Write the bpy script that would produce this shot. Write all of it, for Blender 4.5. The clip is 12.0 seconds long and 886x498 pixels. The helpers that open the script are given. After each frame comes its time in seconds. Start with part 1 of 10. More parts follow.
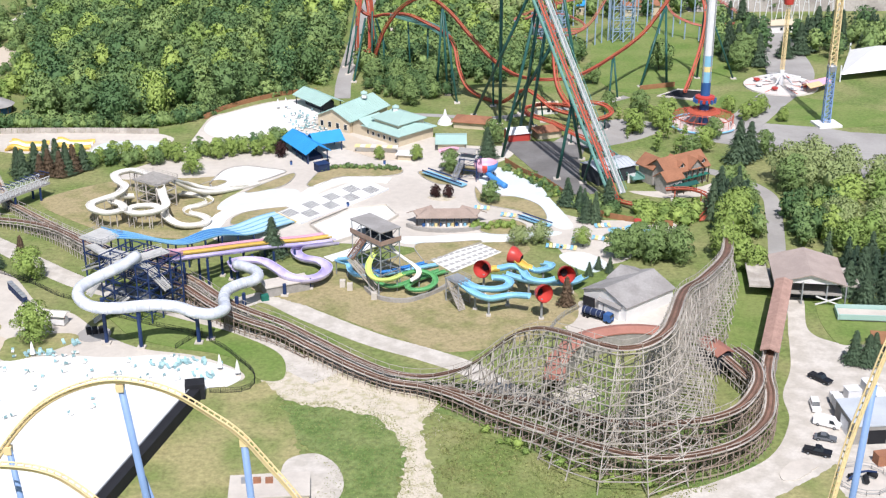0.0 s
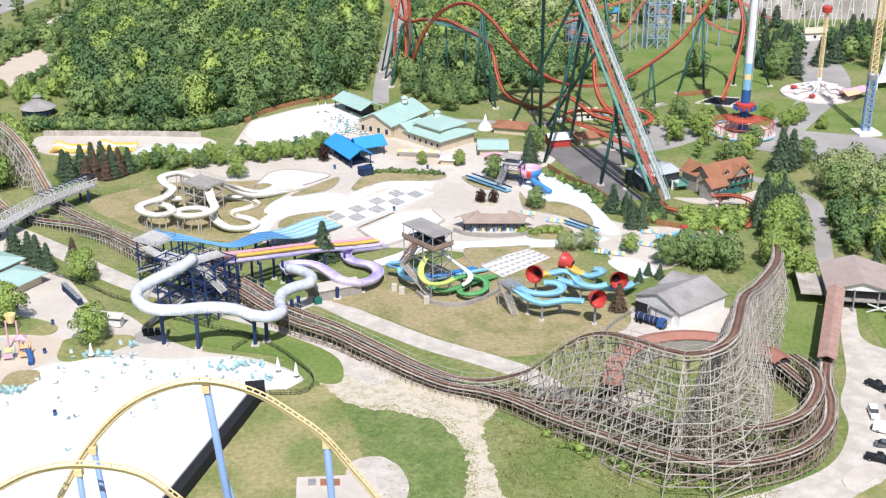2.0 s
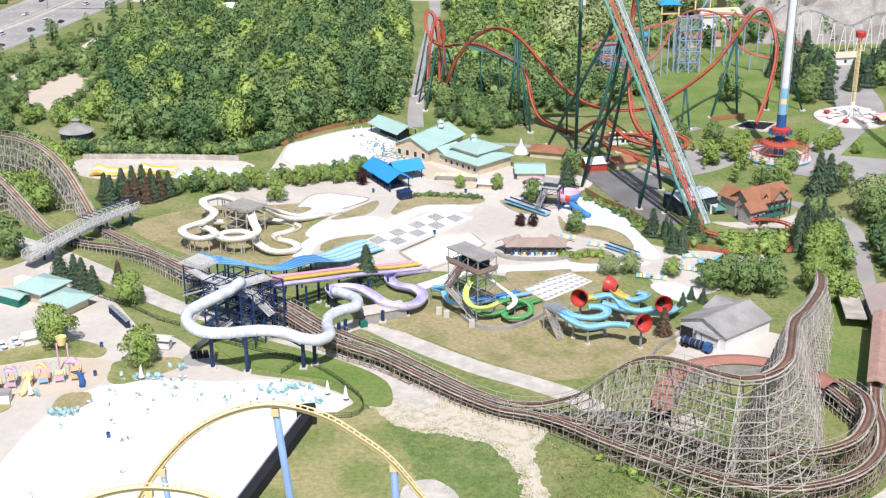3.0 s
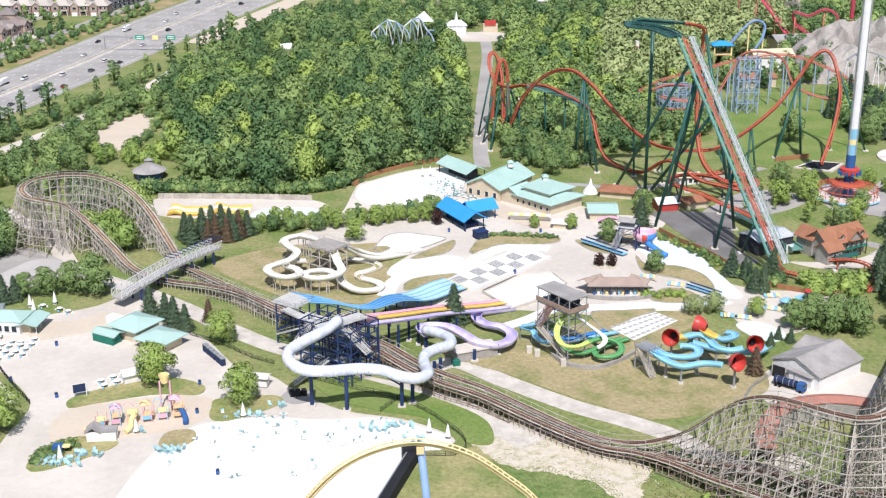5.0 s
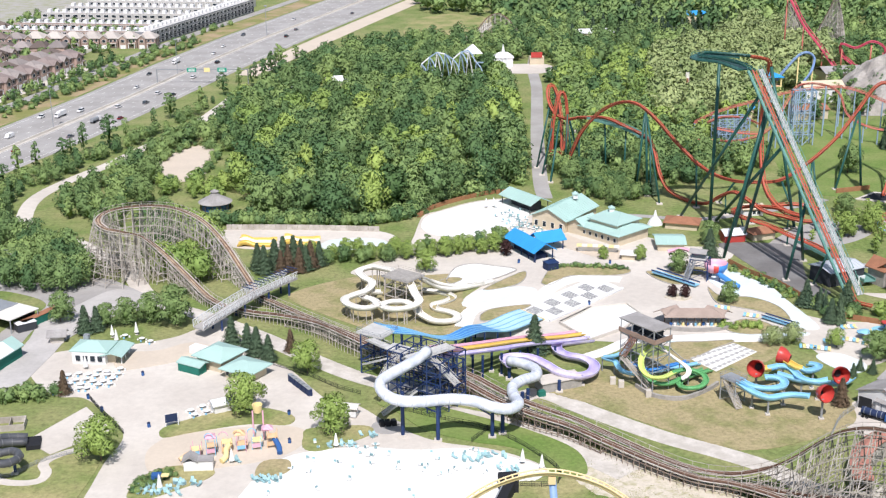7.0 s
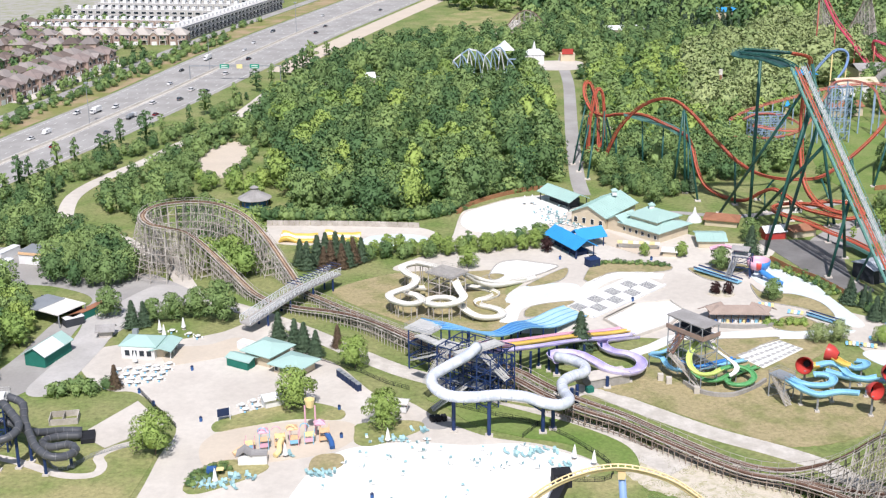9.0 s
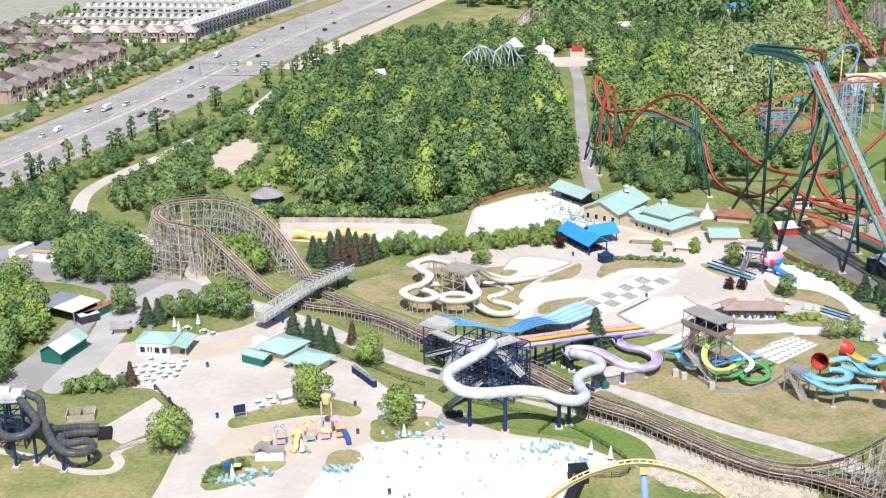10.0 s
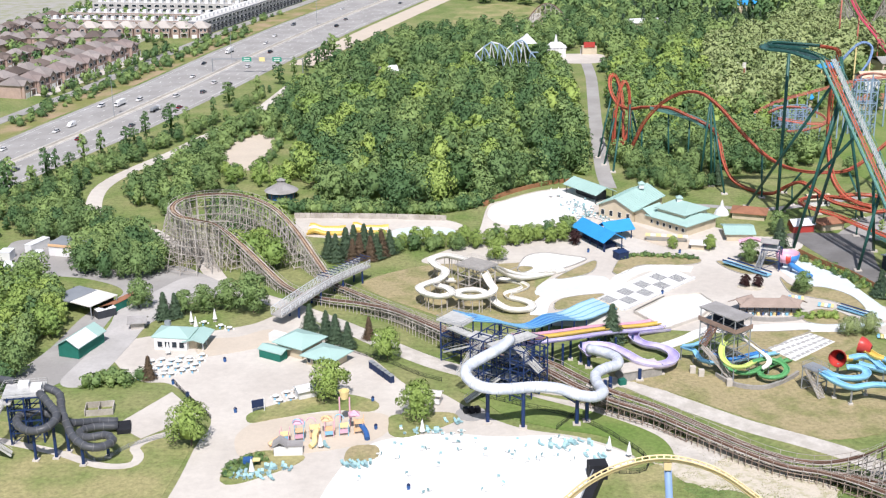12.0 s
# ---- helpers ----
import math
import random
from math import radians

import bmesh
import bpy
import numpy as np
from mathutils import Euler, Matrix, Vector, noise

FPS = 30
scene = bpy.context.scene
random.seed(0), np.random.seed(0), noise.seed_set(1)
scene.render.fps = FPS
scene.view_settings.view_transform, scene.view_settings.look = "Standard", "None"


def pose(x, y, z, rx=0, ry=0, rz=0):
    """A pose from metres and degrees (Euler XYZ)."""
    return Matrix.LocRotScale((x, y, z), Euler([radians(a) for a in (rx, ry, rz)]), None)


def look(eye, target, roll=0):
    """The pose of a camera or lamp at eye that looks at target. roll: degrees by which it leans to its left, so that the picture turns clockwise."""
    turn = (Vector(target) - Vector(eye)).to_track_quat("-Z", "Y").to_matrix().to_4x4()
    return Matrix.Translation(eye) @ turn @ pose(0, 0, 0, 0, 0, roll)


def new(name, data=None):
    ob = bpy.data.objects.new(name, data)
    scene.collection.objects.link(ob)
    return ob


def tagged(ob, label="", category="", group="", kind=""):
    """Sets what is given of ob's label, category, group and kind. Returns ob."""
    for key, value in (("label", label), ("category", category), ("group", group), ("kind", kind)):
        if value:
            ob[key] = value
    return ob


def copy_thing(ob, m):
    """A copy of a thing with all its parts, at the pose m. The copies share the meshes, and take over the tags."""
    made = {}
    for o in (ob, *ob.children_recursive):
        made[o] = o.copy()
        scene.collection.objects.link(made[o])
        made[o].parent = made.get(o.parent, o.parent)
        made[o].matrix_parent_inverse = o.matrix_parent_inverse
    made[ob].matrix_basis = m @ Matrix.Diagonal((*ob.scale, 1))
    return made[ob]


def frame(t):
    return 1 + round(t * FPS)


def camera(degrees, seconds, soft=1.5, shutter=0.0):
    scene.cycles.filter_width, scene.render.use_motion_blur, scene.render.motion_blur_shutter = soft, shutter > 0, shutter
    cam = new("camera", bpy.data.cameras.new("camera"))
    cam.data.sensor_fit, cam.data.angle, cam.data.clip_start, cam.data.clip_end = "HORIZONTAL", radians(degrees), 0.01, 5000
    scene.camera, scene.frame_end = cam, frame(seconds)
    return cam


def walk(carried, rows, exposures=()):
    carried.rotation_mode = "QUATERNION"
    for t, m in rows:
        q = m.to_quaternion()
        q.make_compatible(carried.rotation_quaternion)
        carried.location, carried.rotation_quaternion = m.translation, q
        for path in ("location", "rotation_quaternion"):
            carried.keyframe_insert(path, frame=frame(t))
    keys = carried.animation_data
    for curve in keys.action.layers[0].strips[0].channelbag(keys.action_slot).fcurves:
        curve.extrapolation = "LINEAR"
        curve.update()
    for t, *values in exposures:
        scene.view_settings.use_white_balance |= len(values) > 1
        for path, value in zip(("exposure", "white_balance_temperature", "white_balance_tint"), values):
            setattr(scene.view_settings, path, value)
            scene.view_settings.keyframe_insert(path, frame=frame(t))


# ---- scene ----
cam = camera(38.0, 12.0, soft=1.25)
PATH = [
    (0, (-0.781, 2.187, 145.742), (-0.778, 4.028, 144.96), -0.3),
    (0.5, (-2.854, 2.002, 145.933), (-2.848, 3.844, 145.152), -0.1),
    (1, (-5.481, 1.706, 145.923), (-5.476, 3.549, 145.144), 0.0),
    (1.5, (-9.019, 1.42, 146.047), (-9.017, 3.263, 145.271), 0.2),
    (2, (-12.881, 0.667, 146.356), (-12.889, 2.511, 145.581), 0.0),
    (2.5, (-17.192, -0.169, 147.015), (-17.21, 1.681, 146.254), -0.0),
    (3, (-21.552, -0.922, 147.434), (-21.58, 0.935, 146.691), -0.1),
    (3.5, (-26.376, -1.904, 148.143), (-26.412, -0.041, 147.417), -0.1),
    (4.5, (-36.6, -3.98, 148.98), (-36.648, -2.104, 148.284), -0.2),
    (5.3, (-44.8, -5.5, 149.6), (-44.858, -3.622, 148.913), -0.3),
    (5.5, (-46.802, -5.853, 149.707), (-46.862, -3.975, 149.02), -0.3),
    (6, (-51.928, -6.615, 150.493), (-51.998, -4.723, 149.849), -0.5),
    (6.5, (-56.756, -7.572, 150.573), (-56.831, -5.68, 149.93), -0.5),
    (7, (-60.339, -8.318, 150.904), (-60.42, -6.426, 150.26), -0.5),
    (9, (-69.229, -10.155, 151.421), (-69.335, -8.266, 150.772), -0.6),
    (9.5, (-70.732, -10.505, 151.271), (-70.841, -8.617, 150.621), -0.7),
    (10, (-71.738, -10.674, 151.385), (-71.853, -8.788, 150.732), -0.8),
    (10.5, (-72.842, -10.885, 151.314), (-72.959, -8.999, 150.66), -0.7),
    (11, (-73.534, -11.081, 151.352), (-73.655, -9.196, 150.697), -0.8),
    (11.5, (-74.127, -11.258, 151.349), (-74.25, -9.373, 150.693), -0.8),
    (12, (-74.822, -11.243, 151.282), (-74.947, -9.358, 150.624), -0.7),
]
walk(cam, [(t, look(eye, target, roll)) for t, eye, target, roll in PATH], exposures=[(0, 0.33), (12, 0.33)])

# ---- daylight ----
SUN_EL, SUN_AZ = 55.0, 176.0  # azimuth: clockwise from +y
world = bpy.data.worlds.new("sky")
scene.world = world
world.use_nodes = True
wn = world.node_tree.nodes
sky = wn.new("ShaderNodeTexSky")
sky.sky_type, sky.sun_disc = "NISHITA", False
sky.sun_elevation, sky.sun_rotation = radians(SUN_EL), radians(SUN_AZ)
sky.air_density, sky.dust_density = 1.0, 1.5
wn["Background"].inputs[1].default_value = 0.092
world.node_tree.links.new(sky.outputs[0], wn["Background"].inputs[0])
sun_data = bpy.data.lights.new("sun", "SUN")
sun_data.energy, sun_data.angle, sun_data.color = 4.3, radians(0.8), (1.0, 0.95, 0.962)
sun = new("sun", sun_data)
sun.matrix_world = look((0, 0, 400), (-math.sin(radians(SUN_AZ)), -math.cos(radians(SUN_AZ)), 400 - math.tan(radians(SUN_EL))))

# ---- materials ----
def material(name, colour, rough=0.8, metal=0.0, vary=0.15, scale=0.3, fine=4.0, bump=0.0, colour2=None, spread=None, random_tone=0.0, blotch=(0.4, 0.62), glow_through=0.0, tree_tone=0.0):
    """A surface with a coarse blotch between two colours, a fine grain, relief and a tone of its own for each object."""
    m = bpy.data.materials.new(name)
    m.use_nodes = True
    n, l = m.node_tree.nodes, m.node_tree.links
    b = n["Principled BSDF"]
    b.inputs["Roughness"].default_value, b.inputs["Metallic"].default_value = rough, metal
    b.inputs["Specular IOR Level"].default_value = 0.3
    geo = n.new("ShaderNodeNewGeometry")
    big, small = n.new("ShaderNodeTexNoise"), n.new("ShaderNodeTexNoise")
    big.inputs["Scale"].default_value, small.inputs["Scale"].default_value = scale, fine
    big.inputs["Detail"].default_value = 6
    small.inputs["Detail"].default_value, small.inputs["Roughness"].default_value = 5, 0.72
    for tex in (big, small):
        l.new(geo.outputs["Position"], tex.inputs["Vector"])
    ramp = n.new("ShaderNodeValToRGB")
    ramp.color_ramp.elements[0].position, ramp.color_ramp.elements[1].position = blotch
    c2 = colour2 or tuple(max(0.0, c * (1 - vary)) for c in colour)
    ramp.color_ramp.elements[0].color, ramp.color_ramp.elements[1].color = (*c2, 1), (*colour, 1)
    if tree_tone:
        # each crown has a hue of its own
        own, blend = n.new("ShaderNodeAttribute"), n.new("ShaderNodeMix")
        own.attribute_name = "tone"
        blend.inputs[0].default_value = tree_tone
        l.new(big.outputs["Fac"], blend.inputs[2]), l.new(own.outputs["Fac"], blend.inputs[3])
        l.new(blend.outputs[0], ramp.inputs[0])
    else:
        l.new(big.outputs["Fac"], ramp.inputs[0])
    tone = n.new("ShaderNodeMath")
    tone.operation = "MULTIPLY_ADD"
    tone.inputs[1].default_value, tone.inputs[2].default_value = 4 * vary, 1 - 2 * vary
    l.new(small.outputs["Fac"], tone.inputs[0])
    last = tone.outputs[0]
    if random_tone:
        info = n.new("ShaderNodeNewGeometry" if spread == "island" else "ShaderNodeObjectInfo")
        more = n.new("ShaderNodeMath")
        more.operation = "MULTIPLY_ADD"
        more.inputs[1].default_value, more.inputs[2].default_value = 2 * random_tone, 1 - random_tone
        l.new(info.outputs["Random Per Island" if spread == "island" else "Random"], more.inputs[0])
        mul = n.new("ShaderNodeMath")
        mul.operation = "MULTIPLY"
        l.new(more.outputs[0], mul.inputs[0]), l.new(last, mul.inputs[1])
        last = mul.outputs[0]
    scaled = n.new("ShaderNodeVectorMath")
    scaled.operation = "SCALE"
    l.new(ramp.outputs[0], scaled.inputs[0]), l.new(last, scaled.inputs["Scale"])
    l.new(scaled.outputs[0], b.inputs["Base Color"])
    if glow_through:
        # thin leaves let some of the sun through
        thin, mix = n.new("ShaderNodeBsdfTranslucent"), n.new("ShaderNodeMixShader")
        mix.inputs[0].default_value = glow_through
        l.new(scaled.outputs[0], thin.inputs["Color"])
        l.new(b.outputs[0], mix.inputs[1]), l.new(thin.outputs[0], mix.inputs[2])
        l.new(mix.outputs[0], n["Material Output"].inputs[0])
    if bump:
        bp = n.new("ShaderNodeBump")
        bp.inputs["Strength"].default_value, bp.inputs["Distance"].default_value = 0.6, bump
        l.new(small.outputs["Fac"], bp.inputs["Height"]), l.new(bp.outputs[0], b.inputs["Normal"])
    return m


GRASS = material("grass", (0.14, 0.195, 0.055), 0.95, vary=0.45, scale=0.06, fine=0.7, bump=0.18, colour2=(0.23, 0.24, 0.10), blotch=(0.38, 0.62))
DRY_GRASS = material("dry_grass", (0.33, 0.28, 0.155), 0.95, vary=0.36, scale=0.12, fine=0.8, colour2=(0.215, 0.215, 0.09), bump=0.12, blotch=(0.34, 0.54))
LAWN = material("lawn", (0.175, 0.215, 0.07), 0.95, vary=0.4, scale=0.07, fine=0.8, colour2=(0.31, 0.285, 0.135), bump=0.12, blotch=(0.40, 0.62))
LUSH = material("lush_lawn", (0.125, 0.20, 0.045), 0.95, vary=0.3, scale=0.08, fine=0.8, colour2=(0.19, 0.235, 0.075), bump=0.1, blotch=(0.36, 0.64))
MEADOW = material("meadow", (0.115, 0.18, 0.05), 0.95, vary=0.5, scale=0.16, fine=0.7, colour2=(0.185, 0.23, 0.085), bump=0.3, blotch=(0.36, 0.62))
EARTH = material("bare_earth", (0.55, 0.50, 0.41), 0.95, vary=0.2, scale=0.45, fine=2.2, colour2=(0.36, 0.34, 0.20), bump=0.1, blotch=(0.30, 0.52))
CONCRETE = material("pale_concrete", (0.575, 0.538, 0.48), 0.85, vary=0.1, scale=0.05, fine=0.45, colour2=(0.5, 0.462, 0.41))
BEIGE = material("beige_paving", (0.55, 0.48, 0.39), 0.85, vary=0.06, scale=0.1, fine=0.8)
POOL = material("white_pool_floor", (0.76, 0.765, 0.735), 0.5, vary=0.05, scale=0.05, fine=0.4, colour2=(0.70, 0.70, 0.67))
WATER_PALE = material("pale_blue_water", (0.64, 0.765, 0.785), 0.2, vary=0.08, scale=0.15, fine=0.6, colour2=(0.70, 0.755, 0.755))
ASPHALT = material("asphalt", (0.20, 0.195, 0.19), 0.9, vary=0.12, scale=0.08, fine=0.9, colour2=(0.15, 0.145, 0.14))
GREY_ROAD = material("pale_grey_road", (0.36, 0.35, 0.335), 0.9, vary=0.08, scale=0.07, fine=0.9, colour2=(0.30, 0.29, 0.275))
GRAVEL = material("gravel", (0.56, 0.53, 0.48), 0.95, vary=0.12, scale=0.25, fine=1.2, colour2=(0.45, 0.42, 0.37), bump=0.05)
LINE = material("road_paint", (0.75, 0.75, 0.72), 0.7)
LEAF = material("leaves", (0.24, 0.335, 0.114), 0.75, vary=0.1, scale=0.16, fine=0.9, colour2=(0.082, 0.158, 0.06), random_tone=0.06, spread="island", blotch=(0.2, 0.8), glow_through=0.1, tree_tone=0.78)
LEAF_LIGHT = material("light_leaves", (0.31, 0.41, 0.105), 0.75, vary=0.1, scale=0.16, fine=0.9, colour2=(0.2, 0.3, 0.08), random_tone=0.06, spread="island", blotch=(0.2, 0.8), glow_through=0.1, tree_tone=0.75)
LEAF_WILLOW = material("willow_leaves", (0.34, 0.4, 0.175), 0.75, vary=0.1, scale=0.16, fine=0.9, colour2=(0.22, 0.29, 0.115), random_tone=0.08, spread="island", blotch=(0.2, 0.8), glow_through=0.1, tree_tone=0.55)
LEAF_DARK = material("dark_leaves", (0.145, 0.23, 0.085), 0.75, vary=0.1, scale=0.16, fine=0.9, colour2=(0.055, 0.115, 0.035), random_tone=0.08, spread="island", blotch=(0.2, 0.8), glow_through=0.1, tree_tone=0.55)
LEAF_RED = material("dark_red_leaves", (0.055, 0.024, 0.022), 0.75, vary=0.1, scale=0.16, fine=0.9, colour2=(0.035, 0.016, 0.015), random_tone=0.08, spread="island", blotch=(0.2, 0.8), glow_through=0.1, tree_tone=0.55)
NEEDLE = material("conifer_needles", (0.085, 0.13, 0.07), 0.8, vary=0.25, scale=0.2, fine=1.5, colour2=(0.04, 0.075, 0.045), random_tone=0.2, spread="island", tree_tone=0.6, blotch=(0.2, 0.8))
NEEDLE_BROWN = material("browned_needles", (0.15, 0.095, 0.06), 0.8, vary=0.25, scale=0.2, fine=1.5, colour2=(0.07, 0.06, 0.035), random_tone=0.2, spread="island", tree_tone=0.5, blotch=(0.2, 0.8))
BARK = material("bark", (0.12, 0.085, 0.06), 0.95, vary=0.3, scale=1.0, fine=5.0)
OLD_WOOD = material("weathered_wood", (0.50, 0.465, 0.42), 0.9, vary=0.2, scale=0.2, fine=2.0, colour2=(0.35, 0.32, 0.28))
TRACK_WOOD = material("red_brown_track_wood", (0.24, 0.14, 0.105), 0.8, vary=0.2, scale=0.3, fine=2.0, colour2=(0.18, 0.11, 0.085))
TRACK_NEW = material("new_track_wood", (0.44, 0.34, 0.23), 0.8, vary=0.15, scale=0.3, fine=2.0, colour2=(0.30, 0.21, 0.15))
TUNNEL_RED = material("faded_red_roofing", (0.36, 0.17, 0.13), 0.85, vary=0.12, scale=0.3, fine=2.0, random_tone=0.1)
RED_STEEL = material("red_steel", (0.44, 0.10, 0.06), 0.45, vary=0.08, scale=0.3)
PALE_RED = material("sun_bleached_red_steel", (0.50, 0.16, 0.12), 0.5, vary=0.1, scale=0.3)
GREEN_STEEL = material("dark_green_steel", (0.025, 0.10, 0.085), 0.4, vary=0.1, scale=0.3)
TEAL_STEEL = material("pale_green_steel", (0.14, 0.30, 0.26), 0.5, vary=0.1, scale=0.3)
BLUE_STEEL = material("navy_steel", (0.018, 0.04, 0.12), 0.45, vary=0.12, scale=0.4)
SKY_STEEL = material("light_blue_steel", (0.22, 0.34, 0.58), 0.45, vary=0.08, scale=0.3)
YELLOW_STEEL = material("yellow_steel", (0.80, 0.64, 0.36), 0.45, vary=0.08, scale=0.3, colour2=(0.74, 0.58, 0.33))
GREY_STEEL = material("grey_steel", (0.34, 0.36, 0.38), 0.45, metal=0.3, vary=0.1, scale=0.3)
WHITE_STEEL = material("white_steel", (0.74, 0.75, 0.76), 0.45, vary=0.06, scale=0.3)
DARK = material("black_fabric", (0.02, 0.021, 0.025), 0.8, vary=0.2, scale=0.3)
SLIDE_WHITE = material("white_fibreglass", (0.64, 0.67, 0.71), 0.35, vary=0.14, scale=0.35, fine=1.2, colour2=(0.48, 0.52, 0.585))
SLIDE_CREAM = material("cream_fibreglass", (0.74, 0.725, 0.665), 0.35, vary=0.07, scale=0.25, colour2=(0.66, 0.645, 0.59))
SLIDE_LILAC = material("lilac_fibreglass", (0.44, 0.38, 0.66), 0.35, vary=0.08, scale=0.25, colour2=(0.60, 0.56, 0.74))
SLIDE_BLUE = material("blue_fibreglass", (0.06, 0.24, 0.58), 0.35, vary=0.08, scale=0.25)
SLIDE_SKY = material("sky_blue_fibreglass", (0.25, 0.52, 0.70), 0.3, vary=0.06, scale=0.25)
SLIDE_RED = material("red_fibreglass", (0.50, 0.06, 0.05), 0.35, vary=0.08, scale=0.25)
SLIDE_PINK = material("pink_fibreglass", (0.70, 0.40, 0.50), 0.4, vary=0.06, scale=0.25)
SLIDE_YELLOW = material("yellow_fibreglass", (0.72, 0.50, 0.12), 0.35, vary=0.06, scale=0.25)
SLIDE_LIME = material("lime_fibreglass", (0.55, 0.66, 0.20), 0.35, vary=0.06, scale=0.25)
SLIDE_GREEN = material("green_fibreglass", (0.12, 0.36, 0.14), 0.35, vary=0.06, scale=0.25)
SLIDE_BLACK = material("black_fibreglass", (0.085, 0.09, 0.10), 0.4, vary=0.15, scale=0.3)
TEAL_ROOF = material("pale_teal_metal_roof", (0.36, 0.52, 0.475), 0.6, vary=0.06, scale=0.15, random_tone=0.06)
PALE_SHEET = material("pale_blue_grey_sheet", (0.50, 0.54, 0.58), 0.5, vary=0.1, scale=0.2)
BLUE_ROOF = material("bright_blue_metal_roof", (0.04, 0.30, 0.64), 0.5, vary=0.06, scale=0.2)
GREY_ROOF = material("grey_shingle", (0.34, 0.33, 0.32), 0.9, vary=0.14, scale=0.2, fine=1.5, colour2=(0.27, 0.26, 0.25))
RUST_ROOF = material("rust_brown_shingle", (0.33, 0.155, 0.09), 0.85, vary=0.15, scale=0.3, fine=2.0)
BROWN_ROOF = material("brown_shingle", (0.15, 0.12, 0.105), 0.9, vary=0.12, scale=0.1, fine=1.0, random_tone=0.35)
STUCCO = material("cream_stucco", (0.58, 0.50, 0.37), 0.9, vary=0.08, scale=0.3)
WHITE_WALL = material("white_cladding", (0.72, 0.72, 0.71), 0.8, vary=0.06, scale=0.3)
GREY_WALL = material("grey_stone_wall", (0.34, 0.325, 0.30), 0.9, vary=0.15, scale=0.6, fine=2.0)
DARK_WALL = material("charcoal_cladding", (0.045, 0.05, 0.06), 0.8, vary=0.12, scale=0.4)
BRICK = material("pinkish_brick", (0.385, 0.285, 0.24), 0.9, vary=0.12, scale=0.2, fine=1.0, random_tone=0.2)
GREEN_WALL = material("green_painted_boards", (0.02, 0.16, 0.12), 0.8, vary=0.12, scale=0.4)
NAVY_WALL = material("navy_painted_boards", (0.02, 0.035, 0.09), 0.8, vary=0.12, scale=0.4)
FENCE_WOOD = material("brown_fence_boards", (0.32, 0.16, 0.08), 0.9, vary=0.15, scale=0.4, fine=2.0)
GLASS = material("dark_window_glass", (0.03, 0.04, 0.05), 0.1, vary=0.1, scale=0.3)
TYRE = material("rubber", (0.015, 0.015, 0.016), 0.9)
CHAIR_BLUE = material("turquoise_plastic", (0.28, 0.45, 0.47), 0.5, vary=0.1, scale=0.5, random_tone=0.3)
WHITE_PLASTIC = material("white_plastic", (0.8, 0.8, 0.78), 0.5, vary=0.04)
RED_PAINT = material("red_paint", (0.45, 0.06, 0.05), 0.5, vary=0.06)
BLUE_PAINT = material("blue_paint", (0.035, 0.11, 0.30), 0.5, vary=0.06)
YELLOW_PAINT = material("yellow_paint", (0.80, 0.66, 0.32), 0.5, vary=0.06)
ORANGE_PAINT = material("orange_paint", (0.72, 0.48, 0.28), 0.5, vary=0.06)
ROCK = material("grey_sculpted_rock", (0.36, 0.34, 0.31), 0.95, vary=0.25, scale=0.09, fine=0.8, colour2=(0.24, 0.22, 0.2), bump=0.4, blotch=(0.36, 0.6))
CAR_WHITE = material("white_car_paint", (0.78, 0.78, 0.78), 0.25, vary=0.03)
CAR_BLACK = material("black_car_paint", (0.015, 0.016, 0.02), 0.25, vary=0.05)
CAR_GREY = material("grey_car_paint", (0.13, 0.14, 0.155), 0.25, vary=0.05)
CAR_RED = material("dark_red_car_paint", (0.20, 0.015, 0.02), 0.25, vary=0.05)

# ---- building helpers ----
ORIGIN = {}


def thing(name, at, label, category, group="", kind=""):
    """An Empty at the base of a thing, that parents its parts."""
    ob = new(name)
    ob.location = at
    ob.empty_display_size = 0.5
    ORIGIN[ob] = Vector(at)
    return tagged(ob, label, category, group, kind)


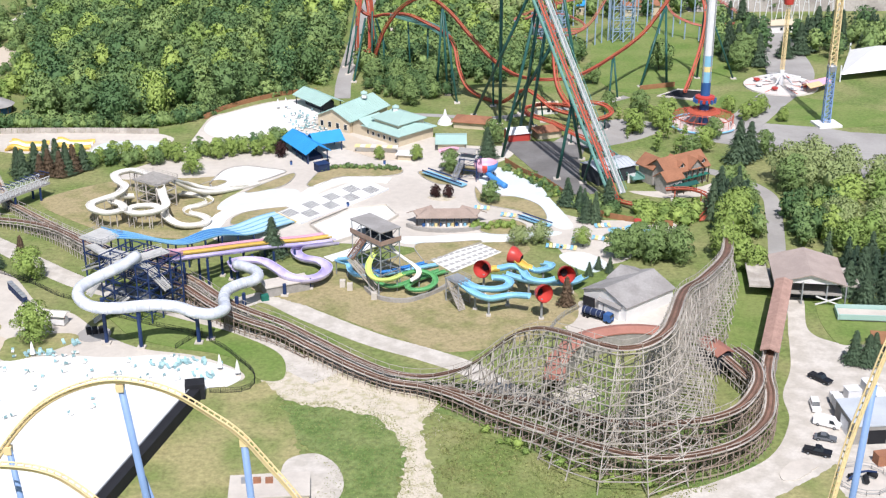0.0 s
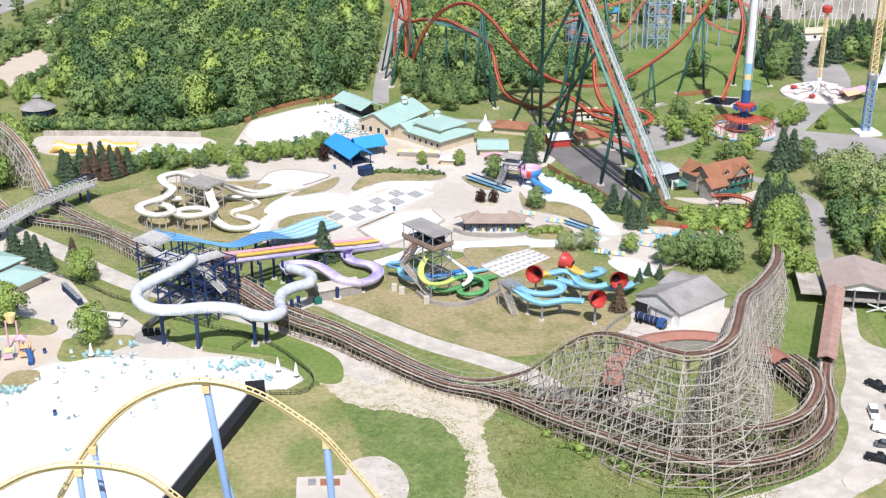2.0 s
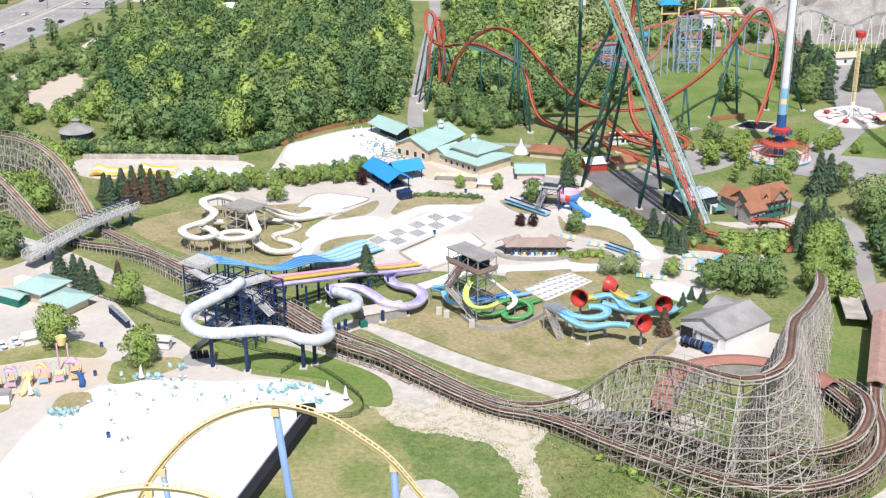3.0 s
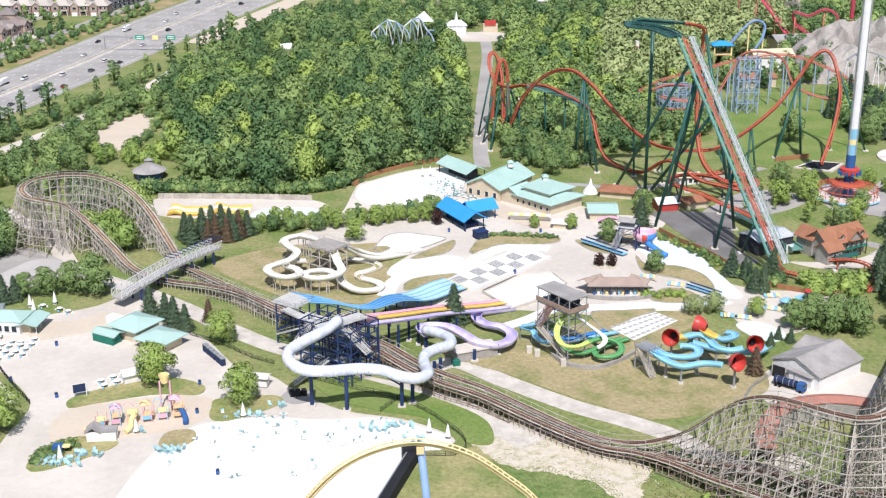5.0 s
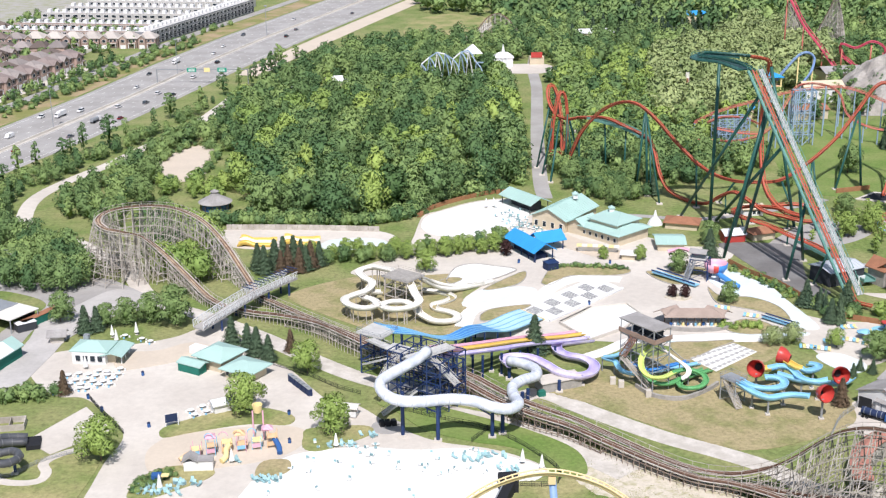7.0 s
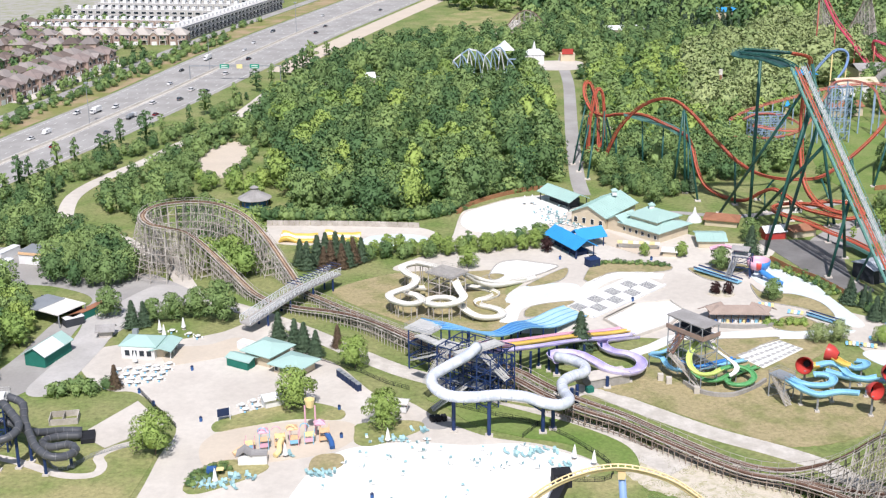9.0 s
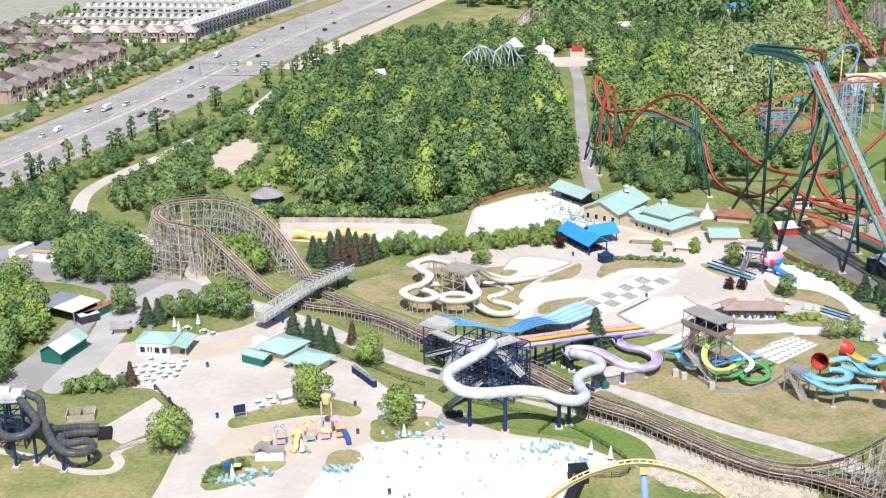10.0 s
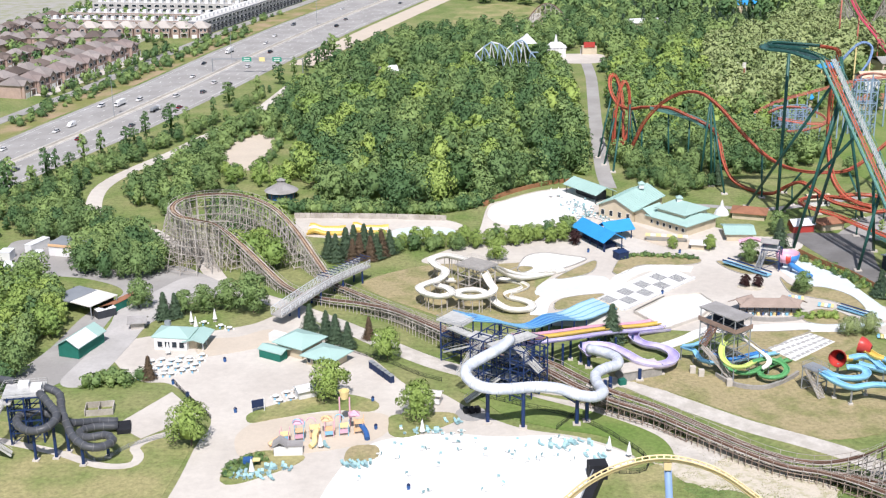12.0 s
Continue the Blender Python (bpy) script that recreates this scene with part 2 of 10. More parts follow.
class Shape:
    """Collects the faces of one mesh, in world metres."""

    def __init__(self):
        self.v, self.f = [], []

    def add(self, verts, faces):
        k = len(self.v)
        self.v += [tuple(p) for p in verts]
        self.f += [tuple(i + k for i in q) for q in faces]
        return self

    def box(self, x, y, z, sx, sy, sz, turn=0.0):
        """A box on z: x, y its middle, z its foot."""
        c, s = math.cos(radians(turn)), math.sin(radians(turn))
        pts = []
        for dz in (0, sz):
            for dx, dy in ((-sx / 2, -sy / 2), (sx / 2, -sy / 2), (sx / 2, sy / 2), (-sx / 2, sy / 2)):
                pts.append((x + dx * c - dy * s, y + dx * s + dy * c, z + dz))
        return self.add(pts, [(3, 2, 1, 0), (4, 5, 6, 7), (0, 1, 5, 4), (1, 2, 6, 5), (2, 3, 7, 6), (3, 0, 4, 7)])

    def beam(self, p, q, w, h=None):
        """A square timber from p to q."""
        p, q, h = Vector(p), Vector(q), h or w
        d = q - p
        if d.length < 1e-4:
            return self
        d.normalize()
        side = d.cross(Vector((0, 0, 1))) if abs(d.z) < 0.98 else Vector((1, 0, 0))
        side.normalize()
        up = side.cross(d)
        pts = [e + side * a * w / 2 + up * b * h / 2 for e in (p, q) for a, b in ((-1, -1), (1, -1), (1, 1), (-1, 1))]
        return self.add(pts, [(0, 1, 2, 3), (7, 6, 5, 4), (0, 4, 5, 1), (1, 5, 6, 2), (2, 6, 7, 3), (3, 7, 4, 0)])

    def tube(self, path, radius, n=8, radius2=None):
        """A round tube along a path, tapering to radius2."""
        path = [Vector(p) for p in path]
        pts, faces = [], []
        for i, p in enumerate(path):
            d = (path[min(i + 1, len(path) - 1)] - path[max(i - 1, 0)]).normalized()
            side = d.cross(Vector((0, 0, 1))) if abs(d.z) < 0.98 else Vector((1, 0, 0))
            side.normalize()
            up = side.cross(d)
            r = radius if radius2 is None else radius + (radius2 - radius) * i / (len(path) - 1)
            for k in range(n):
                a = 2 * math.pi * k / n
                pts.append(p + side * math.cos(a) * r + up * math.sin(a) * r)
        for i in range(len(path) - 1):
            for k in range(n):
                faces.append((i * n + k, i * n + (k + 1) % n, (i + 1) * n + (k + 1) % n, (i + 1) * n + k))
        faces += [tuple(range(n))[::-1], tuple(range((len(path) - 1) * n, len(path) * n))]
        return self.add(pts, faces)

    def sweep(self, path, profile, closed=False, scale=None):
        """A profile of (sideways, up) swept along a path, kept upright. scale: a factor for each path point."""
        path = [Vector(p) for p in path]
        n, pts, faces = len(profile), [], []
        for i, p in enumerate(path):
            d = path[min(i + 1, len(path) - 1)] - path[max(i - 1, 0)]
            side = Vector((d.y, -d.x, 0))
            side = side.normalized() if side.length > 1e-5 else Vector((1, 0, 0))
            k = scale[i] if scale else 1.0
            for a, b in profile:
                pts.append(p + side * a * k + Vector((0, 0, b)))
        m = n if closed else n - 1
        for i in range(len(path) - 1):
            for k in range(m):
                faces.append((i * n + k, i * n + (k + 1) % n, (i + 1) * n + (k + 1) % n, (i + 1) * n + k))
        if closed:
            faces += [tuple(range(n))[::-1], tuple(range((len(path) - 1) * n, len(path) * n))]
        return self.add(pts, faces)

    def prism(self, outline, z0, z1):
        n = len(outline)
        pts = [(x, y, z0) for x, y in outline] + [(x, y, z1) for x, y in outline]
        return self.add(pts, [tuple(range(n))[::-1], tuple(range(n, 2 * n))] + [(i, (i + 1) % n, n + (i + 1) % n, n + i) for i in range(n)])

    def lathe(self, x, y, rings, n=16):
        """Rings of (radius, z) about an upright axis."""
        pts = [(x + r * math.cos(2 * math.pi * k / n), y + r * math.sin(2 * math.pi * k / n), z) for r, z in rings for k in range(n)]
        faces = [(i * n + k, i * n + (k + 1) % n, (i + 1) * n + (k + 1) % n, (i + 1) * n + k) for i in range(len(rings) - 1) for k in range(n)]
        return self.add(pts, faces + [tuple(range(n))[::-1], tuple(range((len(rings) - 1) * n, len(rings) * n))])

    def gable(self, x, y, z, sx, sy, rise, turn=0.0, over=0.6, thick=0.25):
        """A gabled roof slab pair, ridge along its own x; z the eaves."""
        c, s = math.cos(radians(turn)), math.sin(radians(turn))
        hx, hy = sx / 2 + over, sy / 2 + over
        drop = rise * over / (sy / 2)
        put = lambda a, b, h: (x + a * c - b * s, y + a * s + b * c, z + h)
        for sg in (1, -1):
            q = [put(-hx, sg * hy, -drop), put(hx, sg * hy, -drop), put(hx, 0, rise), put(-hx, 0, rise)]
            r = [(a, b, h + thick) for a, b, h in q]
            self.add(q + r, [(0, 1, 2, 3), (7, 6, 5, 4), (0, 4, 5, 1), (1, 5, 6, 2), (2, 6, 7, 3), (3, 7, 4, 0)])
        return self

    def gable_wall(self, x, y, z, sx, sy, high, rise, turn=0.0):
        """Walls with gable ends, one closed solid."""
        c, s = math.cos(radians(turn)), math.sin(radians(turn))
        put = lambda a, b, h: (x + a * c - b * s, y + a * s + b * c, z + h)
        pts = []
        for a in (-sx / 2, sx / 2):
            pts += [put(a, -sy / 2, 0), put(a, sy / 2, 0), put(a, sy / 2, high), put(a, 0, high + rise), put(a, -sy / 2, high)]
        return self.add(pts, [(0, 1, 2, 3, 4)[::-1], (5, 6, 7, 8, 9), (0, 5, 9, 4), (1, 2, 7, 6), (0, 1, 6, 5), (4, 9, 8, 3), (2, 3, 8, 7)])

    def hip(self, x, y, z, sx, sy, rise, turn=0.0, over=0.7, ridge=None):
        """A hipped roof solid."""
        c, s = math.cos(radians(turn)), math.sin(radians(turn))
        put = lambda a, b, h: (x + a * c - b * s, y + a * s + b * c, z + h)
        hx, hy = sx / 2 + over, sy / 2 + over
        r = max(0.05, hx - hy) if ridge is None else ridge / 2
        pts = [put(a, b, h) for h in (-0.25, 0) for a, b in ((-hx, -hy), (hx, -hy), (hx, hy), (-hx, hy))] + [put(-r, 0, rise), put(r, 0, rise)]
        return self.add(pts, [(3, 2, 1, 0), (0, 1, 5, 4), (1, 2, 6, 5), (2, 3, 7, 6), (3, 0, 4, 7), (4, 5, 9, 8), (6, 7, 8, 9), (5, 6, 9), (7, 4, 8)])

    def mesh(self, name, origin=Vector((0, 0, 0))):
        me = bpy.data.meshes.new(name)
        o = origin
        me.from_pydata([(a - o.x, b - o.y, c - o.z) for a, b, c in self.v], [], self.f)
        return me


def part(name, shape, mat, parent, label="", smooth=False, kind=""):
    """One mesh object under a thing or under a part, which share one origin."""
    o = ORIGIN[parent]
    me = shape.mesh(name, o)
    me.materials.append(mat)
    if smooth:
        me.shade_smooth()
    ob = new(name, me)
    ob.parent = parent
    ORIGIN[ob] = o
    return tagged(ob, label, kind=kind)


def single(name, shape, mat, label, category, at=(0, 0, 0), group="", kind="", smooth=False):
    """A thing or a piece of the setting that is one mesh."""
    me = shape.mesh(name, Vector(at))
    me.materials.append(mat)
    if smooth:
        me.shade_smooth()
    ob = new(name, me)
    ob.location = at
    ORIGIN[ob] = Vector(at)
    return tagged(ob, label, category, group, kind)


def curve(points, step=1.5, closed=False):
    """A smooth line through points, resampled at even steps."""
    p = np.array(points, float)
    if closed:
        p = np.vstack([p[-1], p, p[0], p[1]])
    else:
        p = np.vstack([2 * p[0] - p[1], p, 2 * p[-1] - p[-2]])
    out = []
    for i in range(1, len(p) - 2):
        a, b, c, d = p[i - 1:i + 3]
        n = max(2, int(np.linalg.norm(c - b) / step * 2))
        for u in np.linspace(0, 1, n, endpoint=False):
            out.append(0.5 * (2 * b + (c - a) * u + (2 * a - 5 * b + 4 * c - d) * u * u + (3 * b - a - 3 * c + d) * u ** 3))
    if not closed:
        out.append(p[-2])
    out = np.array(out)
    d = np.r_[0, np.cumsum(np.linalg.norm(np.diff(out, axis=0), axis=1))]
    at = np.linspace(0, d[-1], max(2, int(d[-1] / step)) + (0 if closed else 1), endpoint=not closed)
    return np.stack([np.interp(at, d, out[:, k]) for k in range(out.shape[1])], 1)


LIFT = [0.0]


def patch(name, outline, z, mat, label, category, smooth_edge=True, step=1.5, rough=0.0):
    """A paved, watered or planted surface lying on the ground, with its edge, from its outline."""
    if rough:
        step = 0.6
    LIFT[0] += 0.0011
    z += LIFT[0]
    pts = curve(outline, step, closed=True) if smooth_edge else np.array(outline, float)
    if rough:
        pts = np.array([(x + rough * noise.noise(Vector((x * 0.45, y * 0.45, 3))) + rough * 0.6 * noise.noise(Vector((x * 1.3, y * 1.3, 9))), y + rough * noise.noise(Vector((x * 0.45, y * 0.45, 17))) + rough * 0.6 * noise.noise(Vector((x * 1.3, y * 1.3, 29)))) for x, y in pts])
    bm = bmesh.new()
    ring = [bm.verts.new((x, y, z)) for x, y in pts]
    edges = [bm.edges.new((ring[i], ring[(i + 1) % len(ring)])) for i in range(len(ring))]
    bmesh.ops.triangle_fill(bm, edges=edges, use_beauty=True)
    for f in bm.faces:
        if f.normal.z < 0:
            f.normal_flip()
    low = [bm.verts.new((x, y, -0.6)) for x, y in pts]
    for i in range(len(ring)):
        j = (i + 1) % len(ring)
        bm.faces.new((ring[i], low[i], low[j], ring[j]))
    me = bpy.data.meshes.new(name)
    bm.to_mesh(me)
    bm.free()
    me.materials.append(mat)
    ob = new(name, me)
    ORIGIN[ob] = Vector((0, 0, 0))
    return tagged(ob, label, category, kind="structure")


def kerb(name, outline, z, mat, label, wide=0.35, high=0.28, smooth_edge=True):
    """A low raised rim along the edge of a pool or bed."""
    pts = curve([(x, y, z) for x, y in outline], 1.2, closed=True) if smooth_edge else np.array([(x, y, z) for x, y in outline])
    pts = np.vstack([pts, pts[:2]])
    return single(name, Shape().sweep(pts, [(-wide / 2, -0.3), (-wide / 2, high), (wide / 2, high), (wide / 2, -0.3)], closed=True), mat, label, "kerb", kind="structure")


def strip(name, line, width, z, mat, label, category, step=3.0):
    """A road or path of even width along a line on the ground."""
    pts = curve([(x, y, z) for x, y in line], step)
    w = width / 2
    return single(name, Shape().sweep(pts, [(-w, -0.6), (-w, 0), (w, 0), (w, -0.6)]), mat, label, category, kind="structure")

# ---- ground, roads and paving ----
single("ground", Shape().box(0, 1200, -1.0, 7000, 7000, 1.0), GRASS, "green grass ground with worn dry patches", "ground", kind="structure")
HY = [330, 400, 500, 600, 700, 800, 900, 1000, 1200, 1700]
HL = [-372, -357, -339, -318, -295, -277, -255.5, -229, -176, -40]
HR = [-337, -317, -289, -259.5, -236.5, -215, -191, -164, -110, 30]


def lane(y, share):
    """A place on the highway: its y, and the share of the way across it."""
    return float(np.interp(y, HY, HL)) * (1 - share) + float(np.interp(y, HY, HR)) * share


patch("highway", [(x, y) for x, y in zip(HL, HY)] + [(x, y) for x, y in zip(HR[::-1], HY[::-1])], 0.06, GREY_ROAD, "wide pale grey multi-lane highway", "highway", smooth_edge=False)
strip("highway_median", [(lane(y, 0.5), y) for y in HY], 4.0, 0.14, GRAVEL, "pale concrete strip with barrier between the lanes", "median")
strip("park_road", [(-207, 700), (-213, 640), (-218, 614), (-228, 583), (-236, 552), (-245, 527), (-250.5, 505), (-250, 485), (-242, 458), (-230, 446), (-217, 441), (-205, 428), (-190, 415), (-183, 400), (-172, 378)], 6.5, 0.05, CONCRETE, "narrow pale service road between trees", "road")
strip("coaster_road", [(-172, 380), (-150, 366), (-130, 350), (-115, 336), (-98, 322), (-80, 313), (-60, 306), (-48, 313), (-35, 302), (-18, 288), (-5, 280), (6, 272), (14, 262), (22, 256), (34, 262)], 6.5, 0.07, GRAVEL, "pale gravel service road beside the wooden coaster", "road")
strip("lower_road", [(-86, 306), (-72, 300), (-58, 294), (-46, 286), (-36, 276), (-28, 268)], 8.0, 0.10, GRAVEL, "dusty gravel road below the wooden coaster", "road")
strip("forest_road", [(-40, 500), (-41, 530), (-40, 608), (-38, 680), (-37, 728), (-38, 780), (-36, 820)], 6.5, 0.05, GREY_ROAD, "straight grey park street beside the wood", "road")
patch("service_yard", [(-197, 402), (-186, 396), (-171, 380), (-173, 372), (-187, 376), (-199, 374), (-203, 356), (-202, 330), (-200, 314), (-208, 300), (-218, 304), (-214, 330), (-212, 356), (-206, 376), (-222, 388), (-250, 395), (-262, 425), (-240, 425), (-222, 398)], 0.06, GREY_ROAD, "grey service yard beside the workshops", "yard")
patch("plaza", [(-146, 360), (-158, 350), (-170, 344), (-186, 340), (-196, 332), (-190, 318), (-180, 308), (-171, 306), (-156, 287), (-156, 270), (-156, 250), (-158, 220), (-158, 190), (-60, 190), (-64, 230), (-58, 264), (-50, 266), (-47, 269), (-51, 274), (-61, 280), (-75, 284), (-87, 293), (-97, 304), (-106, 308), (-118, 326), (-127, 335)], 0.08, CONCRETE, "sunlit pale concrete plaza", "plaza")
patch("wave_pool_floor", [(-122, 236), (-118, 262), (-111, 275), (-95, 280), (-80, 279), (-66, 280), (-51, 273), (-48, 268), (-52, 263), (-57.6, 259), (-68.6, 218), (-74, 195), (-122, 195)], 0.13, POOL, "drained white wave pool floor", "pool")
patch("play_ground_paving", [(-147, 276), (-142, 286), (-128, 290), (-112, 291), (-108, 284), (-114, 274), (-132, 267), (-142, 264)], 0.12, BEIGE, "beige paving round the playground", "paving")
patch("water_park_deck", [(-110, 408), (-100, 424), (-92, 440), (-89, 474), (-83, 482), (-68, 496), (-52, 499), (-42, 484), (-24, 462), (-4, 450), (8, 440), (24, 438), (24, 428), (14, 412), (20, 394), (30, 380), (44, 368), (66, 366), (70, 360), (58, 344), (48, 334), (36, 338), (30, 352), (14, 354), (2, 344), (-14, 348), (-30, 350), (-44, 352), (-62, 352), (-69, 356), (-71, 382), (-64, 402), (-86, 404)], 0.05, CONCRETE, "pale concrete water park deck", "deck")
patch("lawn_by_slides", [(-126, 391), (-107, 405), (-84, 407), (-68, 408), (-71, 388), (-69, 356), (-97, 358), (-105, 362), (-126, 381)], 0.09, DRY_GRASS, "dry lawn round the slide tower", "lawn")
patch("dry_slope", [(-52, 320), (-48, 315), (-34, 306), (-15, 291), (4, 281), (30, 294), (35, 305), (33, 318), (11, 325), (25, 345), (13, 354), (-5, 345), (-20, 335), (-31, 330), (-40, 324)], 0.10, DRY_GRASS, "dry yellowish grass slope below the slides", "grass", rough=0.5)
patch("bare_earth_patch", [(-44, 274), (-34, 280), (-22, 276), (-8, 265), (-2, 256), (-5, 246), (-2, 222), (2, 200), (-11, 200), (-9, 224), (-11, 240), (-20, 252), (-36, 258)], 0.052, EARTH, "bare sandy earth with thin grass", "earth", rough=1.6)
patch("meadow_patch", [(-38, 255), (-25, 254), (-14, 248), (-9, 235), (-10, 222), (-14, 200), (-30, 200), (-24, 228), (-30, 238), (-36, 246)], 0.09, MEADOW, "long green meadow grass", "grass", rough=1.4)
patch("coaster_meadow", [(-2, 254), (8, 246), (18, 236), (32, 226), (46, 221), (60, 224), (66, 232), (70, 242), (60, 250), (46, 262), (34, 268), (24, 262)], 0.056, MEADOW, "rough green grass under the wooden trestle", "grass", rough=1.4)
patch("service_drive", [(88, 328), (96, 328), (95, 310), (91.5, 292), (96, 285), (104, 283), (113, 277), (128, 262), (104, 225), (86, 190), (20, 190), (30, 208), (44, 219), (53.4, 223), (67.5, 232.5), (75.4, 247), (77, 259), (82, 272), (86, 290), (89.5, 308)], 0.06, GRAVEL, "pale gravel service drive and car park", "drive")
patch("side_lawn", [(70, 300), (79, 330), (86, 326), (86, 306), (80, 284), (70, 278)], 0.06, LUSH, "bright green mown lawn", "lawn")
patch("side_lawn", [(98, 308), (112, 312), (122, 300), (110, 290), (97, 284)], 0.09, LUSH, "bright green mown lawn", "lawn")
patch("workshop_pad", [(30, 296), (34, 308), (48, 312), (64, 306), (58, 290), (46, 284), (36, 286)], 0.09, CONCRETE, "pale concrete pad at the workshop", "paving")
patch("ride_forecourt", [(22, 443), (25, 430), (28.4, 419.7), (33.1, 405.4), (38, 396), (43, 389), (50, 392), (46, 402), (46, 412), (48, 425), (50, 438), (42, 443)], 0.09, ASPHALT, "grey asphalt forecourt", "paving")
patch("lazy_river", [(13, 413), (20.4, 415.2), (26, 406), (31.6, 397.3), (34, 386), (38, 369.6), (39, 361), (34, 361), (29, 373), (25, 381), (21, 388), (16, 393), (12, 403)], 0.14, WATER_PALE, "pale turquoise splash-down pool", "pool")
patch("far_meadow", [(70, 510), (66, 560), (83, 620), (143, 640), (150, 600), (128, 540), (100, 508)], 0.05, LUSH, "bright green field behind the coaster", "field")
patch("tree_island", [(-145, 284), (-145, 291), (-127, 302), (-114, 298), (-114, 292), (-125, 292), (-138, 287)], 0.2, LAWN, "kerbed grass island with a tree", "grass island")
patch("tree_island", [(-109, 285), (-108, 290), (-94, 292), (-92, 287), (-103, 278), (-108, 279)], 0.2, LAWN, "kerbed grass island with a tree", "grass island")
patch("planted_island", [(-146, 254), (-145, 263), (-139, 269), (-129, 268), (-129, 263), (-141, 253)], 0.2, LAWN, "kerbed grass island with shrubs", "grass island")
patch("planted_island", [(-118, 266), (-117, 272), (-111, 273), (-110, 267), (-116, 263)], 0.2, DRY_GRASS, "small round grass island", "grass island")
patch("concrete_pad", [(-179.5, 281.5), (-170, 301.5), (-159.2, 288.1), (-170.8, 274.4)], 0.12, CONCRETE, "empty pale concrete pad", "paving", smooth_edge=False)
SAND = [(-216, 537), (-210, 576), (-199, 588), (-190, 567), (-190.7, 530), (-203, 524)]
patch("sand_pit", SAND, 0.06, BEIGE, "bare sandy clearing in the wood", "clearing", rough=2.4)

patch("ramp_paving", [(-164, 456), (-143, 457.5), (-112, 458), (-98, 450), (-102, 442), (-120, 436.5), (-136, 434), (-152, 434), (-162, 441)], 0.045, CONCRETE, "pale paving round the children's slides", "paving")
patch("queue_paving", [(40, 441), (46, 452), (58, 466), (72, 470), (82, 460), (74, 448), (62, 440), (52, 436)], 0.048, GREY_ROAD, "grey queue paving below the red coaster", "paving")
patch("lodge_terrace", [(60, 392), (70, 386), (86, 388), (96, 394), (94, 404), (84, 396), (70, 392)], 0.05, CONCRETE, "pale paved terrace of the lodge", "paving")
strip("lodge_lane", [(60, 420), (74, 418), (88, 412), (98, 402), (104, 388), (102, 372), (98, 352), (94, 334)], 5.0, 0.05, GREY_ROAD, "grey service lane behind the lodge", "road")
strip("suburb_drive", [(-343 + 2.5 * k, 672 + 11.4 * k) for k in range(0, 12, 2)], 11, 0.075, CONCRETE, "pale driveways in front of the brick houses", "driveway")
patch("ride_plaza", [(88, 446), (92, 474), (110, 478), (120, 485), (132, 500), (140, 545), (150, 585), (160, 600), (158, 560), (150, 530), (140, 500), (134, 470), (150, 452), (170, 444), (160, 420), (142, 392), (138, 412), (132, 424), (122, 440), (108, 444)], 0.052, GREY_ROAD, "pale grey ride plaza and street", "plaza")
patch("yard_road", [(-187, 391), (-173, 382), (-184.5, 361.7), (-190, 348), (-190.8, 335), (-193, 311), (-197, 303.5), (-203, 307), (-201.5, 326), (-201.7, 347), (-202.5, 361), (-196, 376)], 0.1, material("pale_yard_asphalt", (0.47, 0.455, 0.435), 0.9, vary=0.1, scale=0.08, fine=0.8, colour2=(0.40, 0.385, 0.365)), "pale sunlit service yard asphalt", "yard")

# ---- trees ----
def leaf_cloud(rng, centres, radii, count, size, flat=0.75, heart=(0, 0, 0.5)):
    """Small bent leaf clumps over the skin of several boughs, as vertices, triangles and the way each clump faces."""
    k = rng.choice(len(centres), count, p=radii ** 2 / (radii ** 2).sum())
    d = rng.normal(size=(count, 3))
    d /= np.linalg.norm(d, axis=1)[:, None]
    d[:, 2] = np.where(d[:, 2] < -0.35, -d[:, 2], d[:, 2])
    pos = centres[k] + d * (radii[k] * rng.uniform(0.70, 1.10, count))[:, None] * np.array([1, 1, flat])
    nrm = d + rng.normal(size=(count, 3)) * 0.45
    nrm /= np.linalg.norm(nrm, axis=1)[:, None]
    a = np.cross(nrm, rng.normal(size=(count, 3)))
    a /= np.linalg.norm(a, axis=1)[:, None]
    b = np.cross(nrm, a)
    s = size * rng.uniform(0.55, 1.25, count)[:, None]
    leaf = np.stack([pos - a * s, pos + a * s * 0.8 - b * s * 0.5, pos + b * s], 1)
    out = pos - np.array(heart)
    out /= np.maximum(np.linalg.norm(out, axis=1), 1e-6)[:, None]
    face = d * 0.5 + out * 0.7 + rng.normal(size=(count, 3)) * 0.16
    face /= np.linalg.norm(face, axis=1)[:, None]
    return leaf.reshape(-1, 3), np.arange(count * 3).reshape(-1, 3), np.repeat(face, 3, 0)


def ball(centre, r, flat, n=7, m=5):
    pts = [(centre[0], centre[1], centre[2] - r * flat)]
    for i in range(1, m):
        t = math.pi * i / m - math.pi / 2
        pts += [(centre[0] + r * math.cos(t) * math.cos(2 * math.pi * k / n), centre[1] + r * math.cos(t) * math.sin(2 * math.pi * k / n), centre[2] + r * flat * math.sin(t)) for k in range(n)]
    pts.append((centre[0], centre[1], centre[2] + r * flat))
    faces = [(0, 1 + (k + 1) % n, 1 + k) for k in range(n)]
    for i in range(m - 2):
        for k in range(n):
            a, b, c, d = 1 + i * n + k, 1 + i * n + (k + 1) % n, 1 + (i + 1) * n + (k + 1) % n, 1 + (i + 1) * n + k
            faces += [(a, b, c), (a, c, d)]
    last = len(pts) - 1
    faces += [(last, last - n + k, last - n + (k + 1) % n) for k in range(n)]
    return pts, faces


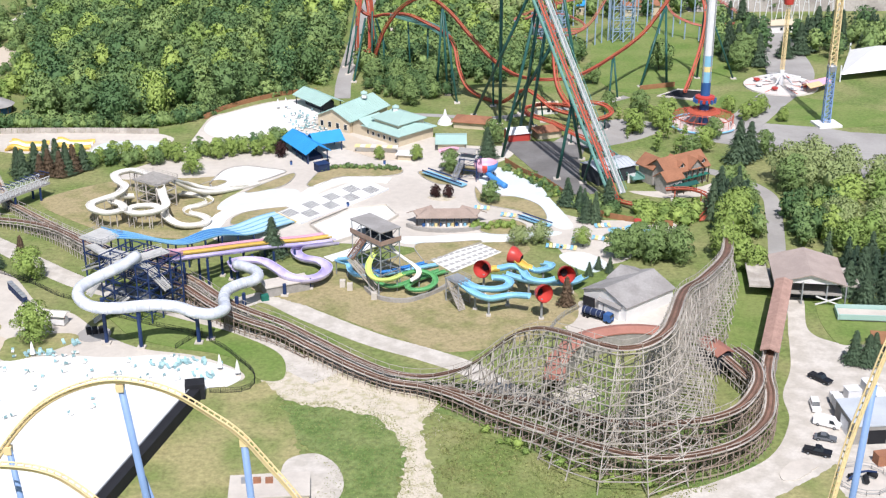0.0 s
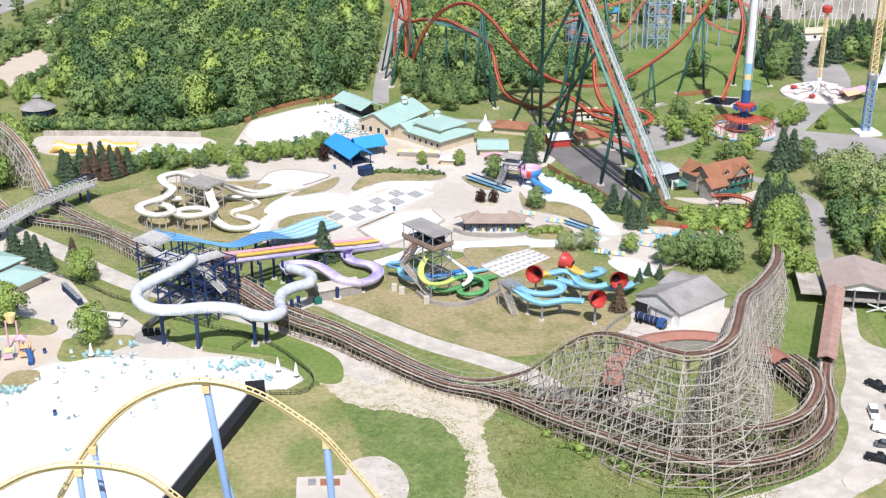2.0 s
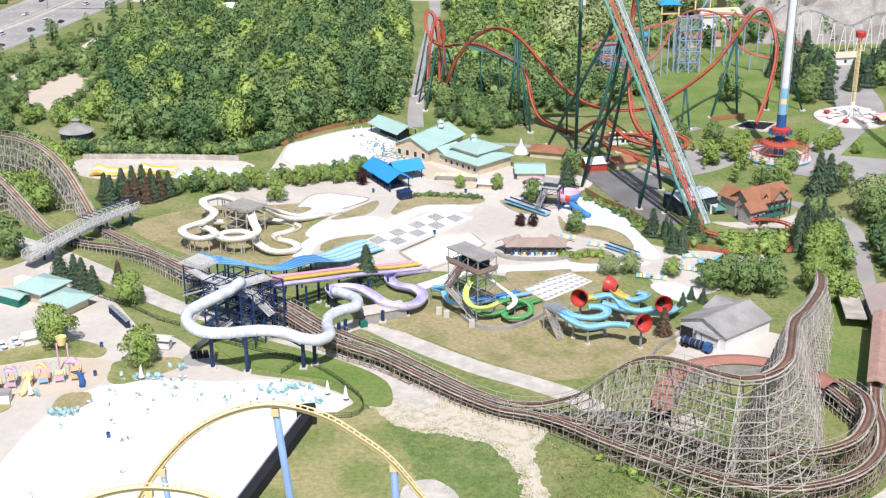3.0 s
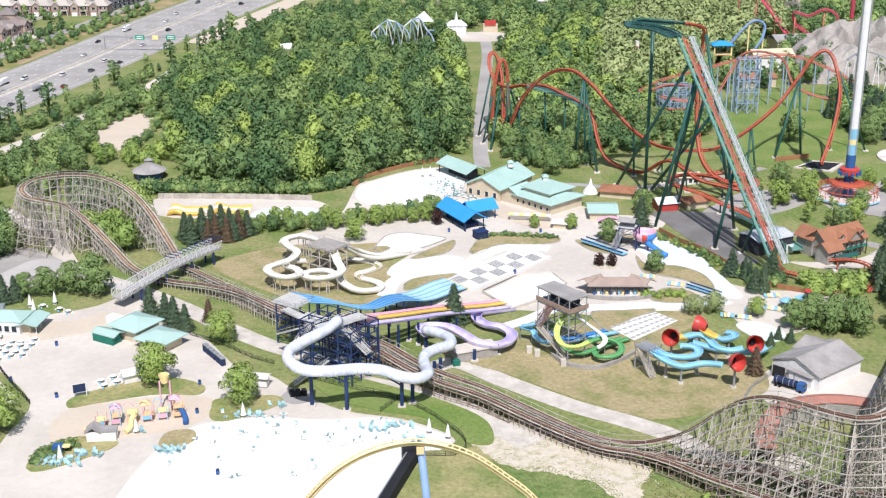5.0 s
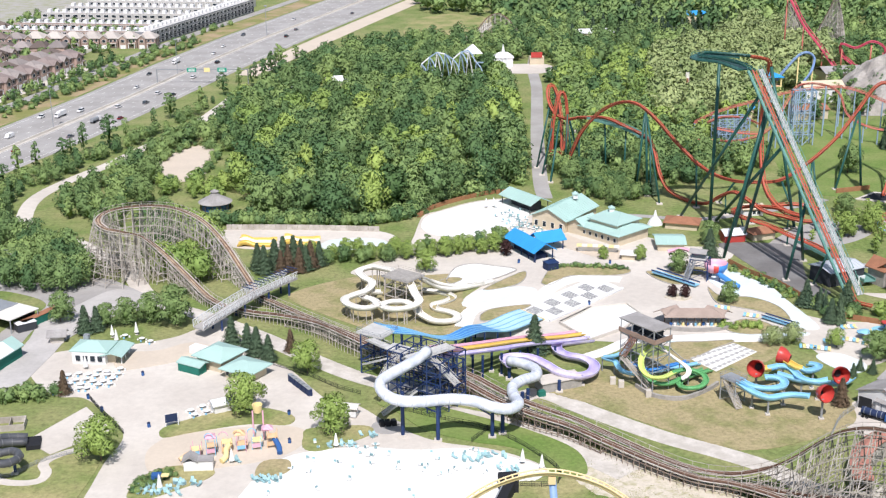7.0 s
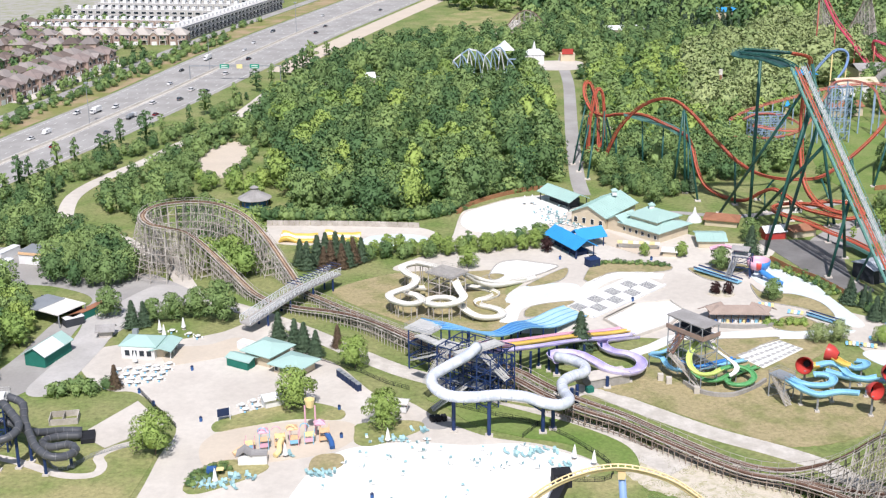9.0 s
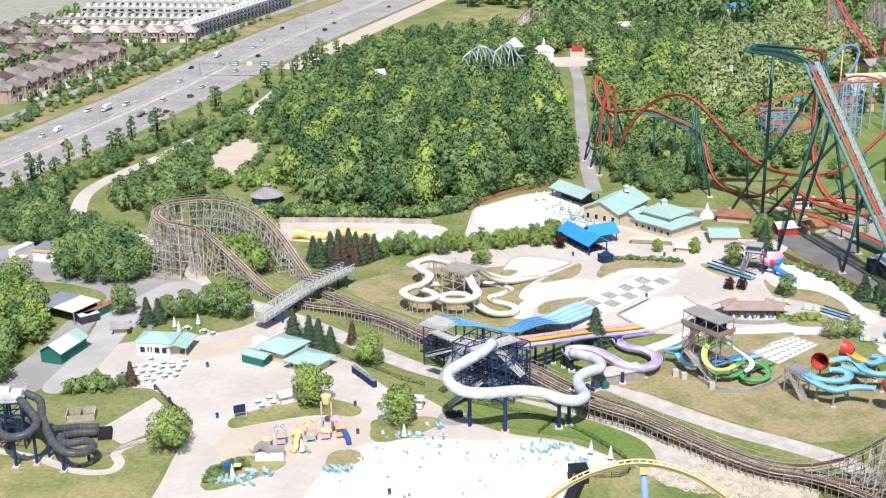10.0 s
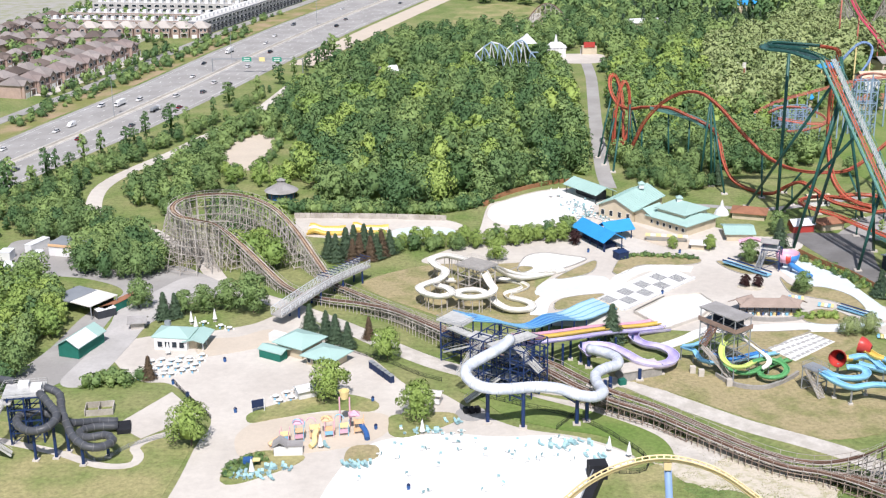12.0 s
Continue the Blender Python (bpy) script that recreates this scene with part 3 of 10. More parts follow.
def crown_data(seed, height, width, lobes, count, size, base=0.28, core=0.12):
    """A broadleaf crown: boughs set round and above one another with ragged leaf clumps, about a dark inner mass."""
    rng = np.random.default_rng(seed)
    mid = height * (base + 1) / 2
    half = height * (1 - base) / 2
    c, r = [], []
    for i in range(lobes):
        z = -0.85 + 1.75 * (i + rng.uniform(0, 1)) / lobes
        reach = math.sqrt(max(0.03, 1 - abs(z) ** 2.4)) * width / 2 * rng.uniform(0.62, 0.84) * (0.95 - 0.2 * z)
        ang = i * 2.4 + rng.uniform(-0.5, 0.5)
        c.append((reach * math.cos(ang), reach * math.sin(ang), mid + z * half * 0.86))
        r.append(width * rng.uniform(0.13, 0.24))
    c.append((rng.normal() * 0.03, rng.normal() * 0.03, mid + half * 0.8)), r.append(width * 0.16)
    c, r = np.array(c), np.array(r)
    v, f, face = leaf_cloud(rng, c, r, count, size, 0.85, (0, 0, mid - 0.2 * half))
    p, q = ball((0, 0, mid - 0.04 * half), width * core, half * 0.7 / (width * core), 7, 6)
    skin = np.array(p) - np.array([0, 0, mid])
    skin /= np.linalg.norm(skin, axis=1)[:, None]
    return np.vstack([v, np.array(p)]), np.vstack([f, np.array(q) + len(v)]), np.vstack([face, skin])


def conifer_data(seed, height, width, count, size):
    """A spruce: drooping sprays in whorls that narrow to the tip."""
    rng = np.random.default_rng(seed)
    h = rng.uniform(0, 1, count) ** 1.35
    z = height * (0.06 + 0.94 * h)
    rad = width / 2 * (1 - h) * rng.uniform(0.55, 1.05, count) * (0.76 + 0.24 * np.sin(h * 40 + 1.3 * np.cos(3 * rng.uniform(0, 6.28, count)))) + 0.08
    ang = rng.uniform(0, 2 * math.pi, count)
    out = np.stack([np.cos(ang), np.sin(ang), np.zeros(count)], 1)
    tang = np.stack([-np.sin(ang), np.cos(ang), np.zeros(count)], 1)
    tip = out * rad[:, None] + np.stack([0 * z, 0 * z, z - 0.25 * size], 1)
    s = size * rng.uniform(0.6, 1.2, count)[:, None]
    root = tip - out * s * 1.5 + np.array([0, 0, 1]) * s * 0.9
    spray = np.stack([tip, root + tang * s * 0.6, root - tang * s * 0.6], 1)
    core, n = [], 9
    for i, (zz, rr) in enumerate(((0.05, 0.36), (0.4, 0.24), (0.75, 0.1), (0.98, 0.01))):
        core += [(width * rr * math.cos(2 * math.pi * k / n), width * rr * math.sin(2 * math.pi * k / n), zz * height) for k in range(n)]
    f = [q for i in range(3) for k in range(n) for q in ((i * n + k, i * n + (k + 1) % n, (i + 1) * n + (k + 1) % n), (i * n + k, (i + 1) * n + (k + 1) % n, (i + 1) * n + k))]
    face = out * 0.8 + np.array([0, 0, 0.55]) + rng.normal(size=(count, 3)) * 0.25
    face /= np.linalg.norm(face, axis=1)[:, None]
    skin = np.array(core) * np.array([1, 1, 0])
    skin = skin / np.maximum(np.linalg.norm(skin, axis=1), 1e-6)[:, None]
    return np.vstack([spray.reshape(-1, 3), np.array(core)]), np.vstack([np.arange(count * 3).reshape(-1, 3), np.array(f) + count * 3]), np.vstack([np.repeat(face, 3, 0), skin])


def leaf_mesh(name, v, f, mat, face=None, tone=None):
    """A mesh of loose triangles or quads; face: the way each corner faces; tone: the hue of the tree that it belongs to."""
    me = bpy.data.meshes.new(name)
    f = np.asarray(f, np.int32)
    n, k = f.shape
    me.vertices.add(len(v))
    me.vertices.foreach_set("co", np.asarray(v, np.float32).ravel())
    me.loops.add(n * k)
    me.loops.foreach_set("vertex_index", f.ravel())
    me.polygons.add(n)
    me.polygons.foreach_set("loop_start", np.arange(0, n * k, k, dtype=np.int32))
    me.update(calc_edges=True)
    me.materials.append(mat)
    if tone is not None:
        me.attributes.new("tone", "FLOAT", "POINT").data.foreach_set("value", np.asarray(tone, np.float32))
    if face is not None:
        me.shade_smooth()
        me.normals_split_custom_set_from_vertices(face.tolist())
    return me


def trunk_shape(height, r, seed, limbs=4):
    rng = random.Random(seed)
    s = Shape().tube([(0, 0, -0.3), (0.1, 0, height * 0.3), (0, 0.1, height * 0.62)], r, 7, r * 0.45)
    for i in range(limbs):
        a, z = i * 2.4 + rng.random(), height * (0.28 + 0.08 * i)
        s.tube([(0, 0, z), (math.cos(a) * height * 0.12, math.sin(a) * height * 0.12, z + height * 0.12), (math.cos(a) * height * 0.2, math.sin(a) * height * 0.2, z + height * 0.24)], r * 0.4, 5, r * 0.12)
    return s


BROAD_FINE = [crown_data(50 + i, 1.0, w, n, 2900, 0.032, b, 0.22) for i, (w, n, b) in enumerate(((0.95, 26, 0.04), (0.85, 24, 0.0), (1.1, 28, 0.0), (0.72, 22, -0.04)))]
SPRUCE_FINE = [conifer_data(60 + i, 1.0, w, 1300, 0.05) for i, w in enumerate((0.74, 0.64))]
BROAD = [crown_data(10 + i, 1.0, w, n, 950, 0.041, b, 0.29) for i, (w, n, b) in enumerate(((0.76, 22, 0.0), (0.62, 20, -0.02), (0.84, 24, 0.02), (0.54, 18, -0.02), (0.7, 24, -0.04), (0.8, 20, 0.04)))]
BROAD_MID = [crown_data(110 + i, 1.0, w, n, 600, 0.05, b, 0.28) for i, (w, n, b) in enumerate(((0.8, 18, 0.0), (0.66, 16, -0.02), (0.9, 20, 0.0), (0.58, 16, -0.02)))]
BROAD_FAR = [crown_data(20 + i, 1.0, w, n, 480, 0.056, b, 0.28) for i, (w, n, b) in enumerate(((0.85, 14, -0.02), (0.7, 12, -0.02), (0.95, 14, 0.0)))]
BROAD_DOT = [crown_data(90 + i, 1.0, w, 12, 150, 0.105, 0.0, 0.28) for i, w in enumerate((0.85, 0.75, 0.95))]
BUSH = [crown_data(80 + i, 1.0, w, n, 260, 0.085, -0.1, 0.3) for i, (w, n) in enumerate(((1.1, 9), (1.3, 10), (1.0, 8)))]
THIN = [crown_data(70 + i, 1.0, w, n, 620, 0.036, 0.08, 0.1) for i, (w, n) in enumerate(((0.42, 14), (0.5, 15)))]
SPRUCE = [conifer_data(30 + i, 1.0, w, 460, 0.062) for i, w in enumerate((0.5, 0.6))]


def inside(x, y, poly):
    hit, j = False, len(poly) - 1
    for i in range(len(poly)):
        (xi, yi), (xj, yj) = poly[i], poly[j]
        if (yi > y) != (yj > y) and x < (xj - xi) * (y - yi) / (yj - yi) + xi:
            hit = not hit
        j = i
    return hit


def scatter(poly, gap, seed):
    """Uneven places inside an outline, about gap metres from one another."""
    rng = random.Random(seed)
    xs, ys = [p[0] for p in poly], [p[1] for p in poly]
    out, y, row = [], min(ys), 0
    while y < max(ys):
        x = min(xs) + (gap / 2 if row % 2 else 0)
        while x < max(xs):
            a, b = x + rng.uniform(-0.36, 0.36) * gap, y + rng.uniform(-0.36, 0.36) * gap
            if inside(a, b, poly):
                out.append((a, b))
            x += gap
        y, row = y + gap * 0.87, row + 1
    return out


KEEP_CLEAR = [(-185, -160, 464, 490)]  # round the shingled pavilion


def wood(name, places, data, mat, low, high, seed, label, wide=1.0, spread=0.15):
    """Many trees that nobody could count, as one mesh of leaf clumps on stems."""
    rng = np.random.default_rng(seed)
    vs, fs, ns, ts, k = [], [], [], [], 0
    stem_v = np.array([(0.02 * math.cos(a), 0.02 * math.sin(a), z) for z in (-0.02, 0.5) for a in (0, 2.1, 4.2)])
    stem_f = np.array([(0, 1, 4), (0, 4, 3), (1, 2, 5), (1, 5, 4), (2, 0, 3), (2, 3, 5)])
    stem = (stem_v, stem_f, stem_v * np.array([50, 50, 0]))
    for x, y in places:
        if any(x0 < x < x1 and y0 < y < y1 for x0, x1, y0, y1 in KEEP_CLEAR):
            continue
        h = rng.uniform(low, high)
        a = rng.uniform(0, 6.28)
        w = h * wide * rng.uniform(1 - spread, 1 + spread)
        c, s = math.cos(a), math.sin(a)
        hue = rng.uniform(0, 1)
        for vv, ff, nn in (data[rng.integers(len(data))], stem):
            vs.append(np.stack([x + (vv[:, 0] * c - vv[:, 1] * s) * w, y + (vv[:, 0] * s + vv[:, 1] * c) * w, vv[:, 2] * h], 1))
            ns.append(np.stack([nn[:, 0] * c - nn[:, 1] * s, nn[:, 0] * s + nn[:, 1] * c, nn[:, 2]], 1))
            fs.append(ff + k)
            ts.append(np.full(len(vv), hue))
            k += len(vv)
    me = leaf_mesh(name, np.vstack(vs), np.vstack(fs), mat, np.vstack(ns), np.concatenate(ts))
    return tagged(new(name, me), label, "trees", kind="stuff")


def lone_tree(name, data, mat, trunk_r, label, category):
    """One tree of unit height with a trunk and a crown, to be copied."""
    t = thing(name, (0, 0, 0), label, category)
    part("trunk", trunk_shape(1.0, trunk_r, 5), BARK, t)
    v, f, face = data
    crown = new("crown", leaf_mesh("crown", v, f, mat, face, np.full(len(v), 0.6)))
    crown.parent = t
    return t


def plant(master, places, group=""):
    """Copies of a tree at (x, y, height); the master itself takes the first place."""
    for i, (x, y, h) in enumerate(places):
        turn = (i * 137) % 360
        m = Matrix.Translation((x, y, 0)) @ Matrix.Rotation(radians(turn), 4, "Z")
        ob = copy_thing(master, m) if (i or master.get("set")) else master
        ob.matrix_basis = m @ Matrix.Diagonal((h, h, h, 1))
        master["set"] = 1
        if group:
            ob["group"] = group


def tufts(name, places, low, high, mat, seed, label):
    """Loose tufts of blades that nobody could count, as one mesh."""
    rng = np.random.default_rng(seed)
    p = np.array(places)
    k = len(p) * 5
    base = np.repeat(p, 5, 0) + rng.normal(size=(k, 2)) * 0.18
    h = rng.uniform(low, high, k)
    a = rng.uniform(0, 6.28, k)
    side = np.stack([np.cos(a), np.sin(a)], 1) * (h * rng.uniform(0.35, 0.7, k))[:, None]
    lean = rng.normal(size=(k, 2)) * h[:, None] * 0.3
    flat = np.zeros(k) + 0.02
    rows = [np.column_stack([base - side, flat]), np.column_stack([base + side, flat]), np.column_stack([base + side * 0.4 + lean, h]), np.column_stack([base - side * 0.5 + lean, h * 0.85])]
    me = leaf_mesh(name, np.stack(rows, 1).reshape(-1, 3), np.arange(k * 4).reshape(-1, 4), mat)
    return tagged(new(name, me), label, "grass", kind="stuff")

# ---- wooden coaster ----
def sides(path):
    """Level unit vectors to the right of a path."""
    d = np.gradient(path[:, :2], axis=0)
    d /= np.maximum(np.linalg.norm(d, axis=1), 1e-6)[:, None]
    return np.stack([d[:, 1], -d[:, 0], np.zeros(len(path))], 1)


def trestle(owner, points, deck=TRACK_WOOD, bay=3.0, rail=True, every=2.7, timber=None):
    """A timber coaster run: track, rails, walkways with handrails, and a braced bent under every bay."""
    timber = timber or OLD_WOOD
    path = curve(points, 1.0)
    part("track", Shape().sweep(path, [(-0.85, -0.35), (-0.85, 0), (0.85, 0), (0.85, -0.35)], closed=True), deck, owner)
    for s in (-0.5, 0.5):
        part("running_rail", Shape().sweep(path + np.array([0, 0, 0.1]), [(s - 0.16, -0.08), (s - 0.16, 0.1), (s + 0.16, 0.1), (s + 0.16, -0.08)], closed=True), RUSTY, owner)
    for s in (-1.08, 1.08):
        part("walkway", Shape().sweep(path, [(s - 0.2, -0.16), (s - 0.2, -0.04), (s + 0.2, -0.04), (s + 0.2, -0.16)], closed=True), OLD_WOOD, owner)
    bents = curve(points, bay)
    side = sides(bents)
    rails = {s: Shape() for s in (-1.36, 1.36)}
    if rail:
        for s, shape in rails.items():
            for i in range(len(bents)):
                p = bents[i] + side[i] * s
                shape.beam(p, p + np.array([0, 0, 1.15]), 0.1)
                if i:
                    for h in (1.05,):
                        shape.beam(bents[i - 1] + side[i - 1] * s + np.array([0, 0, h]), p + np.array([0, 0, h]), 0.09)
            part("handrail", shape, OLD_WOOD, owner)
    feet = []
    for i, (p, n) in enumerate(zip(bents, side)):
        h = p[2]
        legs = [(-1.5, -1.5), (1.5, 1.5)]
        if h > 9:
            legs += [(-1.5, -1.5 - 0.3 * h), (1.5, 1.5 + 0.3 * h)]
        if h > 12:
            legs += [(-0.0, 0.0)]
        shape = Shape()
        floor = np.array([p[0], p[1], -0.1])
        for a, b in legs:
            shape.beam(floor + n * b, p + n * a - np.array([0, 0, 0.3]), 0.19)
        levels = np.arange(p[2] - 0.7, 0.4, -(every if h > 9 else 2.1)) if h > 1.5 else []
        reach = lambda z, s: n * s * (1.5 + (0.3 * (h - z) if h > 9 else 0.0) + 0.35)
        for k, z in enumerate(levels):
            c = np.array([p[0], p[1], z])
            shape.beam(c + reach(z, -1), c + reach(z, 1), 0.1, 0.18)
            if k + 1 < len(levels):
                d = np.array([p[0], p[1], levels[k + 1]])
                flip = 1 if (k + i) % 2 else -1
                if h < 9 or i % 2:
                    shape.beam(c + n * 1.5 * flip, d - n * 1.5 * flip, 0.1)
                if h > 9 and i % 3 == 0 and k % 2:
                    for s in (-1, 1):
                        shape.beam(c + n * s * 1.5, d + reach(levels[k + 1], s), 0.1)
        if shape.v:
            part("trestle_bent", shape, timber, owner)
        feet.append((p, n, h, levels))
    for s in (-1, 1):
        ledger, brace = Shape(), Shape()
        for i in range(1, len(feet)):
            (p, n, h, lv), (q, m, g, lw) = feet[i - 1], feet[i]
            for k in range(min(len(lv), len(lw))):
                a = np.array([p[0], p[1], lv[k]]) + n * s * (1.6 + (0.3 * (h - lv[k]) if h > 9 else 0))
                b = np.array([q[0], q[1], lw[k]]) + m * s * (1.6 + (0.3 * (g - lw[k]) if g > 9 else 0))
                ledger.beam(a, b, 0.15, 0.19)
                if k == 0 and h < 9:
                    mid = (a + b) / 2
                    brace.beam((mid[0], mid[1], -0.1), mid, 0.15)
                if k + 1 < min(len(lv), len(lw)) and (i + k) % 3 == 0:
                    c = np.array([q[0], q[1], lw[k + 1]]) + m * s * (1.6 + (0.3 * (g - lw[k + 1]) if g > 9 else 0))
                    brace.beam(a, c, 0.11)
        if ledger.v:
            part("ledger", ledger, timber, owner, kind="stuff")
        if brace.v:
            part("longitudinal_brace", brace, timber, owner, kind="stuff")


BROWN_TIMBER = material("brown_stained_timber", (0.33, 0.27, 0.22), 0.9, vary=0.2, scale=0.3, fine=2.0, colour2=(0.20, 0.155, 0.125))
RUSTY = material("rusted_rail", (0.21, 0.13, 0.09), 0.55, metal=0.4, vary=0.2, scale=0.3)
wooden = thing("wooden_roller_coaster", (30, 240, 0), "weathered grey timber roller coaster with red-brown track", "roller coaster")
trestle(wooden, [(82.5, 348, 6), (79.6, 334, 7.2), (74.6, 316, 10), (62.4, 284.6, 18), (53.5, 262.5, 25), (47.3, 241.3, 29), (44.2, 232.5, 30), (40.0, 228.0, 29.5), (35.1, 227.8, 28.5), (30.5, 232.1, 27.5), (25.9, 239.0, 26), (20.7, 244.8, 24.5), (15.9, 249.1, 21.5), (12.2, 252.8, 17), (7.7, 256, 11.5), (3, 259.9, 6.5), (-4.6, 262.6, 3.5), (-12.4, 265.5, 3), (-20.4, 271.6, 3), (-31.6, 282, 3.5), (-40.4, 289.9, 4), (-50, 296.5, 4.5), (-57, 303, 4.5), (-65, 314, 4)], bay=4.1, every=2.5)
trestle(wooden, [(79, 278, 6.4), (76.0, 269, 6.4), (73.6, 261.5, 6.6), (71.9, 255, 6.8), (70.9, 247.2, 6.6), (67.6, 238.1, 6), (60.6, 229.7, 6), (51.3, 224.9, 6), (42, 223.6, 6), (32.2, 227.2, 6), (20.8, 236, 5), (9.7, 246, 4), (2.4, 253.4, 3.5), (-4.8, 258.8, 3), (-12.6, 262.2, 2.6), (-21, 267.9, 3), (-32, 278.2, 3.2), (-41, 286.3, 3.6), (-51, 292.6, 4), (-59, 300, 4), (-68, 311, 4)], bay=3.4, timber=BROWN_TIMBER)
trestle(wooden, [(68.6, 272, 5.4), (70.0, 265, 6.6), (70.2, 258, 8), (68.4, 249.4, 8.6), (62.8, 239.2, 9), (56.2, 234.3, 9), (49, 233, 8.5), (40.1, 235, 7), (30.9, 242, 5), (19.8, 250, 4), (8, 254.6, 3), (-2, 260, 2.2)], bay=3.4, timber=BROWN_TIMBER)
trestle(wooden, [(65.1, 270.8, 4.5), (67.2, 264.5, 4.5), (69.5, 257, 4.6)])
trestle(wooden, [(-65, 314, 4), (-76, 325.5, 3.6), (-92.1, 337, 3.4), (-109.8, 350.5, 4), (-130.5, 373.8, 2.4), (-137.1, 381.1, 2.5), (-144.4, 393.1, 6), (-152.9, 405, 12), (-160.3, 409.7, 18), (-168.7, 413.6, 21), (-177.5, 417, 21.5), (-187.4, 417.6, 21), (-194.6, 413.8, 20.5), (-195.9, 405.5, 20), (-191.8, 399.4, 19), (-185.8, 398.3, 18), (-179.8, 401.8, 15), (-172.5, 399.8, 10), (-163, 389.8, 6), (-153.2, 377.7, 3), (-146, 371.4, 2)], deck=TRACK_NEW)
trestle(wooden, [(-68, 311, 4), (-79, 320.5, 3.4), (-91.7, 331, 4), (-102.1, 339.8, 5), (-113.5, 352, 4.4), (-124.9, 360.7, 3.2), (-136.2, 366.3, 2.2), (-146, 371.4, 2)])
# the covered turn inside the big trestle
tun = curve([(24.5, 258.1, 5), (26.4, 268, 5), (31.3, 276.9, 5), (37.4, 281.5, 5), (46, 283.4, 5), (54, 281.6, 5), (58, 278.5, 5)], 1.5)
tunnel = thing("track_tunnel", (40, 280, 0), "curved track shed with faded red roofing", "track shed")
roof = Shape().sweep(tun, [(-2.4, -0.3), (-2.4, 0.0), (0, 0.7), (2.4, 0.0), (2.4, -0.3)], closed=True)
part("roof", roof, TUNNEL_RED, tunnel)
for s in (-2.1, 2.1):
    part("wall", Shape().sweep(tun, [(s - 0.1, -5.1), (s - 0.1, -0.3), (s + 0.1, -0.3), (s + 0.1, -5.1)], closed=True), GREY_WALL, tunnel)
shed = thing("track_shed", (64, 272, 0), "small track shed with red roof beside the station curve", "track shed")
part("wall", Shape().box(64, 273, 0, 4.6, 8, 5.2, 25), DARK_WALL, shed)
part("roof", Shape().gable(64, 273, 5.2, 8, 4.6, 1.0, 115, 0.5), TUNNEL_RED, shed)

# ---- coaster station and its covered lift bridge ----
station = thing("coaster_station", (97, 315, 0), "open coaster station with faded brown shingle roof", "station")
part("roof", Shape().gable(96.5, 315, 6.2, 17, 17, 2.4, 82, 0.8, 0.3), material("faded_brown_shingle", (0.40, 0.33, 0.295), 0.9, vary=0.12, scale=0.3, fine=2.5), station)
part("floor", Shape().box(96.5, 315, 2.6, 17, 16, 0.4, -8), GREY_WALL, station)
part("gable_board", Shape().gable_wall(95.3, 306.8, 6.0, 0.25, 17, 0.3, 2.2, 82), WHITE_WALL, station)
for dx, dy in [(-8, -8), (-3, -8.2), (3.4, -8.4), (8.2, -9), (-7, 8), (8.6, 7), (8.4, -1), (-7.6, 0)]:
    part("post", Shape().box(96.5 + dx, 315 + dy, 0, 0.35, 0.35, 6.4), GREY_STEEL, station)
part("wall", Shape().box(97.5, 316, 0, 13, 11, 2.6, -8), DARK_WALL, station)
for a, b in (((97, 306.2, 0.2), (103.5, 305.4, 2.6)), ((97, 306.2, 2.6), (103.5, 305.4, 0.2))):
    part("cross_brace", Shape().beam(a, b, 0.3), WHITE_WALL, station)
part("side_platform", Shape().box(84.4, 318, 3.2, 5.5, 15, 0.5, -8).box(108, 316, 3.2, 5, 12, 0.5, -8), OLD_WOOD, station)
lift = thing("covered_lift_bridge", (86, 290, 0), "covered timber lift bridge with red-brown shingle roof", "bridge")
part("roof", Shape().gable(81.2, 284.8, 8.0, 41, 3.6, 0.6, 71.6, 0.4, 0.25), material("mottled_red_shingle", (0.42, 0.27, 0.22), 0.9, vary=0.2, scale=0.5, fine=2.5), lift)
part("floor", Shape().box(81.2, 284.8, 5.0, 41, 3.4, 0.5, 71.6), TRACK_WOOD, lift)
for k in range(8):
    t = -19.5 + k * 5.6
    for s in (-1.6, 1.6):
        x, y = 81.2 + t * 0.316 - s * 0.949, 284.8 + t * 0.949 + s * 0.316
        part("post", Shape().beam((x, y, 0), (x, y, 8.0), 0.32), GREY_STEEL, lift)
for s in (-1.6, 1.6):
    sh = Shape()
    for k in range(7):
        t = -19.5 + k * 5.6
        p, q = (81.2 + t * 0.316 - s * 0.949, 284.8 + t * 0.949 + s * 0.316), (81.2 + (t + 5.6) * 0.316 - s * 0.949, 284.8 + (t + 5.6) * 0.949 + s * 0.316)
        sh.beam((*p, 0.3), (*q, 5.0), 0.2).beam((*p, 6.3), (*q, 6.3), 0.12)
    part("side_frame", sh, OLD_WOOD, lift)

# ---- water slides ----
MAT_GREY = material("grey_lane_mat", (0.40, 0.40, 0.385), 0.8, vary=0.1, scale=0.4)
SLIDE_PALE = material("pale_blue_fibreglass", (0.45, 0.68, 0.80), 0.3, vary=0.06, scale=0.25)
GRATING = material("pale_grating", (0.52, 0.52, 0.50), 0.6, vary=0.15, scale=0.5)
FLANGE = material("grey_flange", (0.50, 0.53, 0.58), 0.45, vary=0.08, scale=0.4)
def flume(radius, lip=0.22, n=9, open_top=True):
    """The section of an open slide trough, (sideways, up), outer skin and inner skin."""
    outer = [(radius * math.cos(a), radius * math.sin(a)) for a in np.linspace(math.pi, 2 * math.pi, n)]
    inner = [((radius - lip) * math.cos(a), (radius - lip) * math.sin(a)) for a in np.linspace(2 * math.pi, math.pi, n)]
    return outer + inner


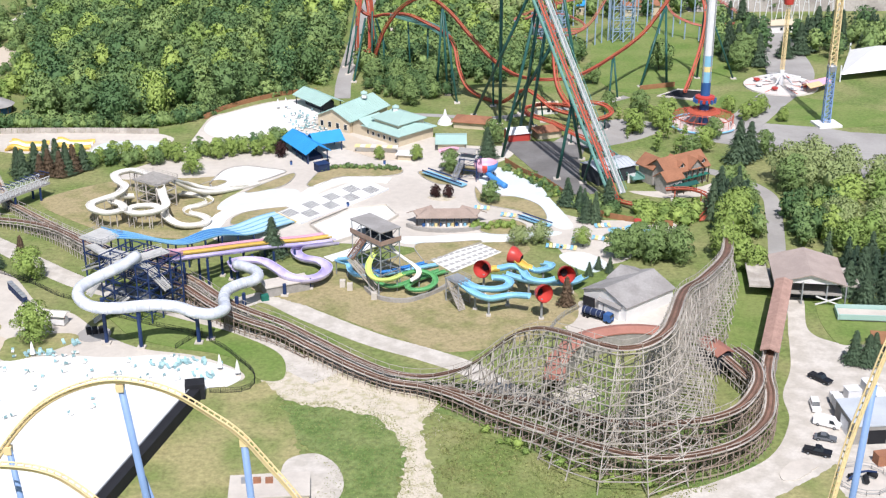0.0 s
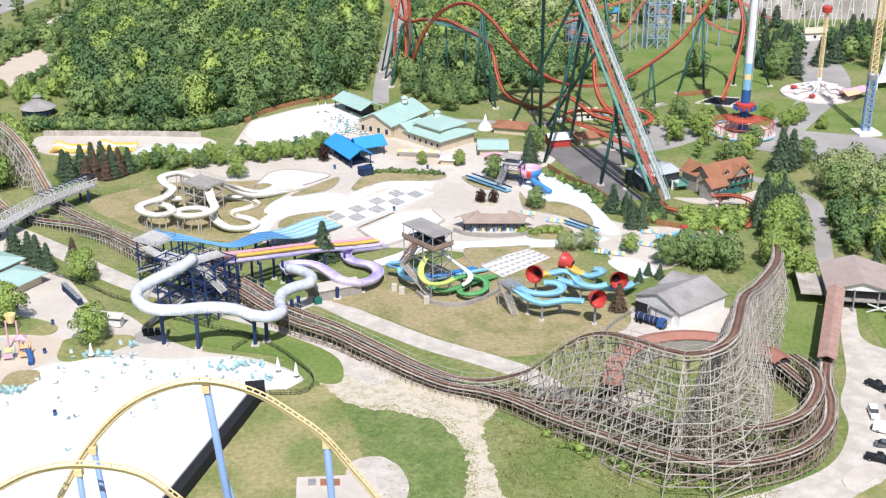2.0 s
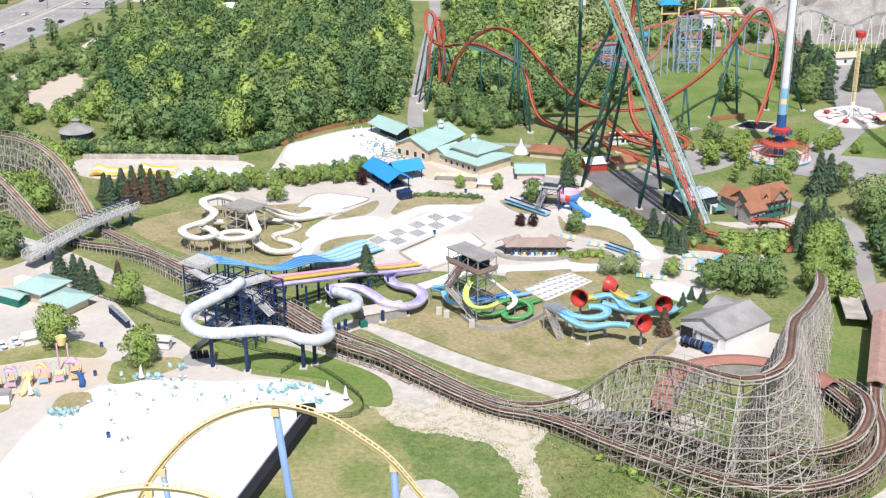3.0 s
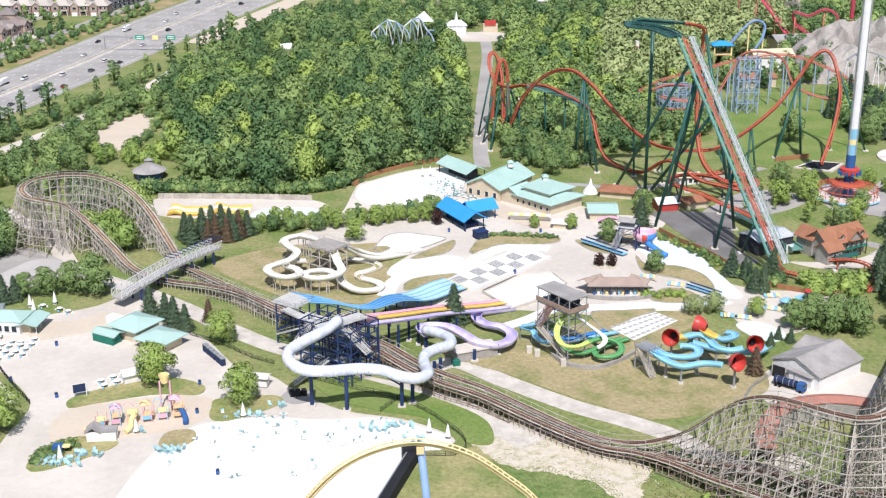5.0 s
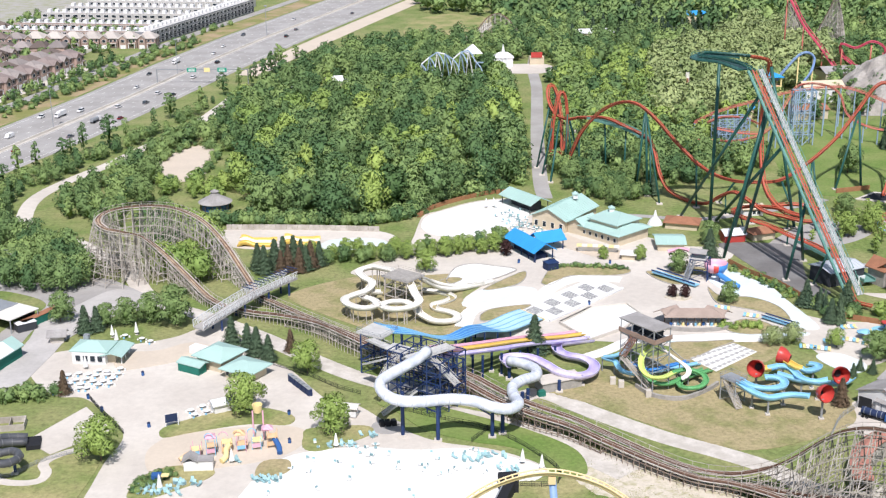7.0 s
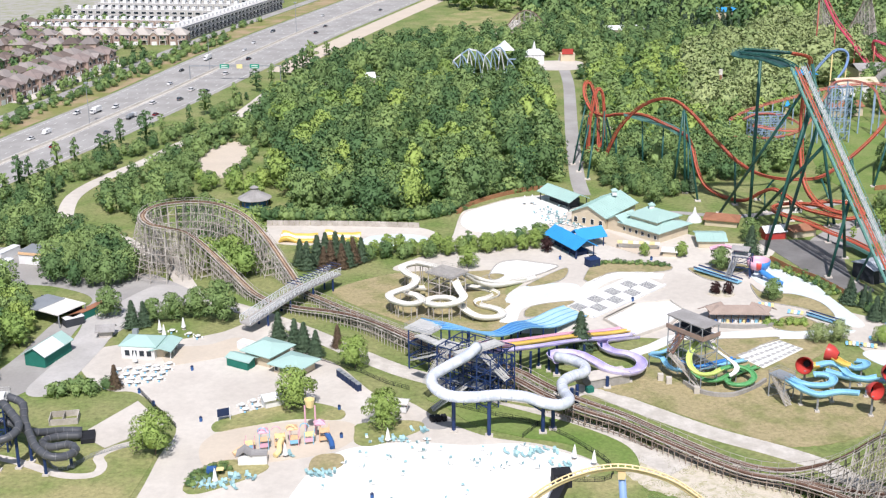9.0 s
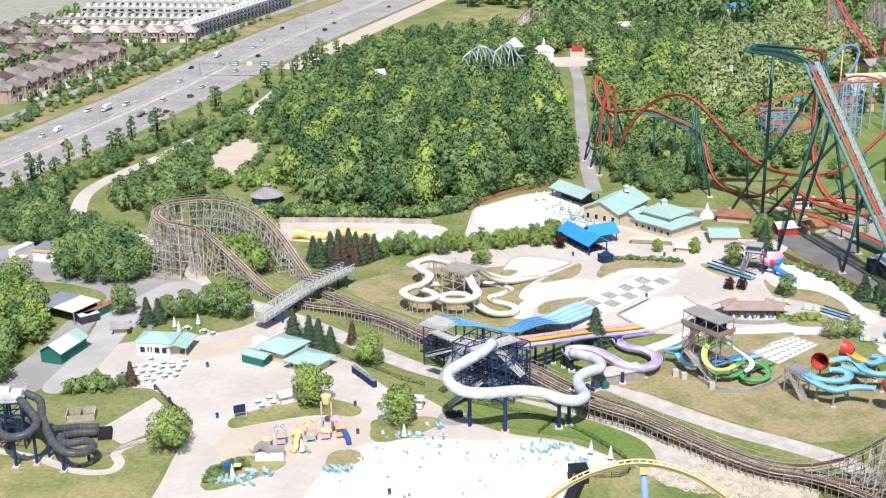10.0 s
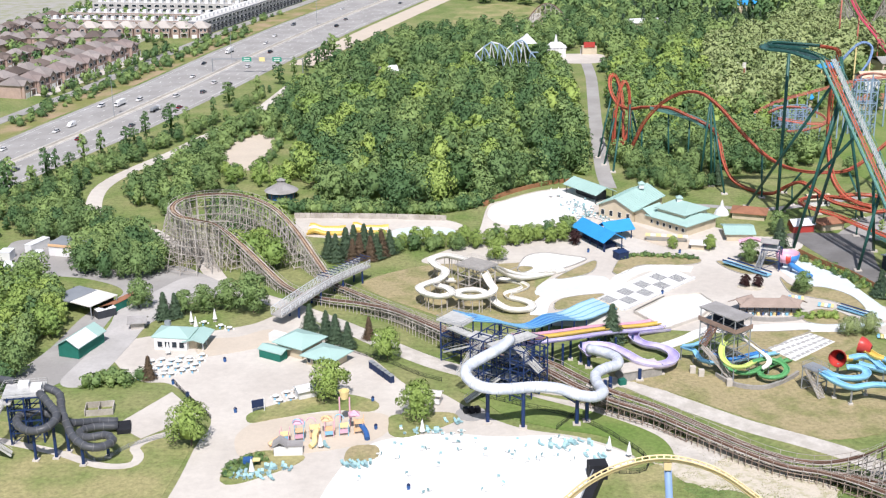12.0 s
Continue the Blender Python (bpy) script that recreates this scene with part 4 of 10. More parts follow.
def slide(owner, points, mat, radius=0.9, closed=False, name="flume", label="", step=1.2):
    path = curve(points, step)
    shape = Shape().tube(path, radius, 14) if closed else Shape().sweep(path, flume(radius), closed=True)
    return part(name, shape, mat, owner, label, smooth=closed)


def leg(owner, x, y, z, r, mat, name="leg", pad=True):
    part(name, Shape().tube([(x, y, 0), (x, y, z)], r, 10), mat, owner, smooth=False)
    if pad:
        part("footing", Shape().box(x, y, 0, r * 4, r * 4, 0.5), CONCRETE, owner)


def stair(owner, a, b, width, mat, name="stair_flight"):
    """A flight of treads with two stringers."""
    a, b = Vector(a), Vector(b)
    d = b - a
    side = Vector((d.y, -d.x, 0)).normalized() * width / 2
    n = max(3, int(abs(d.z) / 0.25))
    s = Shape().beam(a + side, b + side, 0.12, 0.5).beam(a - side, b - side, 0.12, 0.5)
    for i in range(n):
        p = a + d * ((i + 0.5) / n)
        s.beam(p + side, p - side, abs(d.xy.length / n) * 0.9, 0.1)
    for sg in (1, -1):
        s.beam(a + side * sg + Vector((0, 0, 1)), b + side * sg + Vector((0, 0, 1)), 0.09)
    return part(name, s, mat, owner)


def frame_tower(owner, x, y, sx, sy, top, mat, turn=0.0, bays=3, cols=(3, 3), w=0.35):
    """A braced steel tower: columns one by one, beams by storey."""
    c, s = math.cos(radians(turn)), math.sin(radians(turn))
    put = lambda a, b, z: (x + a * c - b * s, y + a * s + b * c, z)
    xs, ys = np.linspace(-sx / 2, sx / 2, cols[0]), np.linspace(-sy / 2, sy / 2, cols[1])
    for a in xs:
        for b in ys:
            part("column", Shape().beam(put(a, b, 0), put(a, b, top), w), mat, owner)
    for k in range(1, bays + 1):
        z = top * k / bays
        sh = Shape()
        for b in ys:
            sh.beam(put(xs[0], b, z), put(xs[-1], b, z), w * 0.7)
        for a in xs:
            sh.beam(put(a, ys[0], z), put(a, ys[-1], z), w * 0.7)
        z0 = top * (k - 1) / bays
        for i in range(len(xs) - 1):
            for b in (ys[0], ys[-1]):
                sh.beam(put(xs[i], b, z0), put(xs[i + 1], b, z), w * 0.45)
        for i in range(len(ys) - 1):
            for a in (xs[0], xs[-1]):
                sh.beam(put(a, ys[i], z), put(a, ys[i + 1], z0), w * 0.45)
        part("storey_frame", sh, mat, owner)


def railing(owner, line, mat, high=1.1, closed=False, gap=2.0, name="railing"):
    pts = [Vector(p) for p in line] + ([Vector(line[0])] if closed else [])
    s = Shape()
    for a, b in zip(pts, pts[1:]):
        n = max(1, int((b - a).length / gap))
        for i in range(n + 1):
            p = a + (b - a) * i / n
            s.beam(p, p + Vector((0, 0, high)), 0.07)
        for h in (high * 0.5, high):
            s.beam(a + Vector((0, 0, h)), b + Vector((0, 0, h)), 0.07)
    return part(name, s, mat, owner)


# the big slide tower with the white tube, the mat racers and the blue wave slide
tower = thing("water_slide_tower", (-80, 308, 0), "navy steel slide tower with white tube and coloured slides", "water slide")
frame_tower(tower, -78.5, 307, 17, 12, 15.2, BLUE_STEEL, -32, 5, (5, 4), 0.34)
part("deck", Shape().box(-77.5, 304.5, 15.4, 14, 4.2, 0.3, 40), GRATING, tower)
part("deck", Shape().box(-86, 311, 13.6, 7, 4.5, 0.3, -32), GRATING, tower)
part("pink_start_trough", Shape().sweep(curve([(-77, 309, 15.2), (-73.5, 312, 14.2), (-70, 316, 12.6)], 1.0), flume(1.5), closed=True), SLIDE_PINK, tower)
railing(tower, [(-84.2, 301.6, 15.7), (-73.5, 310.6, 15.7)], GRATING)
railing(tower, [(-81.5, 298.4, 15.7), (-70.8, 307.4, 15.7)], GRATING)
for k, z in enumerate((4, 8, 12)):
    part("landing", Shape().box(-80 + (k % 2) * 4, 307, z, 10, 4, 0.3, -32), GREY_STEEL, tower)
frame_tower(tower, -93.5, 326, 7, 6, 12, BLUE_STEEL, -32, 3, (2, 2), 0.4)
part("deck", Shape().box(-93.5, 327, 12, 9, 8, 0.4, -32), GRATING, tower)
railing(tower, [(-99.3, 326.2, 12.4), (-92, 321.2, 12.4), (-87.8, 327.8, 12.4), (-95, 332.8, 12.4)], GREY_STEEL, closed=True)
stair(tower, (-95, 321, 12.2), (-89.5, 312.5, 13.6), 2.4, GRATING)
stair(tower, (-96, 318, 6.2), (-90, 310, 11), 2.4, GRATING)
stair(tower, (-70, 299, 9), (-77.5, 303, 15.4), 2.2, GRATING)
stair(tower, (-90, 299, 0), (-81, 302, 6), 2.2, GRATING)
stair(tower, (-92, 304, 5), (-86, 309.5, 13.6), 2.2, GRATING)
slide(tower, [(-78, 302.6, 16.8), (-80.5, 297.6, 16.4), (-85.7, 292, 15.5), (-89, 288.4, 14.5), (-88.5, 284.4, 13.5), (-84.7, 281.7, 12.5), (-79.1, 281.9, 12), (-71, 285.6, 11), (-65.3, 285.6, 10.5), (-61.1, 284.6, 9.5), (-56.8, 284.4, 9), (-54.2, 288.4, 8.5), (-55.4, 294.6, 8), (-55.5, 300, 8), (-52.8, 304, 8), (-49.2, 308, 7.5), (-49.4, 313.5, 7), (-53, 318.3, 6.5), (-56.4, 321.3, 6)], SLIDE_WHITE, 1.45, True, "tube", "white enclosed slide tube")
rings = curve([(-80.5, 297.6, 16.4), (-85.7, 292, 15.5), (-89, 288.4, 14.5), (-88.5, 284.4, 13.5), (-84.7, 281.7, 12.5), (-79.1, 281.9, 12), (-71, 285.6, 11), (-65.3, 285.6, 10.5), (-61.1, 284.6, 9.5), (-56.8, 284.4, 9), (-54.2, 288.4, 8.5), (-55.4, 294.6, 8), (-55.5, 300, 8), (-52.8, 304, 8), (-49.2, 308, 7.5), (-49.4, 313.5, 7)], 3.2)
for i in range(1, len(rings) - 1):
    d = (rings[i + 1] - rings[i - 1]) / np.linalg.norm(rings[i + 1] - rings[i - 1]) * 0.12
    part("joint_flange", Shape().tube([rings[i] - d, rings[i] + d], 1.5, 14), FLANGE, tower)
slide(tower, [(-56, 320.8, 5.6), (-57.6, 324.1, 5.8), (-55, 327, 5.3), (-50.2, 327.2, 4.8), (-46.2, 323.3, 4.5), (-42.4, 318.9, 4.1), (-37.7, 317.2, 3.8), (-33.5, 320.4, 3.3), (-32.2, 326.6, 2.9), (-35, 332.1, 2.6), (-39.7, 335.1, 2.3), (-42.1, 339.7, 2.1), (-41.3, 344.4, 1.9), (-37, 347.1, 1.5), (-31.1, 350, 1)], SLIDE_LILAC, 1.6, label="lilac open flume")
for x, y, z in ((-83.6, 286.5, 12.5), (-74.5, 284, 10), (-60.8, 286.5, 8.6), (-58.2, 288.5, 8), (-53, 299.5, 6.6), (-51.5, 301.6, 6.6), (-42.6, 314.1, 3.4), (-36.4, 318.6, 2.8), (-56.2, 322, 4.6)):
    leg(tower, x, y, z, 0.5, BLUE_STEEL)
for a, b in (((-83.6, 286.5, 9), (-86.5, 284.5, 12.4)), ((-74.5, 284, 8), (-79, 282.4, 10.8)), ((-60.8, 286.5, 6), (-65, 285.8, 9)), ((-60.8, 286.5, 7), (-56.8, 284.8, 7.6))):
    part("bracket", Shape().beam(a, b, 0.35), BLUE_STEEL, tower)
yel = [(-76, 312.5, 12.6), (-64.3, 322.5, 10), (-52, 336.6, 6), (-40, 348, 2.4), (-33.5, 353.1, 1.3)]
slide(tower, yel, SLIDE_YELLOW, 1.0, name="racer_lane", label="yellow open racer lane")
slide(tower, [(x - 1.9, y + 1.6, z) for x, y, z in yel], SLIDE_PINK, 0.95, name="racer_lane", label="pink open racer lane")
slide(tower, [(x + 1.6, y - 1.5, z - 0.6) for x, y, z in yel], SLIDE_LILAC, 0.95, name="racer_lane", label="lilac open racer lane")
for t in np.linspace(0.12, 0.85, 6):
    p = np.array(yel[0]) * (1 - t) + np.array(yel[-2]) * t
    leg(tower, p[0], p[1], max(1.0, p[2] - 1), 0.36, BLUE_STEEL)
    leg(tower, p[0] + 2.8, p[1] - 2.6, max(1.0, p[2] - 1.6), 0.36, BLUE_STEEL)
left = curve([(-95.1, 333.5, 12.2), (-89, 330, 12.2), (-80.2, 333.8, 9), (-74, 338, 7), (-67.6, 349, 4.5), (-60.5, 361, 2.6), (-52.2, 373.8, 0.7)], 1.2)
right = curve([(-90, 326, 12.2), (-84, 325, 12.0), (-75.5, 330, 9), (-68.4, 336.0, 7), (-60.2, 345.5, 4.5), (-52.8, 354.4, 2.6), (-45.2, 365.6, 0.7)], 1.2)
for c in (left, right):
    u = np.linspace(0, 1, len(c))
    c[:, 2] += 1.0 * np.sin(u * 15.0) * np.sin(u * math.pi) * (1 - 0.5 * u)
n = min(len(left), len(right))
left, right = (c[np.linspace(0, len(c) - 1, n).astype(int)] for c in (left, right))
for k in range(4):
    sh = Shape()
    cut = int(n * 0.66)
    for part_no, (i0, i1) in enumerate(((0, cut + 1), (cut, n))):
        sh = Shape()
        for i in range(i0, i1 - 1):
            q = []
            for j in (i, i + 1):
                for u in (k / 4 + 0.01, (k + 1) / 4 - 0.01):
                    q.append(left[j] * (1 - u) + right[j] * u)
            low = [p - np.array([0, 0, 0.3]) for p in q]
            sh.add(q + low, [(0, 1, 3, 2), (4, 6, 7, 5), (0, 2, 6, 4), (1, 5, 7, 3)])
        part("wave_lane", sh, SLIDE_BLUE if part_no == 0 else SLIDE_PALE, tower, "blue wavy slide lane" if part_no == 0 else "pale blue wavy slide lane")
for u in (0, 0.25, 0.5, 0.75, 1):
    part("lane_divider", Shape().sweep([left[i] * (1 - u) + right[i] * u for i in range(n)], [(-0.05, -0.1), (-0.05, 0.22), (0.05, 0.22), (0.05, -0.1)], closed=True), SLIDE_SKY, tower)
for i in range(3, n - 12, 5):
    for c in (left, right):
        leg(tower, c[i][0], c[i][1], c[i][2] - 0.3, 0.25, BLUE_STEEL, pad=False)

pump_room = thing("pump_room", (-42.7, 317.20000000000005, 0), "low grey block pump room under the lilac flume", "building")
part("wall", Shape().box(-42.7, 317.2, 0, 12, 5, 2.8, 24), GREY_WALL, pump_room)
part("roof", Shape().box(-42.7, 317.2, 2.8, 12.6, 5.6, 0.25, 24), CONCRETE, pump_room)
part("door", Shape().box(-40.1, 315.8, 0, 1.1, 0.14, 2.1, 24), GREY_STEEL, pump_room)
box = thing("green_switch_box", (-47.6, 311.1, 0), "green electrical switch box beside the gravel road", "switch box")
part("body", Shape().box(-47.6, 311.1, 0.15, 2.0, 1.6, 1.5, 24), GREEN_WALL, box)
part("plinth", Shape().box(-47.6, 311.1, 0, 2.3, 1.9, 0.15, 24), CONCRETE, box)

# the chequered splash-down strip and the grey mat strip
strips = thing("slide_run_out", (-38, 386, 0), "white run-out strip with dark chequered mesh panels", "run-out")
part("bed", Shape().prism([(-53.5, 374.8), (-43.8, 365.0), (-17.8, 394.6), (-26.4, 406.2)], 0.05, 0.2), POOL, strips)
part("lane_edge", Shape().prism([(-43.6, 365.6), (-43.0, 364.8), (-17.6, 394.2), (-18.2, 395)], 0.1, 0.7), WHITE_STEEL, strips)
MESH = material("grey_slatted_panel", (0.26, 0.265, 0.27), 0.8, vary=0.15, scale=2.0, fine=6)
corner = [np.array(p) for p in ((-50.8, 374.3), (-27.1, 402.6), (-20.4, 393.9), (-44.1, 366.7))]
bed_at = lambda u, v: (corner[0] * (1 - u) + corner[1] * u) * (1 - v) + (corner[3] * (1 - u) + corner[2] * u) * v
for i in range(8):
    for j in range(2):
        if (i + j) % 2 == 0:
            sh = Shape()
            for k in range(6):
                u, v0, v1 = (i + (k + 0.5) / 6) / 8, (j + 0.02) / 2, (j + 0.98) / 2
                sh.beam((*bed_at(u, v0), 0.26), (*bed_at(u, v1), 0.26), 0.36, 0.1)
            part("mesh_panel", sh, MESH, strips)
part("yellow_sill", Shape().beam((-52.4, 374.6, 0.3), (-45.0, 366.2, 0.3), 0.9, 0.25), SLIDE_YELLOW, strips)
mats = thing("splash_lanes", (6, 339, 0), "pale run-out lanes with rows of grey mats", "run-out")
part("bed", Shape().prism([(-4.5, 338), (10.9, 348.8), (16.6, 342.5), (2.4, 328.2)], 0.05, 0.2), POOL, mats)
for i in range(9):
    for j in range(4):
        u, v = (i + 0.5) / 9, (j + 0.5) / 4
        o = (np.array([-4.5, 338]) * (1 - u) + np.array([10.9, 348.8]) * u) * (1 - v) + (np.array([2.4, 328.2]) * (1 - u) + np.array([16.6, 342.5]) * u) * v
        part("lane_mat", Shape().box(o[0], o[1], 0.2, 1.5, 1.0, 0.12, 40 + (j % 2) * 5), MAT_GREY, mats)

# the cream body slides on their timber tower
kid = thing("cream_body_slides", (-90, 374, 0), "cream winding body slides on a grey timber tower", "water slide")
frame_tower(kid, -90, 381, 9, 8, 9, OLD_WOOD, -35, 3, (3, 3), 0.35)
part("deck", Shape().box(-90, 381, 9, 11, 9, 0.4, -35), GREY_WALL, kid)
railing(kid, [(-97, 380.5, 9.4), (-88, 374.2, 9.4), (-83, 381.6, 9.4), (-92, 387.9, 9.4)], OLD_WOOD, closed=True)
stair(kid, (-86, 388.5, 4), (-92, 384, 9), 2.0, OLD_WOOD)
slide(kid, [(-93.1, 386.8, 9), (-97.5, 392, 8.2), (-101.5, 395.5, 7.4), (-105.5, 392.5, 7), (-103.5, 387.5, 6.5), (-100.3, 383.6, 6.2), (-101.2, 377.3, 6), (-105, 373.8, 5.7), (-107.8, 370.2, 5.5), (-106, 365.4, 5.5), (-101, 362.6, 5.5), (-97.2, 365.8, 5.3), (-99, 371, 5), (-102.7, 374.6, 4.8), (-102, 379, 4.6), (-97, 381, 4)], SLIDE_CREAM, 1.35)
slide(kid, [(-87.5, 376.2, 9), (-85.6, 370.5, 7.4), (-84, 366, 6.4), (-87, 362.6, 5.8), (-92, 362, 5.5), (-95.6, 364.8, 5.3), (-94, 369, 5), (-89.4, 370.8, 4.6), (-86, 368.6, 4), (-83.4, 364.2, 3), (-79, 361.2, 2), (-73.6, 362.3, 1.6), (-71.8, 366.4, 1.4), (-74.5, 370.6, 1.2), (-79.0, 373.6, 1.1), (-79.8, 377.6, 1), (-76.5, 380.4, 0.95), (-74, 384.4, 0.9), (-77.5, 388.6, 0.9), (-84.4, 390, 1.4)], SLIDE_CREAM, 1.35)
slide(kid, [(-85.6, 384.3, 8.4), (-81.8, 390.6, 4.6), (-77.6, 392.4, 2.4), (-73.5, 394.4, 1.2), (-64.3, 399.7, 0.8)], SLIDE_CREAM, 1.3)
slide(kid, [(-84.6, 382.3, 8.4), (-79.8, 386.6, 4.0), (-74.6, 389.4, 2.0), (-68.5, 394.4, 1.1), (-60.3, 400.7, 0.8)], SLIDE_CREAM, 1.3)
for x, y, z in ((-99.6, 394, 6.4), (-104.4, 391, 5.6), (-100.6, 385, 4.8), (-103, 375.6, 4.4), (-107.4, 369.4, 4.2), (-104.5, 364, 4.2), (-98.6, 363.6, 4.1), (-98.5, 369.5, 3.8), (-84.4, 367.6, 5), (-88.4, 361.9, 4.3), (-95, 363.5, 4), (-91.5, 370.2, 3.6), (-81, 362.4, 1.4), (-102, 381, 3.4)):
    leg(kid, x, y, z, 0.2, OLD_WOOD, "post", pad=False)
for run in (curve([(-97.5, 392, 7.6), (-101.5, 395.5, 6.8), (-105.5, 392.5, 6.4), (-103.5, 387.5, 5.9), (-100.3, 383.6, 5.6), (-101.2, 377.3, 5.4), (-105, 373.8, 5.1), (-107.8, 370.2, 4.9), (-106, 365.4, 4.9), (-101, 362.6, 4.9)], 3.0), curve([(-84, 366, 5.6), (-87, 362.6, 5.2), (-92, 362, 4.9), (-95.6, 364.8, 4.7), (-94, 369, 4.4), (-89.4, 370.8, 4.0)], 3.0)):
    for x, y, z in run:
        leg(kid, x + 0.8, y - 0.5, z - 0.5, 0.14, OLD_WOOD, "post", pad=False)
        part("knee_brace", Shape().beam((x + 0.8, y - 0.5, z * 0.4), (x - 1.2, y + 1.0, 0), 0.16), OLD_WOOD, kid)

# the tall slide tower with green, lime, blue and white slides
tall = thing("tall_slide_tower", (-18, 324, 0), "tall timber slide tower with flat grey roof", "water slide")
frame_tower(tall, -18.5, 324.5, 12.5, 6.5, 16.4, GREY_STEEL, -50, 4, (4, 2), 0.3)
part("roof", Shape().box(-18.5, 324.5, 16.4, 13.8, 6.8, 0.3, -50), GREY_ROOF, tall, "flat grey metal roof")
part("deck", Shape().box(-18.5, 324.5, 12.6, 13.4, 6.8, 0.3, -50), GREY_STEEL, tall)
part("parapet", Shape().box(-21.2, 322.25, 12.8, 13.6, 0.2, 1.3, -50).box(-14.1, 319.3, 12.8, 0.2, 6.9, 1.3, -50), material("brown_parapet_boards", (0.33, 0.24, 0.19), 0.85, vary=0.15, scale=0.5), tall)
part("cabin_wall", Shape().box(-17.6, 325.2, 12.9, 9, 2.4, 2.2, -50), DARK_WALL, tall)
stair(tall, (-17.2, 314.7, 0.3), (-25.3, 319.3, 8.5), 2.0, OLD_WOOD)
stair(tall, (-25.3, 319.3, 8.5), (-21.5, 323.5, 12.6), 2.0, TRACK_WOOD)
LIME_RUN = [(-15.5, 324, 12), (-17.7, 322.6, 10), (-19.9, 319.4, 8), (-20.1, 315.3, 6.6), (-18.2, 312.7, 5.6), (-14.4, 314.2, 4.8), (-10.9, 318.5, 4.4)]
slide(tall, LIME_RUN, SLIDE_LIME, 0.85, label="lime green open flume")
slide(tall, [(-10.9, 318.5, 4.4), (-6.9, 321.4, 4), (-3.2, 320.1, 3.4), (-2.4, 316.2, 3), (-4.6, 313, 2.6), (-8.3, 312.6, 2.4), (-9.8, 315.5, 2.2), (-6.4, 320.9, 2), (0.8, 327.9, 1)], SLIDE_GREEN, 0.85, label="green open flume")
slide(tall, [(-19.3, 319.8, 3.4), (-16.6, 315.6, 2.6), (-12.3, 315.9, 2.2), (-7.4, 321.3, 1.8), (-1, 328.2, 1.2)], SLIDE_GREEN, 0.85, label="green open flume")
slide(tall, [(-15, 323.5, 11.4), (-13.5, 322.7, 9.5), (-11.3, 322.4, 7.6), (-8.1, 321.7, 5.4), (-6.7, 319.5, 4.6), (-7.4, 317.5, 3.8), (-8.8, 316.5, 3.4)], SLIDE_CREAM, 0.75, label="cream open flume")
slide(tall, [(-21.8, 330.8, 11.5), (-22.2, 327.7, 9), (-23.9, 326.7, 7), (-26.8, 326.7, 5.6), (-29.8, 328.2, 4.6)], SLIDE_SKY, 0.85, label="sky blue open flume")
slide(tall, [(-29.8, 328.2, 4.6), (-28.8, 327.6, 4.3), (-26.4, 326.5, 4), (-25.6, 323.1, 3.4), (-23.5, 321, 3), (-18.8, 321.6, 2.6), (-10.5, 326.6, 2), (-1.9, 332.5, 1)], SLIDE_SKY, 0.85, label="sky blue open flume")
slide(tall, [(-22.5, 325.3, 4), (-17.1, 323, 3), (-10.4, 328.1, 2.2), (-5.1, 332.8, 1.4)], SLIDE_BLUE, 0.8, label="blue open flume")
for x, y, z in ((-29.8, 328.2, 3.8), (-26.6, 326.2, 3), (-23.7, 326.7, 6), (-20.1, 315.3, 5.6), (-17.4, 312.9, 4.6), (-12.6, 316.4, 3.8), (-2.4, 316.2, 2), (-4.6, 313, 1.6), (-9, 322, 5), (-6.8, 319.2, 3.4)):
    leg(tall, x, y, z, 0.18, GREY_STEEL, "post", pad=False)
for x, y in ((-27.5, 319.5), (-18.6, 311.4), (-25.4, 317.4)):
    part("concrete_base", Shape().box(x, y, 0, 1.5, 1.5, 2.0), CONCRETE, tall)
part("retaining_wall", Shape().sweep(curve([(-21.3, 317.5, 0), (-17.2, 311.1, 0), (-9.7, 309.4, 0), (-2.3, 315, 0), (1.4, 319.4, 0)], 1.5), [(-0.4, 0), (-0.4, 1.2), (0.4, 1.2), (0.4, 0)], closed=True), GREY_WALL, tall)

# the four-funnel slides
fun = thing("funnel_slides", (14, 308, 0), "blue flumes with four red funnels on poles", "water slide")


def funnel(owner, x, y, z, r, turn):
    """A red cone lying on its side, its open mouth to the turn, with a black plug for the shade deep inside."""
    c, s = math.cos(radians(turn)), math.sin(radians(turn))
    path = [(x + c * a, y + s * a, z + b) for a, b in ((-1.9, -0.35), (-1.0, -0.2), (0.0, 0), (0.9, 0.1), (1.4, 0.15))]
    cone = part("funnel", hollow_cone(path, (r * 0.42, r * 0.72, r * 0.95, r * 1.04, r * 1.06)), SLIDE_RED, owner, "red funnel", smooth=True)
    part("throat", Shape().tube([path[0], path[1]], r * 0.4, 14), DARK, cone)
    leg(owner, x, y, z - r * 0.8, 0.32, GREY_STEEL, "pole")


def hollow_cone(path, radii, wall=0.15, n=18):
    s = Shape()
    for inset in (0.0, wall):
        path_v = [Vector(p) for p in path]
        ax = (path_v[-1] - path_v[0]).normalized()
        side = ax.cross(Vector((0, 0, 1))).normalized()
        up = side.cross(ax)
        pts = [p + side * math.cos(2 * math.pi * k / n) * (r - inset) + up * math.sin(2 * math.pi * k / n) * (r - inset) for p, r in zip(path_v, radii) for k in range(n)]
        s.add(pts, [(i * n + k, i * n + (k + 1) % n, (i + 1) * n + (k + 1) % n, (i + 1) * n + k) for i in range(len(path) - 1) for k in range(n)])
    return s


